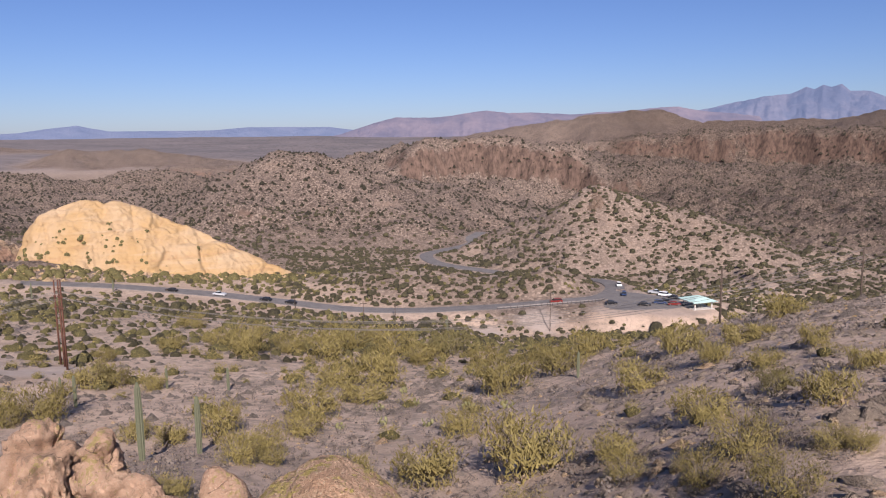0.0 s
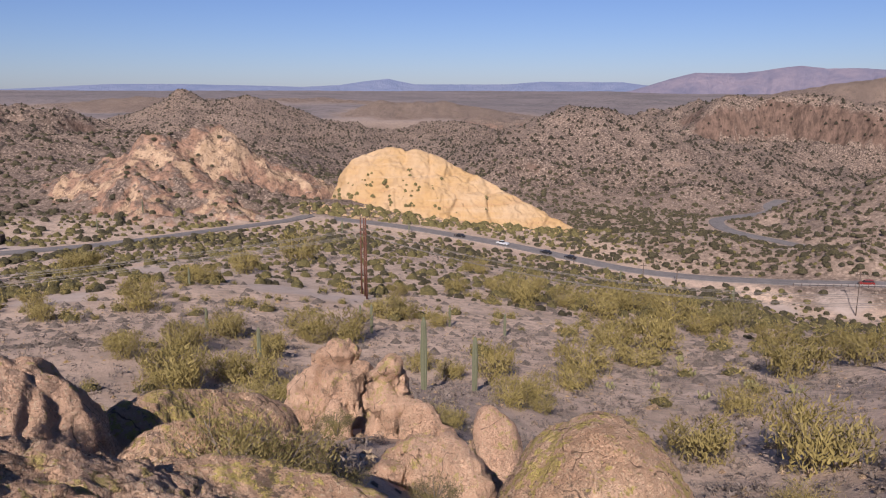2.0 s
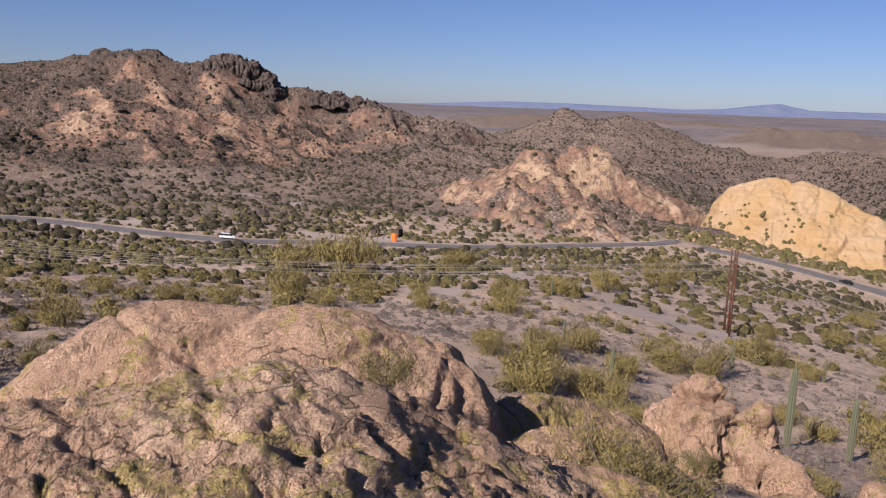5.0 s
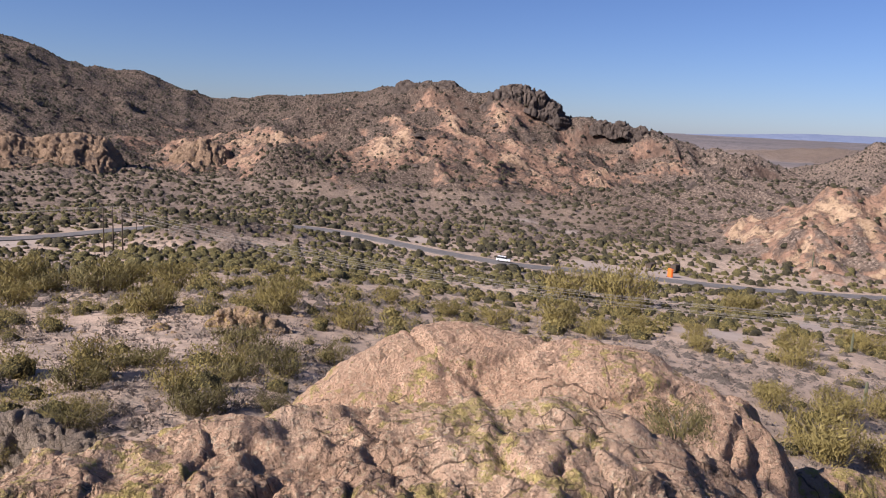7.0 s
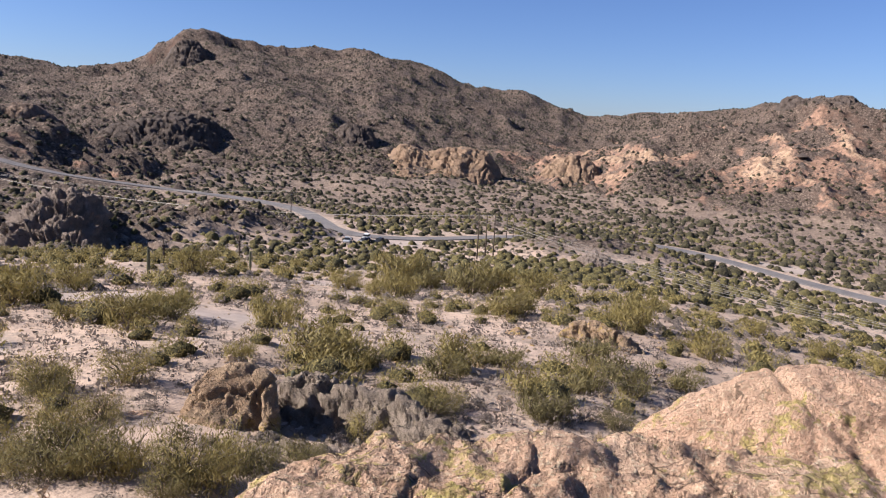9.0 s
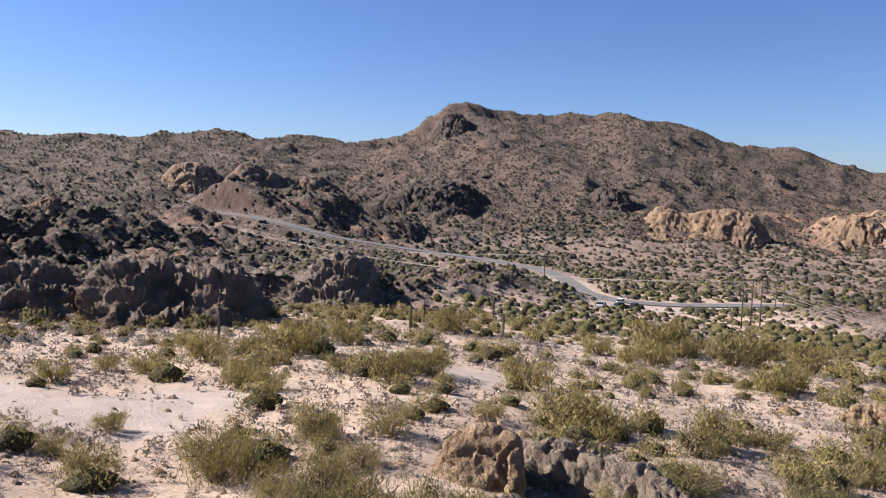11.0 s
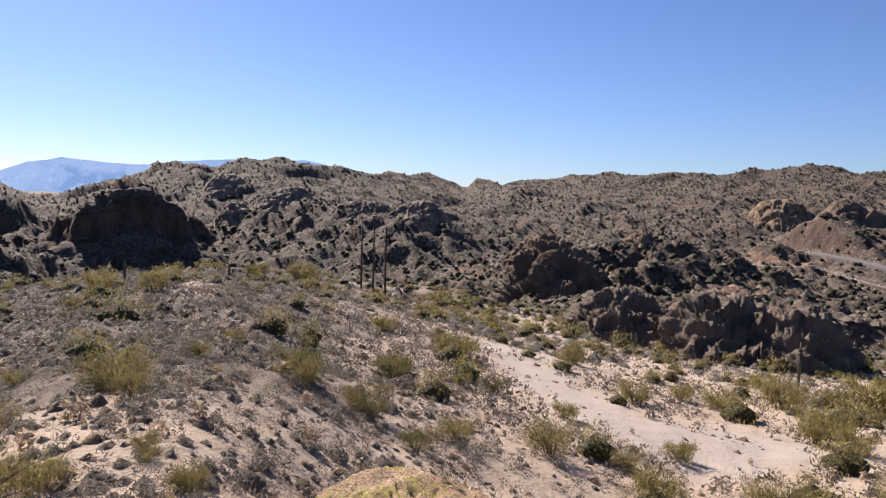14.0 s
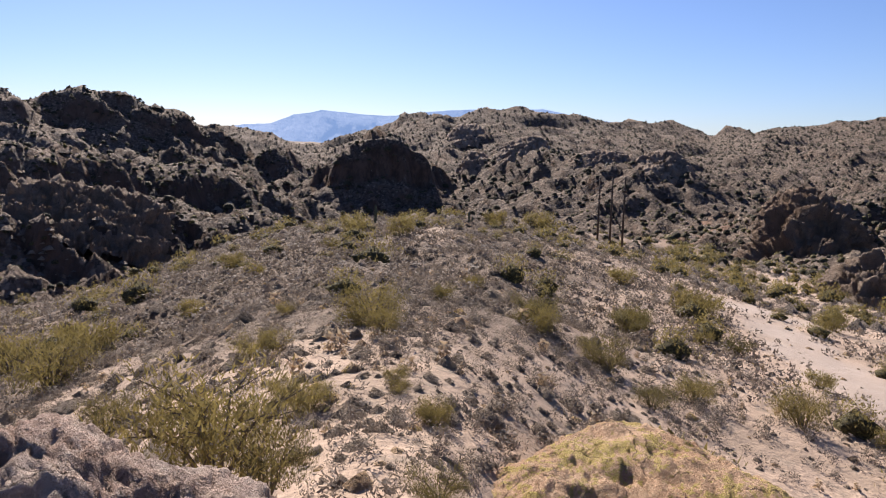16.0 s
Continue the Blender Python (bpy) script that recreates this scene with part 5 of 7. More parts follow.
# dark lava rim and knobs on the crest of the long range
outcrop("lava_crag", "dark lava rim on the crest of the long range",
        [(64.2, 0.7, 690), (64.9, 1.4, 690), (66.2, 2.3, 692), (67.0, 2.45, 692), (68.0, 2.85, 694), (68.6, 2.7, 694), (69.5, 2.45, 692), (70.6, 1.4, 688), (71.0, 0.6, 686)],
        14, 30, 22, 24, DARK_ROCK, 3.2, 13, 201, 2.2, 150, 60, 0.7, 2.5, fine=0.6, block=9, joint=1.6)
outcrop("lava_crag", "dark jagged lava knobs on the ridge",
        [(58.4, -0.4, 672), (59.0, 0.45, 672), (59.6, 0.0, 672), (60.4, 0.6, 674), (61.2, 0.2, 676), (62.0, 0.75, 680), (62.8, 0.3, 684)],
        7, 20, 12, 16, DARK_ROCK, 2.4, 8, 205, 2.0, 120, 40, 0.7, 2.2, fine=0.5, block=6, joint=1.2)
outcrop("lava_crag", "dark lava knobs on the summit ridge",
        [(72.2, 2.0, 706), (72.8, 2.9, 706), (73.6, 2.95, 708), (74.4, 2.6, 712), (75.6, 2.7, 716), (76.8, 2.8, 722), (77.4, 1.9, 726)],
        10, 24, 12, 18, DARK_ROCK, 2.2, 12, 209, 2.0, 110, 44, 0.6, 1.5, fine=0.5, block=8, joint=1.0)


# broken rock masses on the slopes: crest (bearing, angle), the angle of the foot
def seen(yaw, el):
    """How far off the line of sight from the look-out at this angle meets the land."""
    d = np.geomspace(12, 1400, 1500)
    x, y = -d * math.sin(radians(yaw)), d * math.cos(radians(yaw))
    under = np.flatnonzero(sample(x, y) > E + d * math.tan(radians(el)))
    return float(d[under[0]]) if len(under) else 1000.0


def rock_mass(label, material, foot, crest, jagged=False):
    """Broken bedrock that shows in a slope: its crest (bearing, angle) and the angle of its foot."""
    seed = 500 + int(97 * abs(crest[0][0]) + 31 * abs(foot))
    d = min(seen(0.5 * (crest[0][0] + crest[-1][0]), foot), 1030.0)
    tall = d * (math.tan(radians(max(e for a, e in crest))) - math.tan(radians(foot)))
    low = min(e for a, e in crest)
    crest = [(crest[0][0] - 0.6, 0.35 * low + 0.65 * foot)] + [(a, e - 0.1 * (e - foot)) for a, e in crest] + [(crest[-1][0] + 0.6, 0.35 * low + 0.65 * foot)]
    crest = [(a, e, d + 1.3 * tall) for a, e in crest]
    if jagged:
        return outcrop("rock_outcrop", label, crest, 2.0 * tall, 2.8 * tall, 1.15 * tall, 1.1 * tall, material,
                       0.17 * tall, 0.36 * tall, seed, 1.1, 170, 84, 0.95, 0.12 * tall, fine=0.06 * tall, block=0.2 * tall, joint=0.05 * tall)
    return outcrop("rock_outcrop", label, crest, 1.7 * tall, 2.8 * tall, 1.15 * tall, 1.1 * tall, material,
                   0.12 * tall, 0.7 * tall, seed, 1.2, 120, 64, 0.6, 0.05 * tall, fine=0.03 * tall, block=0.45 * tall, joint=0.06 * tall)


rock_mass("brown rock knob on the hill above the car park", BROWN_CLIFF, -6.05, [(-9.1, -5.13), (-8.0, -4.40), (-7.2, -3.87), (-6.5, -4.12), (-6.0, -4.90)])
rock_mass("broken tan-orange rock outcrop on the dark hillside", TAN_CLIFF, -3.85, [(96.2, -2.51), (97.0, -1.73), (98.7, -1.53), (100.1, -1.69), (101.1, -2.31), (102.2, -1.79), (103.4, -1.57), (104.2, -2.38)])
rock_mass("weathered tan rock outcrop on the shrubby slope", TAN_CLIFF, -4.27, [(88.2, -3.31), (89.0, -2.52), (90.1, -1.63), (91.6, -2.05), (92.8, -3.03)])
rock_mass("dark rock knob on the mountain flank", LAVA_CLIFF, -2.09, [(105.1, -1.54), (105.7, -0.56), (107.2, -0.24), (108.2, -0.97)])
rock_mass("dark lava cap under the mountain summit", LAVA_CLIFF, 2.86, [(117.1, 3.18), (117.5, 4.60), (118.2, 4.82), (119.1, 4.55), (119.5, 3.80)])
rock_mass("dark crags across the mountain flank", LAVA_CLIFF, -2.83, [(116.7, -1.26), (119.0, -0.34), (121.3, -0.84), (123.2, -1.23), (124.5, -1.89)])
rock_mass("grey broken rocks on top of the gravel knoll", GREY_CLIFF, -10.07, [(86.6, -9.62), (87.9, -8.87), (88.8, -8.72), (89.6, -9.28)])
rock_mass("orange-tan rock knob above the gorge road", TAN_CLIFF, -1.42, [(135.0, -0.89), (135.3, -0.14), (136.2, 0.67), (137.4, 0.77), (138.6, 0.21), (139.2, -1.12)])
rock_mass("brown craggy outcrop with shaded hollows", BROWN_CLIFF, -1.75, [(126.5, -0.82), (128.2, -0.01), (130.3, -0.55), (131.6, 0.26), (133.3, 0.85), (134.5, -0.21), (135.3, -1.27)])
rock_mass("tan-brown jagged rock ridge above the gorge", BROWN_CLIFF, -7.16, [(149.8, -4.03), (151.1, -3.43), (152.0, -2.92), (152.9, -2.46), (153.9, -3.22), (155.0, -4.74), (156.3, -6.97)], True)
rock_mass("small tan rock spire on the bench", TAN_CLIFF, -3.15, [(145.2, -2.75), (145.6, -1.82), (146.4, -1.83), (147.4, -2.76)])
rock_mass("dark shaded gorge wall of broken rock", DARK_CLIFF, -11.09, [(131.7, -9.83), (133.4, -7.41), (135.3, -6.42), (137.0, -6.93), (138.6, -6.72), (140.3, -6.02), (141.9, -6.30), (144.1, -7.71)], True)
rock_mass("grey shattered rock wall of the gorge", GREY_CLIFF, -9.31, [(123.9, -8.19), (124.7, -6.11), (126.0, -5.64), (127.7, -6.40), (129.8, -8.12)], True)
rock_mass("dark rock buttress at the mouth of the gorge", DARK_CLIFF, -10.24, [(143.5, -8.54), (145.1, -6.88), (147.4, -6.04), (149.3, -6.80), (151.6, -9.09)], True)
rock_mass("dark rocky hump on the bench", LAVA_CLIFF, -2.49, [(115.7, -1.57), (117.0, -0.38), (119.1, 0.08), (121.1, -0.46), (123.3, -2.01)])
rock_mass("dark cliff face on the far hill", DARK_CLIFF, -0.03, [(175.1, 0.25), (175.3, 1.22), (176.3, 1.47), (177.4, 1.23), (178.0, 0.33)])
rock_mass("dark rock tower below the far hill", DARK_CLIFF, -2.53, [(174.5, -1.69), (175.4, -0.32), (176.8, -0.76), (177.2, -2.47)])
rock_mass("dark rock band on the far hill", DARK_CLIFF, -1.0, [(170.8, 0.79), (172.6, 0.57), (173.8, -0.08), (174.6, -0.96)])
rock_mass("dark rounded rock knob beyond the poles", DARK_CLIFF, -2.35, [(159.9, -2.12), (160.5, -0.70), (162.2, 0.10), (163.9, -0.45), (164.8, -1.82)])
rock_mass("dark rock rib on the far slope", DARK_CLIFF, -1.71, [(164.6, -0.39), (166.8, -0.11), (168.5, -0.57), (170.1, -1.77)])
rock_mass("tan-brown rock rib on the far side of the gorge", BROWN_CLIFF, -5.69, [(151.1, -4.69), (151.7, -2.84), (153.1, -2.47), (154.6, -2.94), (155.8, -4.86)], True)
rock_mass("dark lower cliff of the canyon wall", DARK_CLIFF, -6.36, [(198.4, -4.41), (201.4, -3.86), (204.2, -3.17), (206.2, -2.79), (207.7, -3.70), (209.6, -6.02)], True)


# ---- shrubs, scrub and stones ----
rng = np.random.default_rng(7)


def scattered(count, near, far, yaw0=-32.0, yaw1=213.0, even=1.0):
    """Random places between two distances; even: 2 for the same number on every square metre, 1 thins them out with distance."""
    d = (rng.random(count) * (far ** even - near ** even) + near ** even) ** (1 / even)
    a = np.radians(rng.uniform(yaw0, yaw1, count))
    return -d * np.sin(a), d * np.cos(a), d, np.degrees(a)


def tufts(centres, radii, heights, leaves, size, flat=0.0, slim=0.3, upright=0.0):
    """Clumps of loose leaf triangles, one clump round each centre."""
    n = len(centres)
    c, r, h = np.repeat(centres, leaves, 0), np.repeat(radii, leaves), np.repeat(heights, leaves)
    m = n * leaves
    a, q = rng.uniform(0, 2 * math.pi, m), rng.random(m) ** 0.45
    up = rng.random(m)
    wide = np.sqrt(np.clip(1 - (up * 0.95) ** 2, 0.05, 1))
    lump = 0.75 + 0.35 * np.sin(3 * a + np.repeat(rng.uniform(0, 6, n), leaves)) * (1 - up)
    p = c + np.column_stack([r * q * wide * lump * np.cos(a), r * q * wide * lump * np.sin(a), h * (0.06 + 0.94 * up * (0.55 + 0.45 * q))])
    # leaves face outwards, more or less
    out = (p - c - np.column_stack([0 * h, 0 * h, 0.2 * h])) / np.column_stack([r, r, h])
    out = out / np.linalg.norm(out, axis=1, keepdims=True) + rng.normal(size=(m, 3)) * 0.38
    v1 = np.cross(out, rng.normal(size=(m, 3)))
    v1 /= np.linalg.norm(v1, axis=1, keepdims=True)
    v1[:, 2] = np.abs(v1[:, 2]) * (1 - flat) + upright
    v1 /= np.linalg.norm(v1, axis=1, keepdims=True)
    v2 = np.cross(v1, out)
    v2 /= np.linalg.norm(v2, axis=1, keepdims=True) + 1e-9
    s = (size * r * rng.uniform(0.6, 1.4, m))[:, None]
    verts = np.stack([p - slim * s * v2 - 0.5 * s * v1, p + slim * s * v2 - 0.4 * s * v1, p + 0.7 * s * v1], 1).reshape(-1, 3)
    return verts, np.arange(3 * m).reshape(-1, 3)


def mounds(centres, radii, heights, sides=6, rings=((1.0, 0.0), (0.82, 0.6)), jag=0.22):
    """Low uneven domes, one for each bush: rings of corners under a top."""
    n, m = len(centres), len(rings)
    a = rng.uniform(0, 6.28, (n, 1)) + np.arange(sides) * 2 * math.pi / sides
    p = []
    for wide, tall in rings:
        w = wide * rng.uniform(1 - jag, 1 + jag, (n, sides))
        p.append(np.stack([w * np.cos(a), w * np.sin(a), tall * rng.uniform(1 - jag, 1 + jag, (n, sides)) - (0.12 if tall == 0 else 0)], -1))
    p.append(np.stack([rng.uniform(-0.2, 0.2, (n, 1)), rng.uniform(-0.2, 0.2, (n, 1)), rng.uniform(0.9, 1.1, (n, 1))], -1))
    p = np.concatenate(p, 1) * np.column_stack([radii, radii, heights])[:, None] + np.asarray(centres)[:, None]
    tri = []
    for k in range(sides):
        q = (k + 1) % sides
        for lo in range(0, (m - 1) * sides, sides):
            tri += [(lo + k, lo + q, lo + sides + q), (lo + k, lo + sides + q, lo + sides + k)]
        tri.append(((m - 1) * sides + k, (m - 1) * sides + q, m * sides))
    each = m * sides + 1
    return p.reshape(-1, 3), (np.array(tri)[None] + each * np.arange(n)[:, None, None]).reshape(-1, 3)


def stuff(name, label, category, verts, faces, material):
    return tagged(new(name, mesh_from(name, verts, faces, material, False)), label, category, kind="stuff")


def clear_of_rocks(x, y, d, yaw):
    """Keep shrubs off the bare rocks of the look-out."""
    ledge = (yaw > 30) & (yaw < 115) & (d < 12.5)
    slab = (yaw > 2) & (yaw < 24) & (d < 14.5)
    dome = (yaw > 17) & (yaw < 34) & (d > 338) & (d < 425)
    return ~(ledge | slab | dome)


def shrub_places(count, near, far, even, clump, floor=0.25, gap=0.0):
    x, y, d, yaw = scattered(count, near, far, even=even)
    want = step(-0.25, 0.35, fbm(x, y, clump, 3, 301)) * (1 - floor) + floor
    want = want * (1 - 0.96 * sample(x, y, "bare")) * (sample(x, y, "close") > 4.0) * clear_of_rocks(x, y, d, yaw)
    want = want * (1 - 0.6 * sample(x, y, "orange"))
    want = want * (0.8 + 0.2 * step(56, 72, yaw) * (1 - step(150, 165, yaw)))
    keep = rng.random(count) < want
    if gap:
        first = np.unique(np.floor(x / gap) + 4096 * np.floor(y / gap), return_index=True)[1]
        keep &= np.isin(np.arange(count), first)
    return x[keep], y[keep], d[keep], yaw[keep], sample(x[keep], y[keep])


def shrub_meshes(seed, leaves, leaf, spread, tall, openness):
    """Branches and leaf sprays of one shrub about one metre in radius."""
    r = random.Random(seed)
    bm = bmesh.new()
    tips = []
    for n in range(9):
        a = n * 2.4 + r.uniform(-0.4, 0.4)
        out, top = spread * r.uniform(0.45, 1.0), tall * r.uniform(0.6, 1.0)
        p0 = Vector((0.06 * math.cos(a), 0.06 * math.sin(a), -0.15))
        p1 = Vector((out * 0.35 * math.cos(a), out * 0.35 * math.sin(a), top * 0.5))
        p2 = Vector((out * 0.8 * math.cos(a + 0.2), out * 0.8 * math.sin(a + 0.2), top * 0.92))
        tube(bm, [p0, p1, p2], [0.035, 0.022, 0.008], 4)
        for m in range(4):
            b = a + r.uniform(-1.1, 1.1)
            s = p1.lerp(p2, r.random())
            e = s + Vector((0.42 * spread * math.cos(b), 0.42 * spread * math.sin(b), tall * r.uniform(0.0, 0.3)))
            tube(bm, [s, e], [0.012, 0.004], 3)
            tips += [s.lerp(e, 0.4), s.lerp(e, 0.75), e]
    tr = bpy.data.meshes.new("trunk")
    bm.to_mesh(tr)
    bm.free()
    tr.materials.append(BARK)
    g = np.random.default_rng(seed)
    t = np.array([tuple(v) for v in tips])[g.integers(0, len(tips), leaves)]
    p = t + g.normal(size=(leaves, 3)) * openness * np.array([1, 1, 0.75])
    # a skirt of low sprays round the foot
    low = g.random(leaves) < 0.3
    a = g.uniform(0, 2 * math.pi, leaves)
    w = spread * g.uniform(0.45, 1.0, leaves) * (0.85 + 0.15 * np.sin(3 * a + seed))
    p = np.where(low[:, None], np.column_stack([w * np.cos(a), w * np.sin(a), tall * g.uniform(0.04, 0.55, leaves)]), p)
    p[:, 2] = np.maximum(p[:, 2], 0.03)
    out = (p - np.array([0, 0, 0.3 * tall])) / np.array([spread, spread, tall])
    out = out / np.linalg.norm(out, axis=1, keepdims=True) + g.normal(size=(leaves, 3)) * 0.45
    v1 = np.cross(out, g.normal(size=(leaves, 3)))
    v1 /= np.linalg.norm(v1, axis=1, keepdims=True)
    v1[:, 2] = np.abs(v1[:, 2]) + 0.5
    v1 /= np.linalg.norm(v1, axis=1, keepdims=True)
    v2 = np.cross(v1, out)
    v2 /= np.linalg.norm(v2, axis=1, keepdims=True)
    s = leaf * g.uniform(0.6, 1.5, (leaves, 1))
    verts = np.stack([p - 0.17 * s * v2, p + 0.17 * s * v2, p + 1.5 * s * v1], 1).reshape(-1, 3)
    return tr, verts, np.arange(3 * leaves).reshape(-1, 3)


def shrub_kind(name, label, seeds, leaves, leaf, spread, tall, openness, material, group):
    made = []
    for seed in seeds:
        root = new(name)
        tr, v, f = shrub_meshes(seed, leaves, leaf, spread, tall, openness)
        tagged(child("trunk", tr, root), kind="stuff")
        tagged(child("crown", mesh_from("crown", v, f, material, False), root), kind="stuff")
        tagged(root, label, "shrub", group)
        made.append(root)
    return made


PALO = shrub_kind("palo_verde", "yellow-green palo verde shrub on stony ground", (11, 12, 13, 14), 1700, 0.1, 1.0, 1.0, 0.15, PALO_VERDE, "palo verde shrubs")
FINE_PALO = shrub_kind("palo_verde", "yellow-green palo verde shrub on stony ground", (15, 16), 3800, 0.056, 1.0, 1.05, 0.15, PALO_VERDE, "palo verde shrubs")
FINE_CREO = shrub_kind("creosote_bush", "dark green creosote bush on stony ground", (24, 25), 3800, 0.055, 1.0, 0.95, 0.14, CREOSOTE, "creosote bushes")
CREO = shrub_kind("creosote_bush", "dark green creosote bush on stony ground", (21, 22, 23), 1700, 0.096, 1.0, 0.9, 0.14, CREOSOTE, "creosote bushes")
used = set()


def plant(kinds, x, y, z, size, turn):
    k = kinds[int(rng.integers(0, len(kinds)))]
    m = pose(x, y, z - 0.05, rng.uniform(-5, 5), rng.uniform(-5, 5), turn) @ Matrix.Diagonal((size, size, size * rng.uniform(0.85, 1.15), 1))
    if k.name in used:
        ob = copy_thing(k, m)
    else:
        used.add(k.name)
        ob = k
    ob.matrix_basis = m
    return ob


sx, sy, sd, syaw, sz = shrub_places(6500, 12, 135, 2, 14, 0.45, 3.0)
shade_side = (syaw > 152) & (rng.random(len(sx)) < 0.2)
sx, sy, sd, syaw, sz = (v[~shade_side] for v in (sx, sy, sd, syaw, sz))
odds = np.where(sd > 95, np.where(syaw > 45, 1.0, 0.7), np.where(sd < 34, np.where((syaw > 100) & (sd > 17), 0.3, 0.0), np.where(syaw < 62, 0.13, np.where(syaw < 152, 0.7, 0.55))))
rest = np.flatnonzero(rng.random(len(sd)) < odds)


def shrubs_on(rows):
    """Shrubs on a slope: bearing, angle of the foot and half the width in degrees; a width below zero for a dark creosote bush."""
    for yaw, el, half in rows:
        d = seen(yaw, el)
        if d > 200:
            continue
        size = d * math.tan(radians(abs(half))) * 1.12
        kinds = (FINE_PALO if d < 34 else PALO) if half > 0 else (FINE_CREO if d < 34 else CREO)
        plant(kinds, *on_ground(yaw, d), size, 57 * yaw)


shrubs_on([(45.1, -21.0, 1.90), (41.1, -17.8, 1.48), (38.3, -19.4, 1.27), (41.2, -20.6, 1.69), (37.9, -22.7, 2.11), (32.4, -18.6, 1.69), (34.9, -18.5, 1.27), (29.6, -16.9, 1.27), (27.9, -17.0, 1.05), (25.6, -17.6, 0.93), (26.9, -20.8, 1.18), (24.5, -25.3, 1.90), (24.3, -21.4, 1.27), (20.8, -21.2, 1.69), (19.5, -23.2, 1.69), (17.1, -23.5, 1.18), (14.6, -21.8, 1.60), (10.4, -19.7, 1.69), (12.3, -18.5, 1.69), (10.6, -25.4, 1.69), (8.8, -17.6, 1.48), (4.8, -25.6, 2.74), (2.3, -22.2, 1.69), (-3.1, -24.7, 3.38), (-0.6, -19.2, 2.32), (-5.0, -17.7, 1.69), (4.1, -16.5, -1.69)])  # north slope
shrubs_on([(13.2, -16.6, 1.48), (18.9, -15.9, 1.48), (21.0, -15.2, 1.05), (40.1, -13.2, 1.18), (43.3, -13.7, 1.27), (36.0, -12.5, 1.48), (8.0, -16.4, 1.69), (6.0, -17.1, 1.27), (15.8, -15.9, 1.27), (-3.1, -28.0, 2.11), (-10.6, -24.6, 1.69), (-16.2, -24.3, 1.90), (1.1, -17.3, 1.27), (11.0, -16.0, 1.18), (24.4, -15.0, 0.93), (28.6, -15.3, 0.84), (-6.8, -16.4, 1.48)])  # north slope, farther
shrubs_on([(-16.0, -20.2, 2.11), (-18.8, -22.0, 2.53), (-22.2, -24.1, 2.74), (-13.6, -15.8, 1.69), (-24.1, -17.9, 1.69), (-20.7, -17.6, -1.48), (-17.6, -14.9, 1.27), (-18.9, -14.3, 1.05), (-24.2, -11.3, 1.48), (-20.1, -12.8, 1.27), (-22.2, -11.5, -1.27), (-26.5, -20.4, 1.27), (-11.1, -18.5, 1.90), (-26.0, -15.4, 1.35), (-16.2, -16.2, 1.27), (-22.7, -14.4, 1.05), (-10.0, -23.3, 1.69), (-24.5, -20.7, 1.48), (-14.1, -13.2, 1.05), (-4.0, -17.3, 1.48), (-6.4, -13.5, 1.27), (11.1, -25.5, 1.90), (-19.6, -16.2, 1.18)])  # north-east brow
shrubs_on([(48.5, -17.7, 1.18), (45.6, -20.4, 1.69), (44.7, -17.8, 1.27), (41.2, -17.6, 1.05), (38.5, -18.8, 1.18), (35.4, -18.1, 1.60), (39.3, -21.3, 1.90), (47.4, -14.5, 1.18), (54.1, -14.4, 0.84), (40.1, -12.8, 0.93), (43.6, -13.4, 0.84), (9.2, -18.7, 1.90), (14.1, -20.7, 2.11), (12.3, -15.8, 1.48), (22.7, -13.6, 1.05), (18.9, -15.1, 1.27), (17.3, -11.7, 1.05), (35.0, -12.0, 1.27), (51.1, -12.4, 1.27), (60.6, -12.0, 1.69), (63.9, -12.5, 1.69), (58.8, -13.3, 1.05), (9.3, -15.7, 1.05), (17.8, -22.8, 1.69)])  # north-west slope
shrubs_on([(102.9, -13.2, 1.48), (99.2, -19.0, -1.90), (99.6, -21.6, -2.11), (94.5, -14.2, 1.69), (90.9, -21.5, -1.27), (94.2, -17.8, -1.48), (88.9, -19.2, -1.27), (85.2, -14.4, 1.48), (84.7, -18.9, -1.48), (79.6, -15.6, 1.48), (77.1, -13.6, 1.05), (72.5, -14.4, 1.05), (68.8, -14.8, 1.27), (64.1, -14.6, 1.69), (61.1, -15.2, 1.05), (58.6, -14.4, 1.05), (53.6, -15.3, 0.93), (47.2, -15.3, 1.35), (48.4, -18.4, 1.27), (45.3, -20.9, 2.32), (44.6, -18.5, 1.69), (88.1, -16.9, -1.90), (81.2, -18.1, -1.27), (96.1, -17.8, -0.84), (104.6, -13.2, 1.05), (97.5, -12.6, -1.90), (100.8, -12.5, -1.69), (51.3, -12.3, 1.27), (59.3, -12.7, 2.11), (104.8, -18.4, -1.27)])  # west slope
shrubs_on([(134.7, -21.9, 2.74), (127.0, -24.3, -3.16), (130.4, -24.1, 1.69), (117.9, -26.1, -2.95), (123.7, -21.4, 1.69), (135.7, -13.6, 1.48), (132.7, -15.0, 1.69), (129.7, -13.4, 2.53), (127.2, -19.6, -1.69), (119.2, -14.9, -1.48), (122.1, -14.6, 1.27), (112.0, -15.5, 1.90), (108.5, -18.2, 2.95), (106.0, -18.7, 1.69), (103.0, -12.5, 1.90), (98.6, -21.2, 1.48), (98.0, -18.4, 1.90), (93.6, -13.9, 1.27), (90.5, -21.2, -1.27), (85.6, -21.4, -1.48), (88.3, -18.2, 1.27), (104.7, -23.7, 1.69), (99.2, -24.9, 2.11), (96.2, -12.5, 1.69), (92.5, -12.6, 1.69), (114.5, -17.8, 1.27), (85.2, -13.8, 1.69), (106.9, -12.7, 1.27)])  # south-west slope
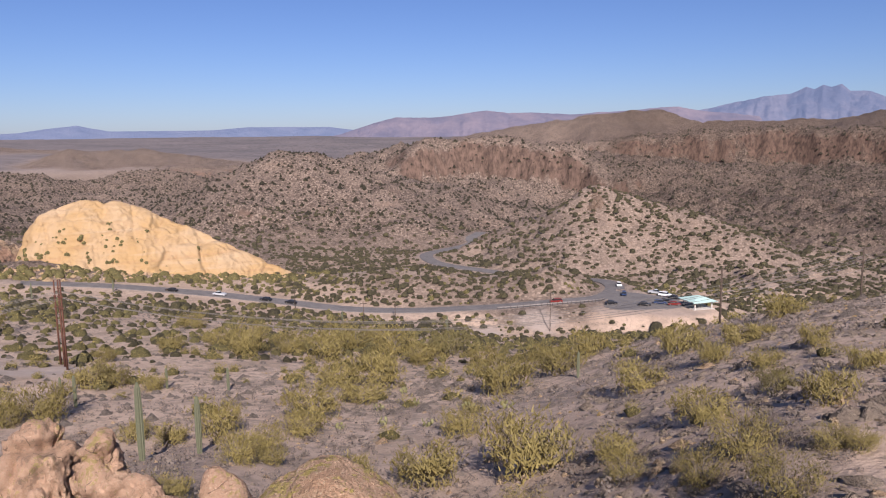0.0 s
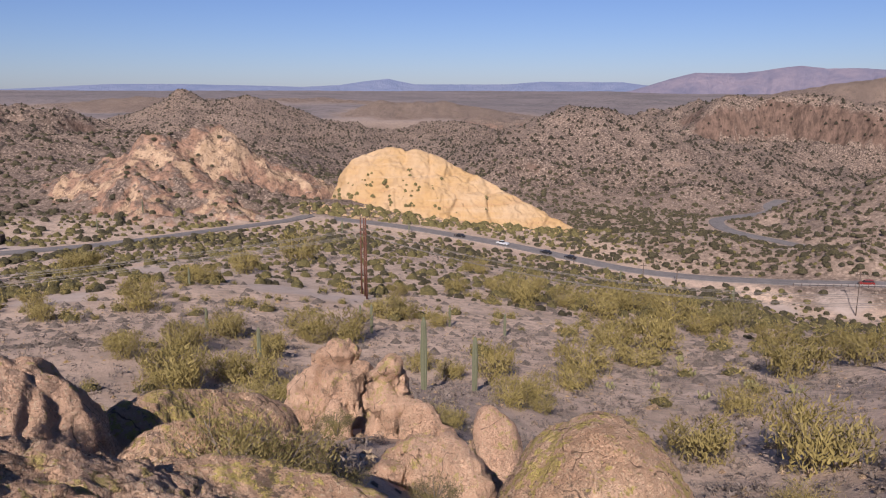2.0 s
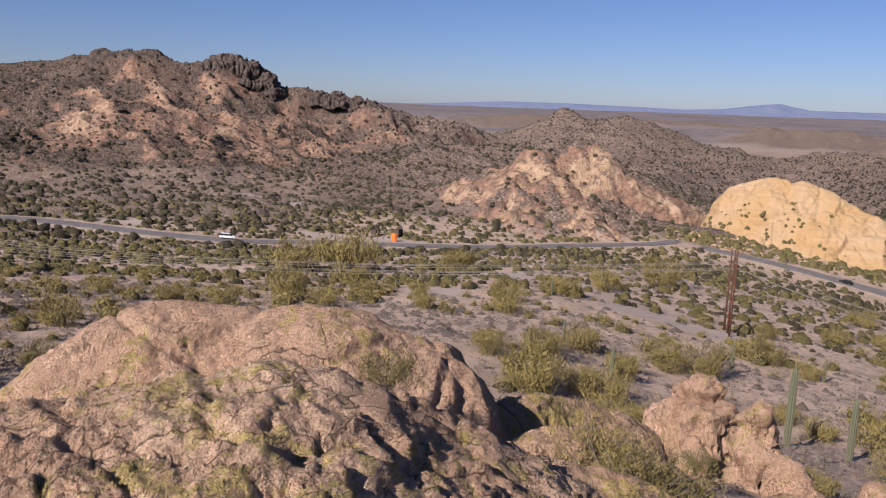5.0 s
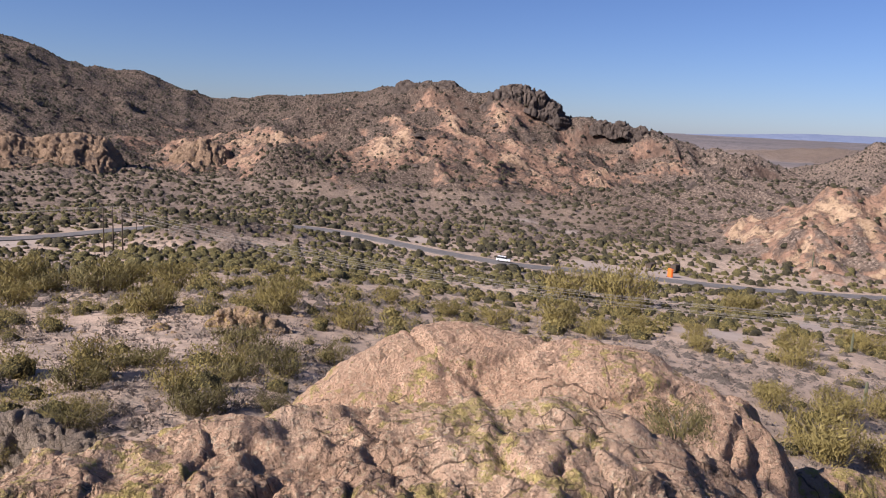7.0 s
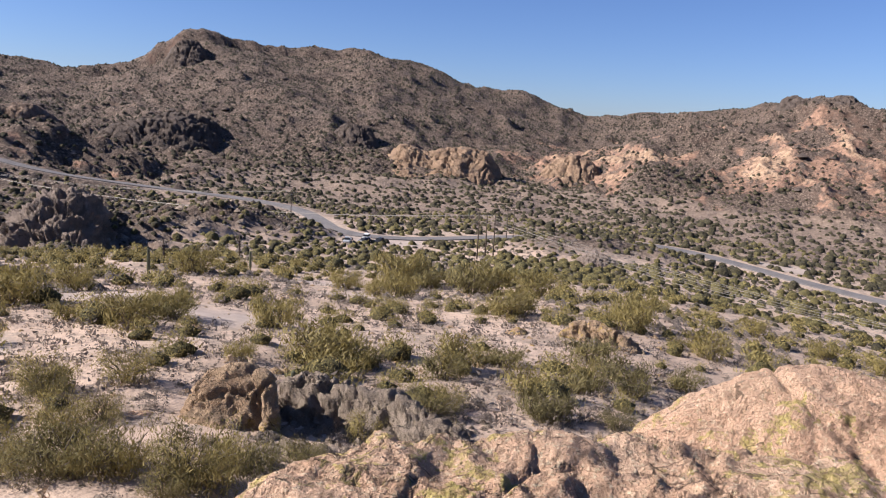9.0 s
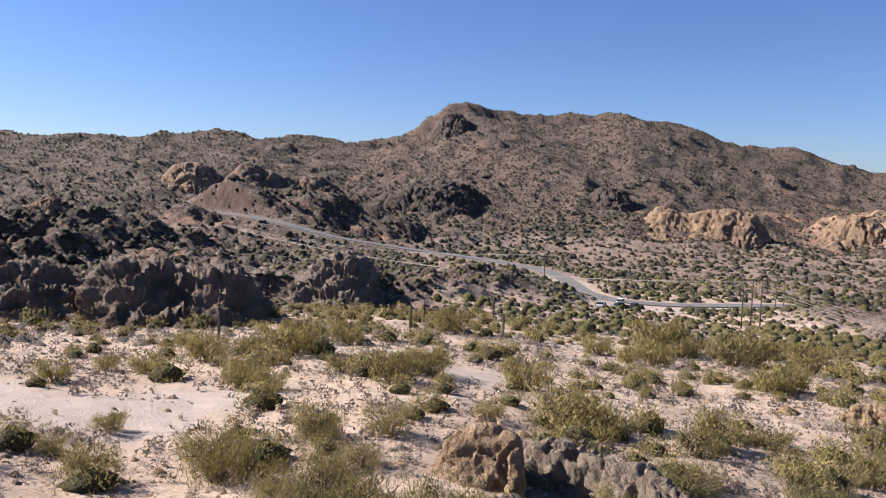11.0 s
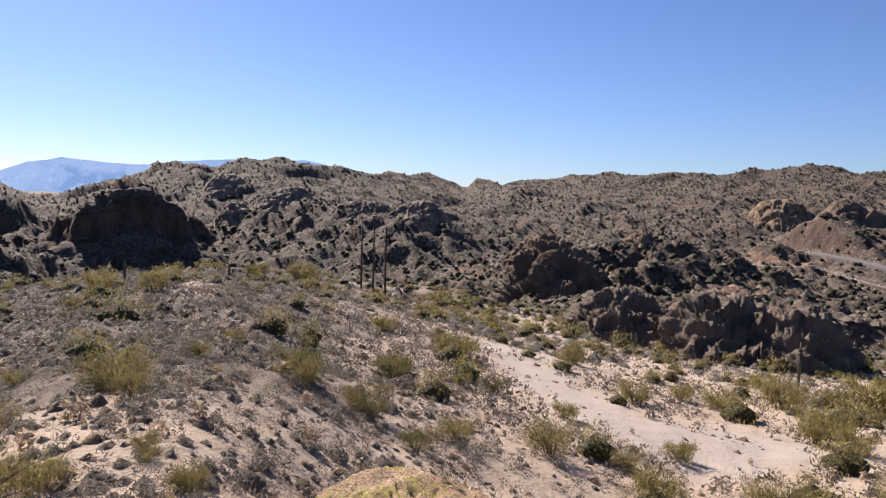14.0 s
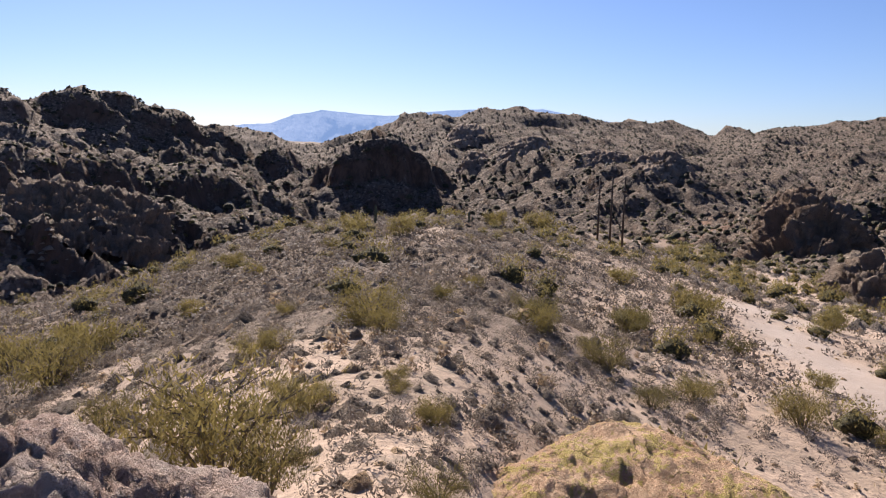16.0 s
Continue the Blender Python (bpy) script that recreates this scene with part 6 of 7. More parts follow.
shrubs_on([(164.8, -16.3, 1.90), (158.3, -17.8, 1.69), (161.3, -18.6, -1.48), (163.5, -13.3, 1.27), (156.1, -14.2, -1.14), (159.6, -11.8, 1.27), (150.4, -15.8, 1.05), (151.2, -18.4, 1.90), (145.6, -19.1, 1.27), (143.4, -21.0, 2.11), (142.2, -17.9, 1.27), (135.3, -20.9, 2.32), (131.0, -15.9, 1.27), (133.4, -15.6, 1.48), (129.5, -13.2, 1.69), (139.8, -14.1, 1.27), (145.7, -14.3, 1.18), (142.5, -13.8, 0.93), (127.6, -19.2, 2.11), (122.1, -15.3, 2.11), (119.7, -14.6, 1.69), (122.3, -19.0, 2.11), (125.9, -14.6, 1.27), (170.2, -13.2, -1.69), (150.2, -11.9, 0.93), (158.3, -13.9, 0.76), (136.6, -13.1, 1.27), (132.3, -13.2, 1.05), (125.6, -12.6, 1.27), (117.8, -11.7, 1.48)])  # beside the clearing
shrubs_on([(182.6, -13.7, 2.53), (186.9, -19.9, 1.69), (177.4, -20.9, 1.48), (180.5, -18.0, 1.05), (170.6, -13.8, 1.48), (163.4, -13.0, -1.27), (186.3, -8.2, 0.63), (175.3, -11.0, 0.84), (177.4, -11.8, 0.93), (164.5, -10.0, 1.05), (174.1, -6.0, 0.84), (188.9, -19.2, 1.48), (166.5, -14.8, -0.84), (189.9, -15.6, 1.27)])  # south slope
shrubs_on([(184.2, -13.8, 1.27), (181.6, -14.5, 1.48), (191.5, -16.0, 1.69), (201.8, -20.5, 1.90), (205.5, -17.0, 2.95), (187.8, -20.1, 1.27), (180.2, -18.8, 0.93), (177.1, -21.2, 1.48), (169.9, -13.9, 1.48), (158.9, -11.8, 1.48), (163.3, -13.6, -1.27), (207.8, -15.6, 1.69), (203.3, -15.3, 2.11), (193.3, -9.5, 0.84), (191.7, -10.0, 0.76), (184.6, -6.9, 0.93), (181.0, -7.0, 1.05), (170.7, -6.4, 1.05), (196.1, -12.9, 0.93), (189.2, -12.9, 0.76), (198.7, -9.0, 0.63)])  # south-east slope
# shrubs round the rocks
for yaw, d, up, size, kind in [(54.6, 7.0, -2.75, 0.36, CREO), (33.5, 8.2, -4.5, 0.75, PALO), (37.5, 8.0, -4.3, 0.65, PALO), (40.0, 8.0, -4.3, 0.36, CREO), (29.5, 9.0, -5.0, 0.36, CREO),
                               (36.3, 14.5, -6.9, 0.5, CREO), (38.4, 19, -8.2, 0.75, PALO), (31.6, 17, -7.9, 0.42, CREO), (24.4, 30, -14.2, 1.0, PALO), (26.0, 27, -12.6, 0.9, PALO), (193.5, 9.0, -4.0, 1.2, PALO), (189.5, 9.2, -4.3, 0.6, CREO),
                               (125.9, 22.2, -10.3, 1.55, CREO), (122.5, 21.5, -10.2, 1.2, PALO), (129.5, 24, -10.6, 1.3, PALO), (116.8, 20.3, -10.3, 1.45, PALO), (113.8, 22.0, -10.8, 1.2, CREO), (119.5, 19.6, -9.9, 0.7, CREO), (126.5, 27, -10.8, 1.1, PALO), (131.5, 28, -11, 1.2, CREO), (109.5, 23.5, -11.1, 0.9, CREO), (91, 33, -13, 1.5, CREO), (88.1, 41, -14.3, 1.6, CREO), (92.5, 38, -13.8, 1.5, PALO), (85.7, 46, -15.3, 1.6, CREO), (176, 8.8, -4.4, 0.42, CREO), (166, 8.2, -4.3, 0.3, CREO), (22.0, 9.4, -5.4, 0.36, CREO)]:
    x, y, _ = polar(yaw, d)
    if d < 30:
        kind = FINE_PALO if kind is PALO else FINE_CREO
    plant(kind, x, y, E + up, size, 40 * size)

mid_c = np.column_stack([sx[rest], sy[rest], sz[rest]])
r = np.clip(rng.lognormal(0.36, 0.32, len(rest)), 0.6, 2.5)
tall = r * rng.uniform(0.62, 0.95, len(rest))
nearer = np.hypot(mid_c[:, 0], mid_c[:, 1]) < 75
v, f = tufts(mid_c[nearer], r[nearer], tall[nearer], 420, 0.085, slim=0.2, upright=0.4)
v2, f2 = tufts(mid_c[~nearer], r[~nearer], tall[~nearer], 150, 0.13, slim=0.26, upright=0.4)
v, f = np.vstack([v, v2]), np.vstack([f, f2 + len(v)])
stuff("green_scrub", "yellow-green desert shrubs across the valley floor", "scrub", v, f, PALO_VERDE)
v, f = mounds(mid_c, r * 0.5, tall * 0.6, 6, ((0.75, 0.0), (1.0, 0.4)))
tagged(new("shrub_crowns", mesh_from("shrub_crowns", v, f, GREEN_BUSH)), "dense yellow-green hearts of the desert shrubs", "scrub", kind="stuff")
x, y, d, yaw, z = shrub_places(26000, 128, 345, 2, 30, 0.4, 2.9)
r = np.clip(rng.lognormal(0.15, 0.3, len(x)), 0.6, 2.2) * (1 - 0.35 * sample(x, y, "hill"))
low_c, low_r = np.column_stack([x, y, z]), r
fx, fy, fd, fyaw = scattered(330, 336, 356, 13, 36)
fit_in = sample(fx, fy, "close") > 2.5
low_c = np.vstack([low_c, np.column_stack([fx, fy, sample(fx, fy)])[fit_in]])
low_r = np.r_[low_r, np.clip(rng.lognormal(0.4, 0.4, fit_in.sum()), 0.6, 2.6)]
# bushes in the clefts of the dome
skin = np.array([v.co for v in dome.data.vertices]).reshape(260, 120, 3)
bearing = np.degrees(np.arctan2(-skin[:, 55, 0], skin[:, 55, 1]))
for yaw, count, top in ((33.2, 16, 40), (32.2, 14, 32), (31.0, 12, 28), (29.6, 7, 22), (28.1, 14, 40), (27.6, 6, 20), (25.9, 9, 30), (24.6, 4, 14), (22.3, 9, 32), (20.0, 4, 16), (17.8, 4, 14)):
    col = int(np.argmin(np.abs(bearing - yaw)))
    for n in range(count):
        at = skin[min(259, max(0, col + int(rng.integers(-4, 5)))), int(rng.integers(8, top + 8))]
        low_c, low_r = np.vstack([low_c, at - np.array([0, 0, 0.5])]), np.r_[low_r, rng.uniform(0.6, 1.5)]
tall = low_r * rng.uniform(0.8, 1.15, len(low_r))
v, f = tufts(low_c, low_r, tall, 10, 0.34, slim=0.32, upright=0.3)
stuff("valley_scrub", "olive shrubs dotted over the valley and low hills", "scrub", v, f, PALO_VERDE)
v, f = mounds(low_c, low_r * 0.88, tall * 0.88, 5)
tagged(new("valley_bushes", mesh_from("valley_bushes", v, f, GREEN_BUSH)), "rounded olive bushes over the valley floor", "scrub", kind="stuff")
x, y, d, yaw, z = shrub_places(34000, 230, 560, 1.8, 45, 0.6, 3.4)
r = np.clip(rng.lognormal(0.12, 0.33, len(x)), 0.6, 2.4)
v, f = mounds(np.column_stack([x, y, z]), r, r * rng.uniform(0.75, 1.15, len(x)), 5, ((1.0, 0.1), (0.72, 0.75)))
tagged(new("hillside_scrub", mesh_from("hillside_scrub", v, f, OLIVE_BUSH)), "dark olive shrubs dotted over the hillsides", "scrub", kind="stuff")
ex, ey, ed, eyaw = scattered(4200, 292, 475, -30, 16, 1.6)
ok = sample(ex, ey, "close") > 3
low_x = np.column_stack([ex, ey, sample(ex, ey)])[ok]
r = np.clip(rng.lognormal(-0.05, 0.35, len(low_x)), 0.5, 2.0)
v, f = mounds(low_x, r, r * rng.uniform(0.75, 1.15, len(r)), 5, ((1.0, 0.1), (0.72, 0.75)))
tagged(new("car_park_scrub", mesh_from("car_park_scrub", v, f, OLIVE_BUSH)), "dark olive bushes on the hills round the car park", "scrub", kind="stuff")
x, y, d, yaw, z = shrub_places(130000, 520, 1180, 1.7, 70, 0.75, 4.0)
r = np.clip(rng.lognormal(0.26, 0.3, len(x)), 0.8, 2.6)
v, f = mounds(np.column_stack([x, y, z]), r, r * rng.uniform(0.8, 1.2, len(x)), 5, ((1.0, 0.0),))
tagged(new("distant_scrub", mesh_from("distant_scrub", v, f, FAR_BUSH)), "dark shrubs dotted over distant hills", "scrub", kind="stuff")
x, y, d, yaw, z = shrub_places(19000, 30, 100, 1.6, 6, 0.6)
r = np.clip(rng.lognormal(-0.85, 0.35, len(x)), 0.22, 0.85)
v, f = tufts(np.column_stack([x, y, z]), r, r * rng.uniform(0.6, 1.0, len(x)), 15, 0.3, slim=0.34)
x, y, d, yaw, z = shrub_places(3300, 7, 36, 1.7, 6, 0.5)
r = np.clip(rng.lognormal(-1.1, 0.35, len(x)), 0.14, 0.6)
v2, f2 = tufts(np.column_stack([x, y, z]), r, r * rng.uniform(0.7, 1.1, len(x)), 100, 0.17, slim=0.2)
v, f = np.vstack([v, v2]), np.vstack([f, f2 + len(v)])
stuff("bursage", "low grey-brown bursage clumps on gravel", "scrub", v, f, BURSAGE)
x, y, d, yaw, z = shrub_places(24000, 70, 260, 1.7, 18, 0.45)
r = np.clip(rng.lognormal(-0.6, 0.35, len(x)), 0.25, 1.0)
v, f = mounds(np.column_stack([x, y, z]), r, r * rng.uniform(0.5, 0.9, len(r)), 6, ((1.0, 0.0),))
tagged(new("grey_scrub", mesh_from("grey_scrub", v, f, GREY_BUSH)), "grey low scrub over stony ground", "scrub", kind="stuff")
x, y, d, yaw, z = shrub_places(10000, 120, 290, 1.7, 12, 0.5)
r = np.clip(rng.lognormal(-0.45, 0.3, len(x)), 0.3, 1.0)
v, f = mounds(np.column_stack([x, y, z]), r, r * rng.uniform(0.8, 1.2, len(x)), 6)
tagged(new("small_dark_scrub", mesh_from("small_dark_scrub", v, f, OLIVE_BUSH)), "small dark olive bushes over stony ground", "scrub", kind="stuff")
x, y, d, yaw = scattered(8500, 9.5, 125, 155, 214, 1.6)
keep = (sample(x, y, "bare") < 0.3) & (d > 10 + 6 * (yaw < 170))
x, y, z = x[keep], y[keep], sample(x[keep], y[keep])
r = np.clip(rng.lognormal(-0.95, 0.35, len(x)), 0.2, 0.8)
c = np.column_stack([x, y, z])
close_by = np.hypot(x, y) < 34
v, f = tufts(c[~close_by], r[~close_by], r[~close_by] * rng.uniform(0.7, 1.1, (~close_by).sum()), 24, 0.26, slim=0.34)
stuff("brown_brush", "small brown-grey bushes on the stony slope", "scrub", v, f, DARK_BRUSH)
v, f = tufts(c[close_by], r[close_by] * 0.8, r[close_by] * 0.85, 130, 0.14, slim=0.2)
stuff("dark_brush", "dense dark grey-brown brush on the shaded slope", "scrub", v, f, DARK_BRUSH)
x, y, d, yaw, z = shrub_places(700, 8, 40, 1.3, 9, 0.4)
r = np.clip(rng.lognormal(-1.5, 0.3, len(x)), 0.1, 0.4)
v, f = tufts(np.column_stack([x, y, z]), r, 1.6 * r, 40, 0.5)
stuff("dry_grass", "straw-coloured dry grass tufts", "grass", v, f, DRY_GRASS)


def stones(name, label, count, near, far, even, small, big, material, rough_only=False, at=None, span=(-32.0, 213.0)):
    x, y, d, yaw = scattered(count, near, far, *span, even=even)
    keep = (sample(x, y, "close") > 1) & (rng.random(count) < (1 - 0.8 * sample(x, y, "bare")))
    if rough_only:
        keep &= rng.random(count) < sample(x, y, "hill")
    x, y = (x[keep], y[keep]) if at is None else at
    n = len(x)
    r = np.clip(rng.lognormal(math.log(small), 0.5, n), small * 0.5, big)
    base = np.array([(1, 0, 0), (0.5, 0.87, 0.1), (-0.5, 0.87, 0), (-1, 0, 0.1), (-0.5, -0.87, 0), (0.5, -0.87, 0.1), (0.3, 0.15, 0.75), (-0.35, -0.1, 0.65)])
    tri = np.array([(0, 1, 6), (1, 2, 6), (2, 7, 6), (2, 3, 7), (3, 4, 7), (4, 5, 7), (5, 6, 7), (5, 0, 6)])
    a = rng.uniform(0, 6.28, n)
    p = base[None] * rng.uniform(0.65, 1.3, (n, 8, 3))
    p = np.stack([p[..., 0] * np.cos(a)[:, None] - p[..., 1] * np.sin(a)[:, None], p[..., 0] * np.sin(a)[:, None] + p[..., 1] * np.cos(a)[:, None], p[..., 2] - 0.1], -1) * r[:, None, None]
    p = p + np.column_stack([x, y, sample(x, y)])[:, None]
    return stuff(name, label, "stones", p.reshape(-1, 3), (tri[None] + 8 * np.arange(n)[:, None, None]).reshape(-1, 3), material)


stones("gravel", "scattered grey-brown stones on the slope", 8000, 6.5, 75, 1.2, 0.09, 0.5, GREY_ROCK)
stones("rib_rubble", "loose grey stones along the rock rib", 900, 21, 31, 1, 0.16, 0.6, GREY_ROCK, span=(95, 113))
stones("talus", "broken dark boulders on rocky slopes", 9000, 60, 420, 1.5, 0.5, 2.4, GREY_ROCK, True)
stones("lava_boulders", "dark lava boulders on distant slopes", 3600, 260, 900, 1.4, 1.4, 4.2, DARK_ROCK, True, span=(52.0, 208.0))
stones("slope_blocks", "grey-brown blocks on the rocky slopes", 4200, 110, 330, 1.6, 0.65, 2.0, GREY_ROCK, True, span=(108.0, 210.0))
stones("dark_rubble", "dark broken rubble on the shaded slope", 7000, 11, 120, 1.3, 0.22, 1.0, DARK_ROCK, True)
stones("brow_rubble", "grey broken stones on the north-east brow", 1500, 18, 90, 1.3, 0.18, 0.7, GREY_ROCK, span=(-32.0, -7.0))
stones("slope_rubble", "grey-brown rubble over the southern slope", 5200, 11, 125, 1.3, 0.16, 0.75, GREY_ROCK, span=(157.0, 214.0))
stones("pale_stones", "scattered tan stones on the slope", 5000, 8, 110, 1.3, 0.13, 0.7, TAN_ROCK)


def rubble_at_dome():
    """Fallen pale blocks along the foot of the sandstone dome."""
    yaw, d = rng.uniform(14, 36, 420), rng.uniform(340, 357, 420)
    x, y = -d * np.sin(np.radians(yaw)), d * np.cos(np.radians(yaw))
    keep = sample(x, y, "close") > 2.0
    return x[keep], y[keep]


bx, by = rubble_at_dome()
stones("dome_rubble", "pale fallen blocks at the foot of the dome", 0, 0, 1, 1, 0.7, 2.2, SANDSTONE, at=(bx, by))


# ---- saguaros ----
def saguaro(yaw, d, tall, arms=()):
    x, y, z = on_ground(yaw, d, 0.15)
    root = new("saguaro")
    root.matrix_basis = pose(x, y, z, 0, 0, rng.uniform(0, 360))
    radius = 0.028 * tall + 0.08

    def ribbed(points, r):
        bm = bmesh.new()
        rings = []
        sides = 20
        for n, p in enumerate(points):
            t = n / (len(points) - 1)
            w = r * (0.85 + 0.25 * math.sin(math.pi * min(1, t * 1.1))) * (1 if t < 0.9 else max(0.25, math.sqrt(max(0, 1 - ((t - 0.9) / 0.1) ** 2))))
            rings.append([bm.verts.new((p[0] + w * (1 if k % 2 else 0.82) * math.cos(2 * math.pi * k / sides), p[1] + w * (1 if k % 2 else 0.82) * math.sin(2 * math.pi * k / sides), p[2])) for k in range(sides)])
        for a, b in zip(rings[:-1], rings[1:]):
            for k in range(sides):
                bm.faces.new((a[k], a[(k + 1) % sides], b[(k + 1) % sides], b[k]))
        bm.faces.new(rings[-1])
        return bm

    part("stem", ribbed([(0, 0, tall * k / 14) for k in range(15)], radius), CACTUS, root)
    for side, low, high in arms:
        out = 0.42 * side
        pts = [(out * min(1, k / 4), 0, low + (0.1 * k if k < 4 else 0.4 + (high - low - 0.4) * (k - 4) / 8)) for k in range(13)]
        part("arm", ribbed(pts, radius * 0.72), CACTUS, root)
    tagged(root, "tall ribbed green saguaro cactus among shrubs", "cactus", "saguaros")


for row in [(26.3, 54, 5.8), (22.3, 54, 4.4), (30.6, 85, 3.6), (31.5, 92, 2.6), (-6.3, 80, 3.0), (42.8, 79, 2.7), (39.0, 64, 3.3), (24.6, 95, 2.8), (20.3, 90, 3.0), (110.5, 33, 1.0), (58.5, 140, 3.2), (44, 120, 3.0), (100, 120, 2.6), (114, 108, 3.0), (121, 95, 3.4), (135, 78, 2.6), (146, 92, 2.4)]:
    saguaro(*row)
for yaw, d, tall in [(4, 230, 5), (12, 260, 4.5), (-18, 300, 5), (50, 300, 5), (47, 330, 6), (70, 330, 5), (84, 330, 5), (98, 320, 5), (176, 90, 2.4), (183, 85, 2.2), (28, 318, 5), (33, 300, 6)]:
    saguaro(yaw, d, tall, ((1, tall * 0.4, tall * 0.75),))


def prickly_pear(yaw, d, size):
    """A low clump of flat pads, each growing out of another."""
    x, y, z = on_ground(yaw, d, 0.03)
    root = new("prickly_pear")
    root.matrix_basis = pose(x, y, z, 0, 0, rng.uniform(0, 360)) @ Matrix.Diagonal((size, size, size, 1))
    for k in range(11):
        tier = 0 if k < 5 else 1
        a = k * 2.4 + rng.uniform(-0.3, 0.3)
        bm = bmesh.new()
        bmesh.ops.create_uvsphere(bm, u_segments=8, v_segments=6, radius=1.0)
        reach = 0.16 + 0.2 * tier + rng.uniform(0, 0.12)
        m = pose(reach * math.cos(a), reach * math.sin(a), 0.16 + 0.26 * tier, rng.uniform(-28, 28), rng.uniform(-20, 20), rng.uniform(0, 180)) @ Matrix.Diagonal((0.13, 0.03, 0.19, 1))
        bmesh.ops.transform(bm, matrix=m, verts=bm.verts)
        part("pad", bm, PAD, root, smooth=True)
    tagged(root, "yellow-green prickly pear cactus clump on gravel", "cactus", "prickly pears")


for row in [(9.0, 76, 1.2), (6.2, 78, 1.3), (8.6, 66, 1.1), (5.2, 62, 1.1), (11.9, 64, 1.0), (14.5, 73, 1.1), (2.0, 70, 1.2), (7.1, 88, 1.2), (-1.0, 66, 1.1)]:
    prickly_pear(*row)


# ---- power lines ----
def wooden_pole(yaw, d, tall, material=None, radius=0.16, arm=1.6, lean=0.0):
    x, y, z = on_ground(yaw, d, 0.5)
    root = new("utility_pole")
    root.matrix_basis = pose(x, y, z, 0, lean, yaw)
    bm = bmesh.new()
    tube(bm, [(0, 0, 0), (0, 0, tall * 0.5), (0, 0, tall + 0.5)], [radius, radius * 0.85, radius * 0.65], 10)
    part("pole", bm, material or POLE_WOOD, root, smooth=True)
    if arm:
        bm = bmesh.new()
        box(bm, -arm, -0.09, tall - 0.5, arm, 0.09, tall - 0.25)
        bmesh.ops.bevel(bm, geom=bm.edges[:], offset=0.02, segments=1, affect="EDGES")
        part("crossarm", bm, POLE_WOOD, root)
        for w in (-0.92, -0.45, 0.45, 0.92):
            bm = bmesh.new()
            tube(bm, [(w * arm, 0, tall - 0.25), (w * arm, 0, tall - 0.1), (w * arm, 0, tall + 0.02)], [0.05, 0.08, 0.04], 8)
            part("insulator", bm, CONCRETE, root)
    else:
        for h in (0.84, 0.72):
            bm = bmesh.new()
            box(bm, -radius * 1.25, -radius * 1.25, tall * h, radius * 1.25, radius * 1.25, tall * h + 0.25)
            part("band", bm, material or POLE_WOOD, root)
    tagged(root, "rusty steel transmission pole on the slope" if material == RUST else "dark wooden utility pole beside the road", "pole", "steel poles" if material == RUST else "wooden poles")
    return Vector((x, y, z + tall + 0.3))


def wire(a, b, sag=2.5, radius=0.028):
    a, b = Vector(a), Vector(b)
    pts = [a.lerp(b, k / 22) - Vector((0, 0, sag * 4 * (k / 22) * (1 - k / 22))) for k in range(23)]
    bm = bmesh.new()
    tube(bm, pts, [radius] * 23, 4)
    me = bpy.data.meshes.new("wire")
    bm.to_mesh(me)
    bm.free()
    me.materials.append(WIRE)
    tagged(new("wire", me), "thin grey overhead power wire between poles", "wire", "overhead wires")


A = [wooden_pole(a, d, 13.0, RUST, 0.16, 0) for a, d in ((31.05, 118), (31.2, 122), (31.45, 126))]
B = [wooden_pole(a, d, 11.8, arm=0, radius=0.19) for a, d in ((97.2, 198), (96.6, 202), (96.0, 200))]
for a, b in zip(A, B):
    wire(a - Vector((0, 0, 1.6)), b, 4.5)
    wire(a - Vector((0, 0, 2.6)), b - Vector((0, 0, 1.4)), 4.5)
C = [wooden_pole(a, d, 10.0, arm=0) for a, d in ((-24.9, 120),)]
for n, a in enumerate(A):
    wire(a - Vector((0, 0, 1.4)), C[0] + Vector((0.9 * n, 0, -0.6 * n)), 7.0)
    wire(a - Vector((0, 0, 2.4)), C[0] + Vector((0.9 * n, 0, -1.2 - 0.6 * n)), 7.0)
D = [wooden_pole(a, d, 9.8, arm=0, radius=0.17) for a, d in ((164.7, 106), (165.6, 110), (166.5, 115))]
for n, a in enumerate(D):
    wire(a, Vector(polar(190 - n, 190, -34)), 5)
    wire(a - Vector((0, 0, 1.2)), Vector(polar(190 - n, 190, -35.5)), 5)
tops = [wooden_pole(a, d, h) for a, d, h in ((111.2, 236, 8.5), (134.7, 330, 9), (142.1, 400, 9))]
for a, b in zip(tops[:-1], tops[1:]):
    for off in (-1.2, 1.2):
        wire(a + Vector((off, 0, 0)), b + Vector((off, 0, 0)), 4)
for n, b in enumerate(B):
    wire(b, tops[1] + Vector((n - 1, 0, -0.5)), 6)
for a, d, h in ((-3.8, 262, 14), (-4.2, 300, 11), (-16.2, 100, 7), (35.4, 340, 11), (85.7, 262, 9), (120, 112, 3.4), (114.8, 128, 4), (135, 92, 3.6), (95.1, 260, 11), (94.6, 262, 11), (10.4, 262, 8), (15.5, 290, 8), (8, 276, 7)):
    wooden_pole(a, d, h, arm=1.2 if h > 7.5 else 0)


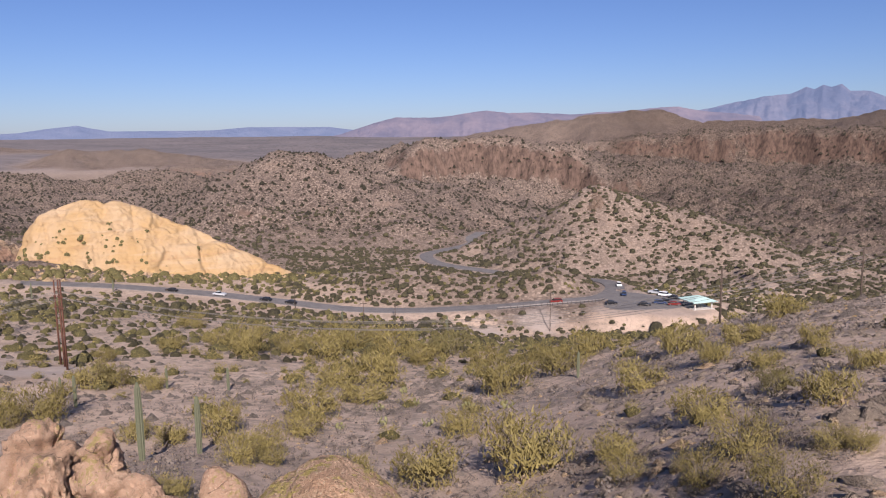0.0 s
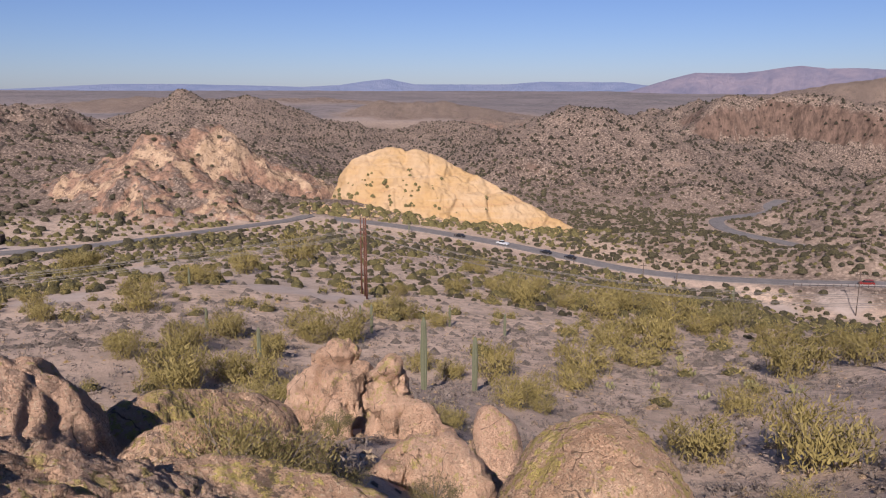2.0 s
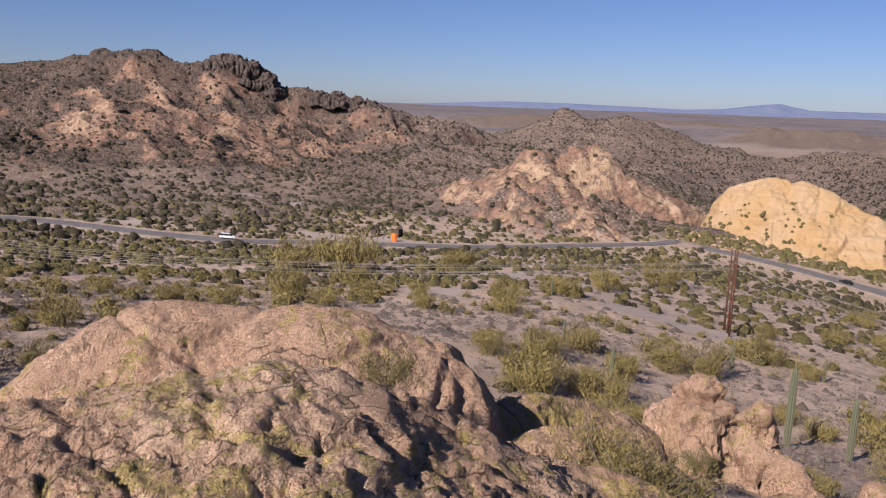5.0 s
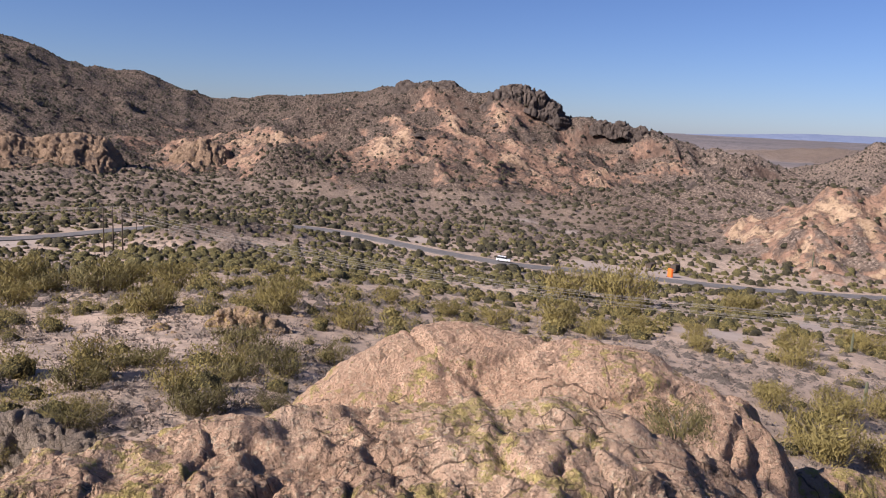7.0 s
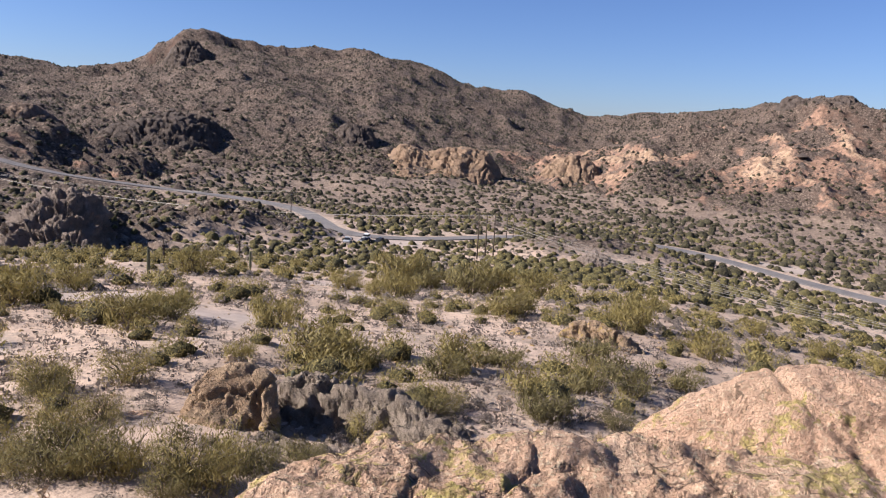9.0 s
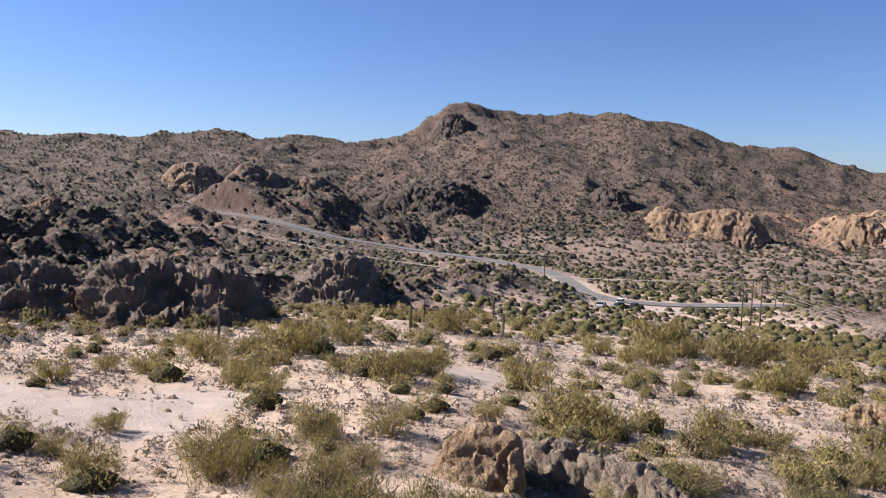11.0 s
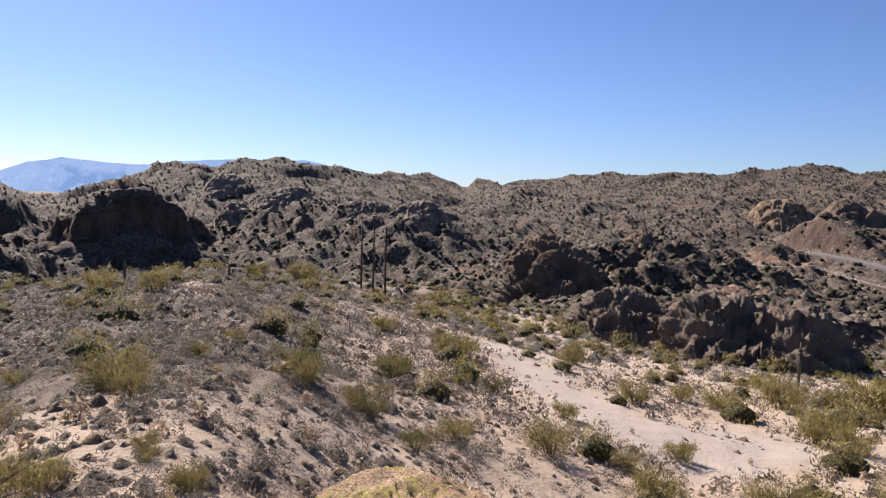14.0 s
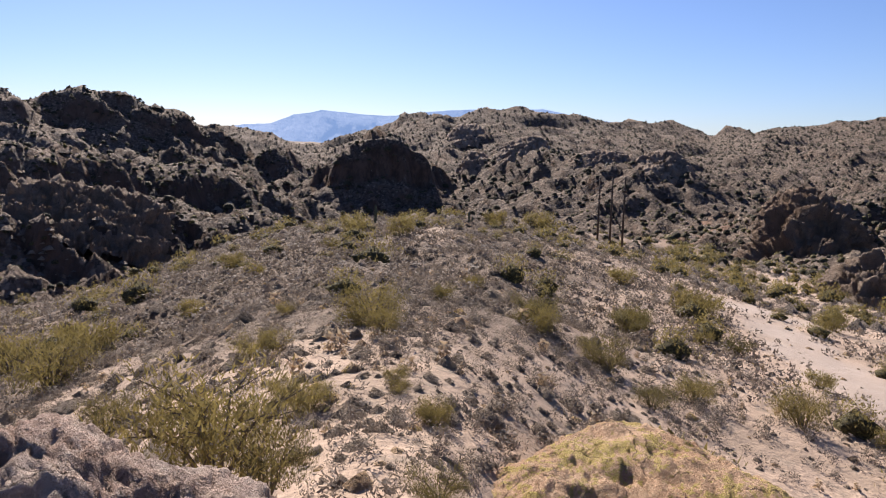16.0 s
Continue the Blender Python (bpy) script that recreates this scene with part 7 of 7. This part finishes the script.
# ---- cars ----
def car_kind(name, label, paint, long=4.6, tall=1.5, wide=1.85, cabin=(0.24, 0.86)):
    root = new(name)
    body_h = 0.62 * tall
    bm = bmesh.new()
    side = [(-0.5, 0.22), (-0.5, 0.42), (-0.47, 0.56), (-0.2, 0.62), (0.36, 0.64), (0.49, 0.6), (0.5, 0.3), (0.47, 0.2)]
    left = [bm.verts.new((-wide / 2, a * long, b * tall)) for a, b in side]
    right = [bm.verts.new((wide / 2, a * long, b * tall)) for a, b in side]
    bm.faces.new(left[::-1])
    bm.faces.new(right)
    for k in range(len(side)):
        m = (k + 1) % len(side)
        bm.faces.new((left[k], left[m], right[m], right[k]))
    bmesh.ops.bevel(bm, geom=bm.edges[:], offset=0.07, segments=2, affect="EDGES")
    part("body", bm, paint, root)
    c0, c1 = (cabin[0] - 0.5) * long, (cabin[1] - 0.5) * long
    for nm, mat, lo, hi, inset in (("windows", GLASS, body_h - 0.03, tall * 0.95, 0.0), ("roof", paint, tall * 0.93, tall, 0.02)):
        bm = bmesh.new()
        t = 0.42 if nm == "windows" else 0.0
        y0, y1 = (c0, c1) if nm == "windows" else (c0 + 0.5, c1 - 0.3)
        low = [bm.verts.new((sx * (wide / 2 - 0.08 - (0.16 if nm == "roof" else 0)), yy, lo)) for sx, yy in ((-1, y0), (1, y0), (1, y1), (-1, y1))]
        top = [bm.verts.new((sx * (wide / 2 - 0.25), yy, hi)) for sx, yy in ((-1, y0 + t + 0.08), (1, y0 + t + 0.08), (1, y1 - t * 0.6 - 0.05), (-1, y1 - t * 0.6 - 0.05))]
        bm.faces.new(low[::-1])
        bm.faces.new(top)
        for k in range(4):
            bm.faces.new((low[k], low[(k + 1) % 4], top[(k + 1) % 4], top[k]))
        part(nm, bm, mat, root)
    for sx in (-1, 1):
        for yy in (-0.31, 0.31):
            bm = bmesh.new()
            tube(bm, [(sx * (wide / 2 - 0.2), yy * long, 0.33), (sx * (wide / 2 + 0.01), yy * long, 0.33)], [0.33, 0.33], 14)
            wheel = part("wheel", bm, TYRE, root)
            bm = bmesh.new()
            tube(bm, [(sx * (wide / 2), yy * long, 0.33), (sx * (wide / 2 + 0.025), yy * long, 0.33)], [0.2, 0.18], 10)
            part("rim", bm, GUARD, wheel)
    return tagged(root, label, "car", "parked and passing cars")


def paint(name, color):
    return plain(name, color, 0.3, 0.1, 0.03)


BLACK, WHITE, RED, SILVER, BLUE = (paint(n, c) for n, c in (("black_car_paint", (0.016, 0.016, 0.018)), ("white_car_paint", (0.75, 0.75, 0.74)), ("dark_red_car_paint", (0.17, 0.022, 0.018)), ("silver_car_paint", (0.42, 0.43, 0.44)), ("blue_car_paint", (0.03, 0.05, 0.11))))
KINDS = {
    "black": car_kind("car", "black saloon car on grey asphalt", BLACK),
    "white": car_kind("car", "white off-road car on grey asphalt", WHITE, 4.8, 1.8, 1.9, (0.22, 0.97)),
    "red": car_kind("car", "dark red estate car on the highway", RED, 4.7, 1.65, 1.85, (0.24, 0.97)),
    "silver": car_kind("car", "silver pick-up car on grey asphalt", SILVER, 5.2, 1.75, 1.9, (0.2, 0.6)),
    "blue": car_kind("car", "dark blue estate car on grey asphalt", BLUE, 4.6, 1.7, 1.85, (0.24, 0.97)),
}
placed = set()


def car(kind, yaw, d, heading=None, on=None):
    x, y, _ = polar(yaw, d)
    line = ROADS[0][0] if on is None else ROADS[on][0]
    n = int(np.argmin(np.hypot(line[:, 0] - x, line[:, 1] - y)))
    t = line[min(n + 1, len(line) - 1)] - line[max(n - 1, 0)]
    turn = math.degrees(math.atan2(-t[0], t[1])) if heading is None else heading
    if heading is None:
        side = Vector((t[1], -t[0])).normalized() * 1.8
        x, y, z = line[n, 0] + side.x, line[n, 1] + side.y, line[n, 2] + 0.03 + (0.03 if on == 1 else 0)
        pitch = math.degrees(math.atan2(t[2], math.hypot(t[0], t[1])))
    else:
        z, pitch = PARK_Z - 0.06, 0
    if on == 2 or (on is None and heading is not None and abs(yaw + 11) > 6):
        z = float(sample(x, y)[0])
    m = pose(x, y, z, pitch, 0, turn)
    ob = KINDS[kind]
    if kind in placed:
        copy_thing(ob, m)
    else:
        placed.add(kind)
        ob.matrix_basis = m


for row in [("black", 24.2, 320), ("silver", 20.4, 312), ("black", 17.4, 304), ("black", 15.6, 298), ("red", -4.1, 283), ("white", -7.9, 318)]:
    car(*row)
for row in [("black", -8.3, 281, 95), ("blue", -9.2, 298, 170), ("black", -10.7, 281, 80), ("blue", -11.8, 285, 78), ("black", -12.2, 289, 80), ("red", -12.8, 284, 85), ("silver", -11.4, 303, 60), ("white", -12.1, 299, 62), ("black", -12.8, 295, 60)]:
    car(*row)
for kind, yaw, d, heading in [("white", 105.6, 236, 95), ("black", 104.6, 231, 80), ("black", 105.7, 226, 60), ("silver", 107.0, 220, 100)]:
    car(kind, yaw, d, heading)
car("white", 68.5, 246, None, 1)


# ---- picnic shelter ----
def shelter():
    x, y, _ = polar(-14.4, 284)
    z = float(sample(x, y)[0])
    root = new("picnic_shelter")
    root.matrix_basis = pose(x, y, z, 0, 0, 20)
    bm = bmesh.new()
    box(bm, -4.2, -4.2, -0.6, 4.2, 4.2, 0.12)
    part("slab", bm, CONCRETE, root, "pale concrete slab")
    for a in (-1, 1):
        for b in (-1, 1):
            bm = bmesh.new()
            box(bm, a * 3.4 - 0.22, b * 3.4 - 0.22, 0.1, a * 3.4 + 0.22, b * 3.4 + 0.22, 2.7)
            part("post", bm, CONCRETE, root)
    bm = bmesh.new()
    low = [bm.verts.new((a * 4.9, b * 4.9, 2.6)) for a, b in ((-1, -1), (1, -1), (1, 1), (-1, 1))]
    edge = [bm.verts.new((a * 4.95, b * 4.95, 2.85)) for a, b in ((-1, -1), (1, -1), (1, 1), (-1, 1))]
    top = bm.verts.new((0, 0, 4.5))
    bm.faces.new(low[::-1])
    for k in range(4):
        bm.faces.new((low[k], low[(k + 1) % 4], edge[(k + 1) % 4], edge[k]))
        bm.faces.new((edge[k], edge[(k + 1) % 4], top))
    part("roof", bm, TEAL, root, "pale teal metal hipped roof")
    for b in (-1.2, 1.2):
        bm = bmesh.new()
        box(bm, -1.0, b - 0.4, 0.78, 1.0, b + 0.4, 0.86)
        box(bm, -0.1, b - 0.1, 0.1, 0.1, b + 0.1, 0.8)
        box(bm, -1.0, b - 0.8, 0.45, 1.0, b - 0.55, 0.5)
        box(bm, -1.0, b + 0.55, 0.45, 1.0, b + 0.8, 0.5)
        part("picnic_table", bm, CONCRETE, root)
    tagged(root, "open picnic shelter with teal roof beside the car park", "shelter")


shelter()


# ---- guard rail along the bend, road-works sign and trailer ----
def guard_rail():
    line = ROADS[0][0]
    yaw = np.degrees(np.arctan2(-line[:, 0], line[:, 1]))
    d = np.hypot(line[:, 0], line[:, 1])
    span = line[(yaw < 0.5) & (yaw > -7.2) & (d < 292)]
    t = np.gradient(span[:, :2], axis=0)
    t /= np.linalg.norm(t, axis=1, keepdims=True)
    side = np.column_stack([-t[:, 1], t[:, 0]])
    inward = np.sign((side * -span[:, :2]).sum(1))[:, None]
    p = span[:, :2] + side * inward * 4.5
    root = new("guard_rail")
    bm = bmesh.new()
    rows = [[bm.verts.new((q[0], q[1], z + h)) for h in (0.35, 0.5, 0.6, 0.78)] for q, z in zip(p, span[:, 2])]
    for a, b in zip(rows[:-1], rows[1:]):
        for k in range(3):
            bm.faces.new((a[k], a[k + 1], b[k + 1], b[k]))
    rail = part("rail", bm, GUARD, root)
    for q, z in zip(p, span[:, 2]):
        bm = bmesh.new()
        box(bm, q[0] - 0.08, q[1] - 0.08, z - 0.6, q[0] + 0.08, q[1] + 0.08, z + 0.75)
        part("post", bm, POLE_WOOD, root)
    tagged(root, "steel guard rail on wooden posts along the road bend", "guard rail")


guard_rail()


def road_works():
    x, y, z = on_ground(56.2, 268)
    root = new("warning_drum")
    root.matrix_basis = pose(x, y, z - 0.02, 0, 0, 0)
    bm = bmesh.new()
    box(bm, -1.2, -0.4, 0.0, 1.2, 0.4, 3.0)
    bmesh.ops.bevel(bm, geom=bm.edges[:], offset=0.12, segments=2, affect="EDGES")
    part("body", bm, ORANGE, root)
    bm = bmesh.new()
    box(bm, -1.35, -0.6, -0.4, 1.35, 0.6, 0.12)
    part("base", bm, TYRE, root)
    tagged(root, "bright orange road-works container beside the road", "container")
    for yaw, d, wide, tall in ((57.6, 280, 2.6, 2.2), (55.9, 283, 2.2, 2.8)):
        x, y, z = on_ground(yaw, d)
        root = new("equipment_trailer")
        root.matrix_basis = pose(x, y, z, 0, 0, yaw + 70)
        bm = bmesh.new()
        box(bm, -wide, -1.0, 0.7, wide, 1.0, tall)
        bmesh.ops.bevel(bm, geom=bm.edges[:], offset=0.1, segments=2, affect="EDGES")
        part("box", bm, POLE_WOOD, root)
        bm = bmesh.new()
        box(bm, -wide - 1.0, -0.9, 0.5, wide, 0.9, 0.7)
        part("chassis", bm, GUARD, root)
        for yy in (-1, 1):
            for xx in (-0.5, 0.5):
                bm = bmesh.new()
                tube(bm, [(xx * wide, yy * 0.85, 0.42), (xx * wide, yy * 1.08, 0.42)], [0.42, 0.42], 12)
                part("wheel", bm, TYRE, root)
        tagged(root, "dark equipment trailer parked on bare gravel", "trailer", "trailers")


road_works()
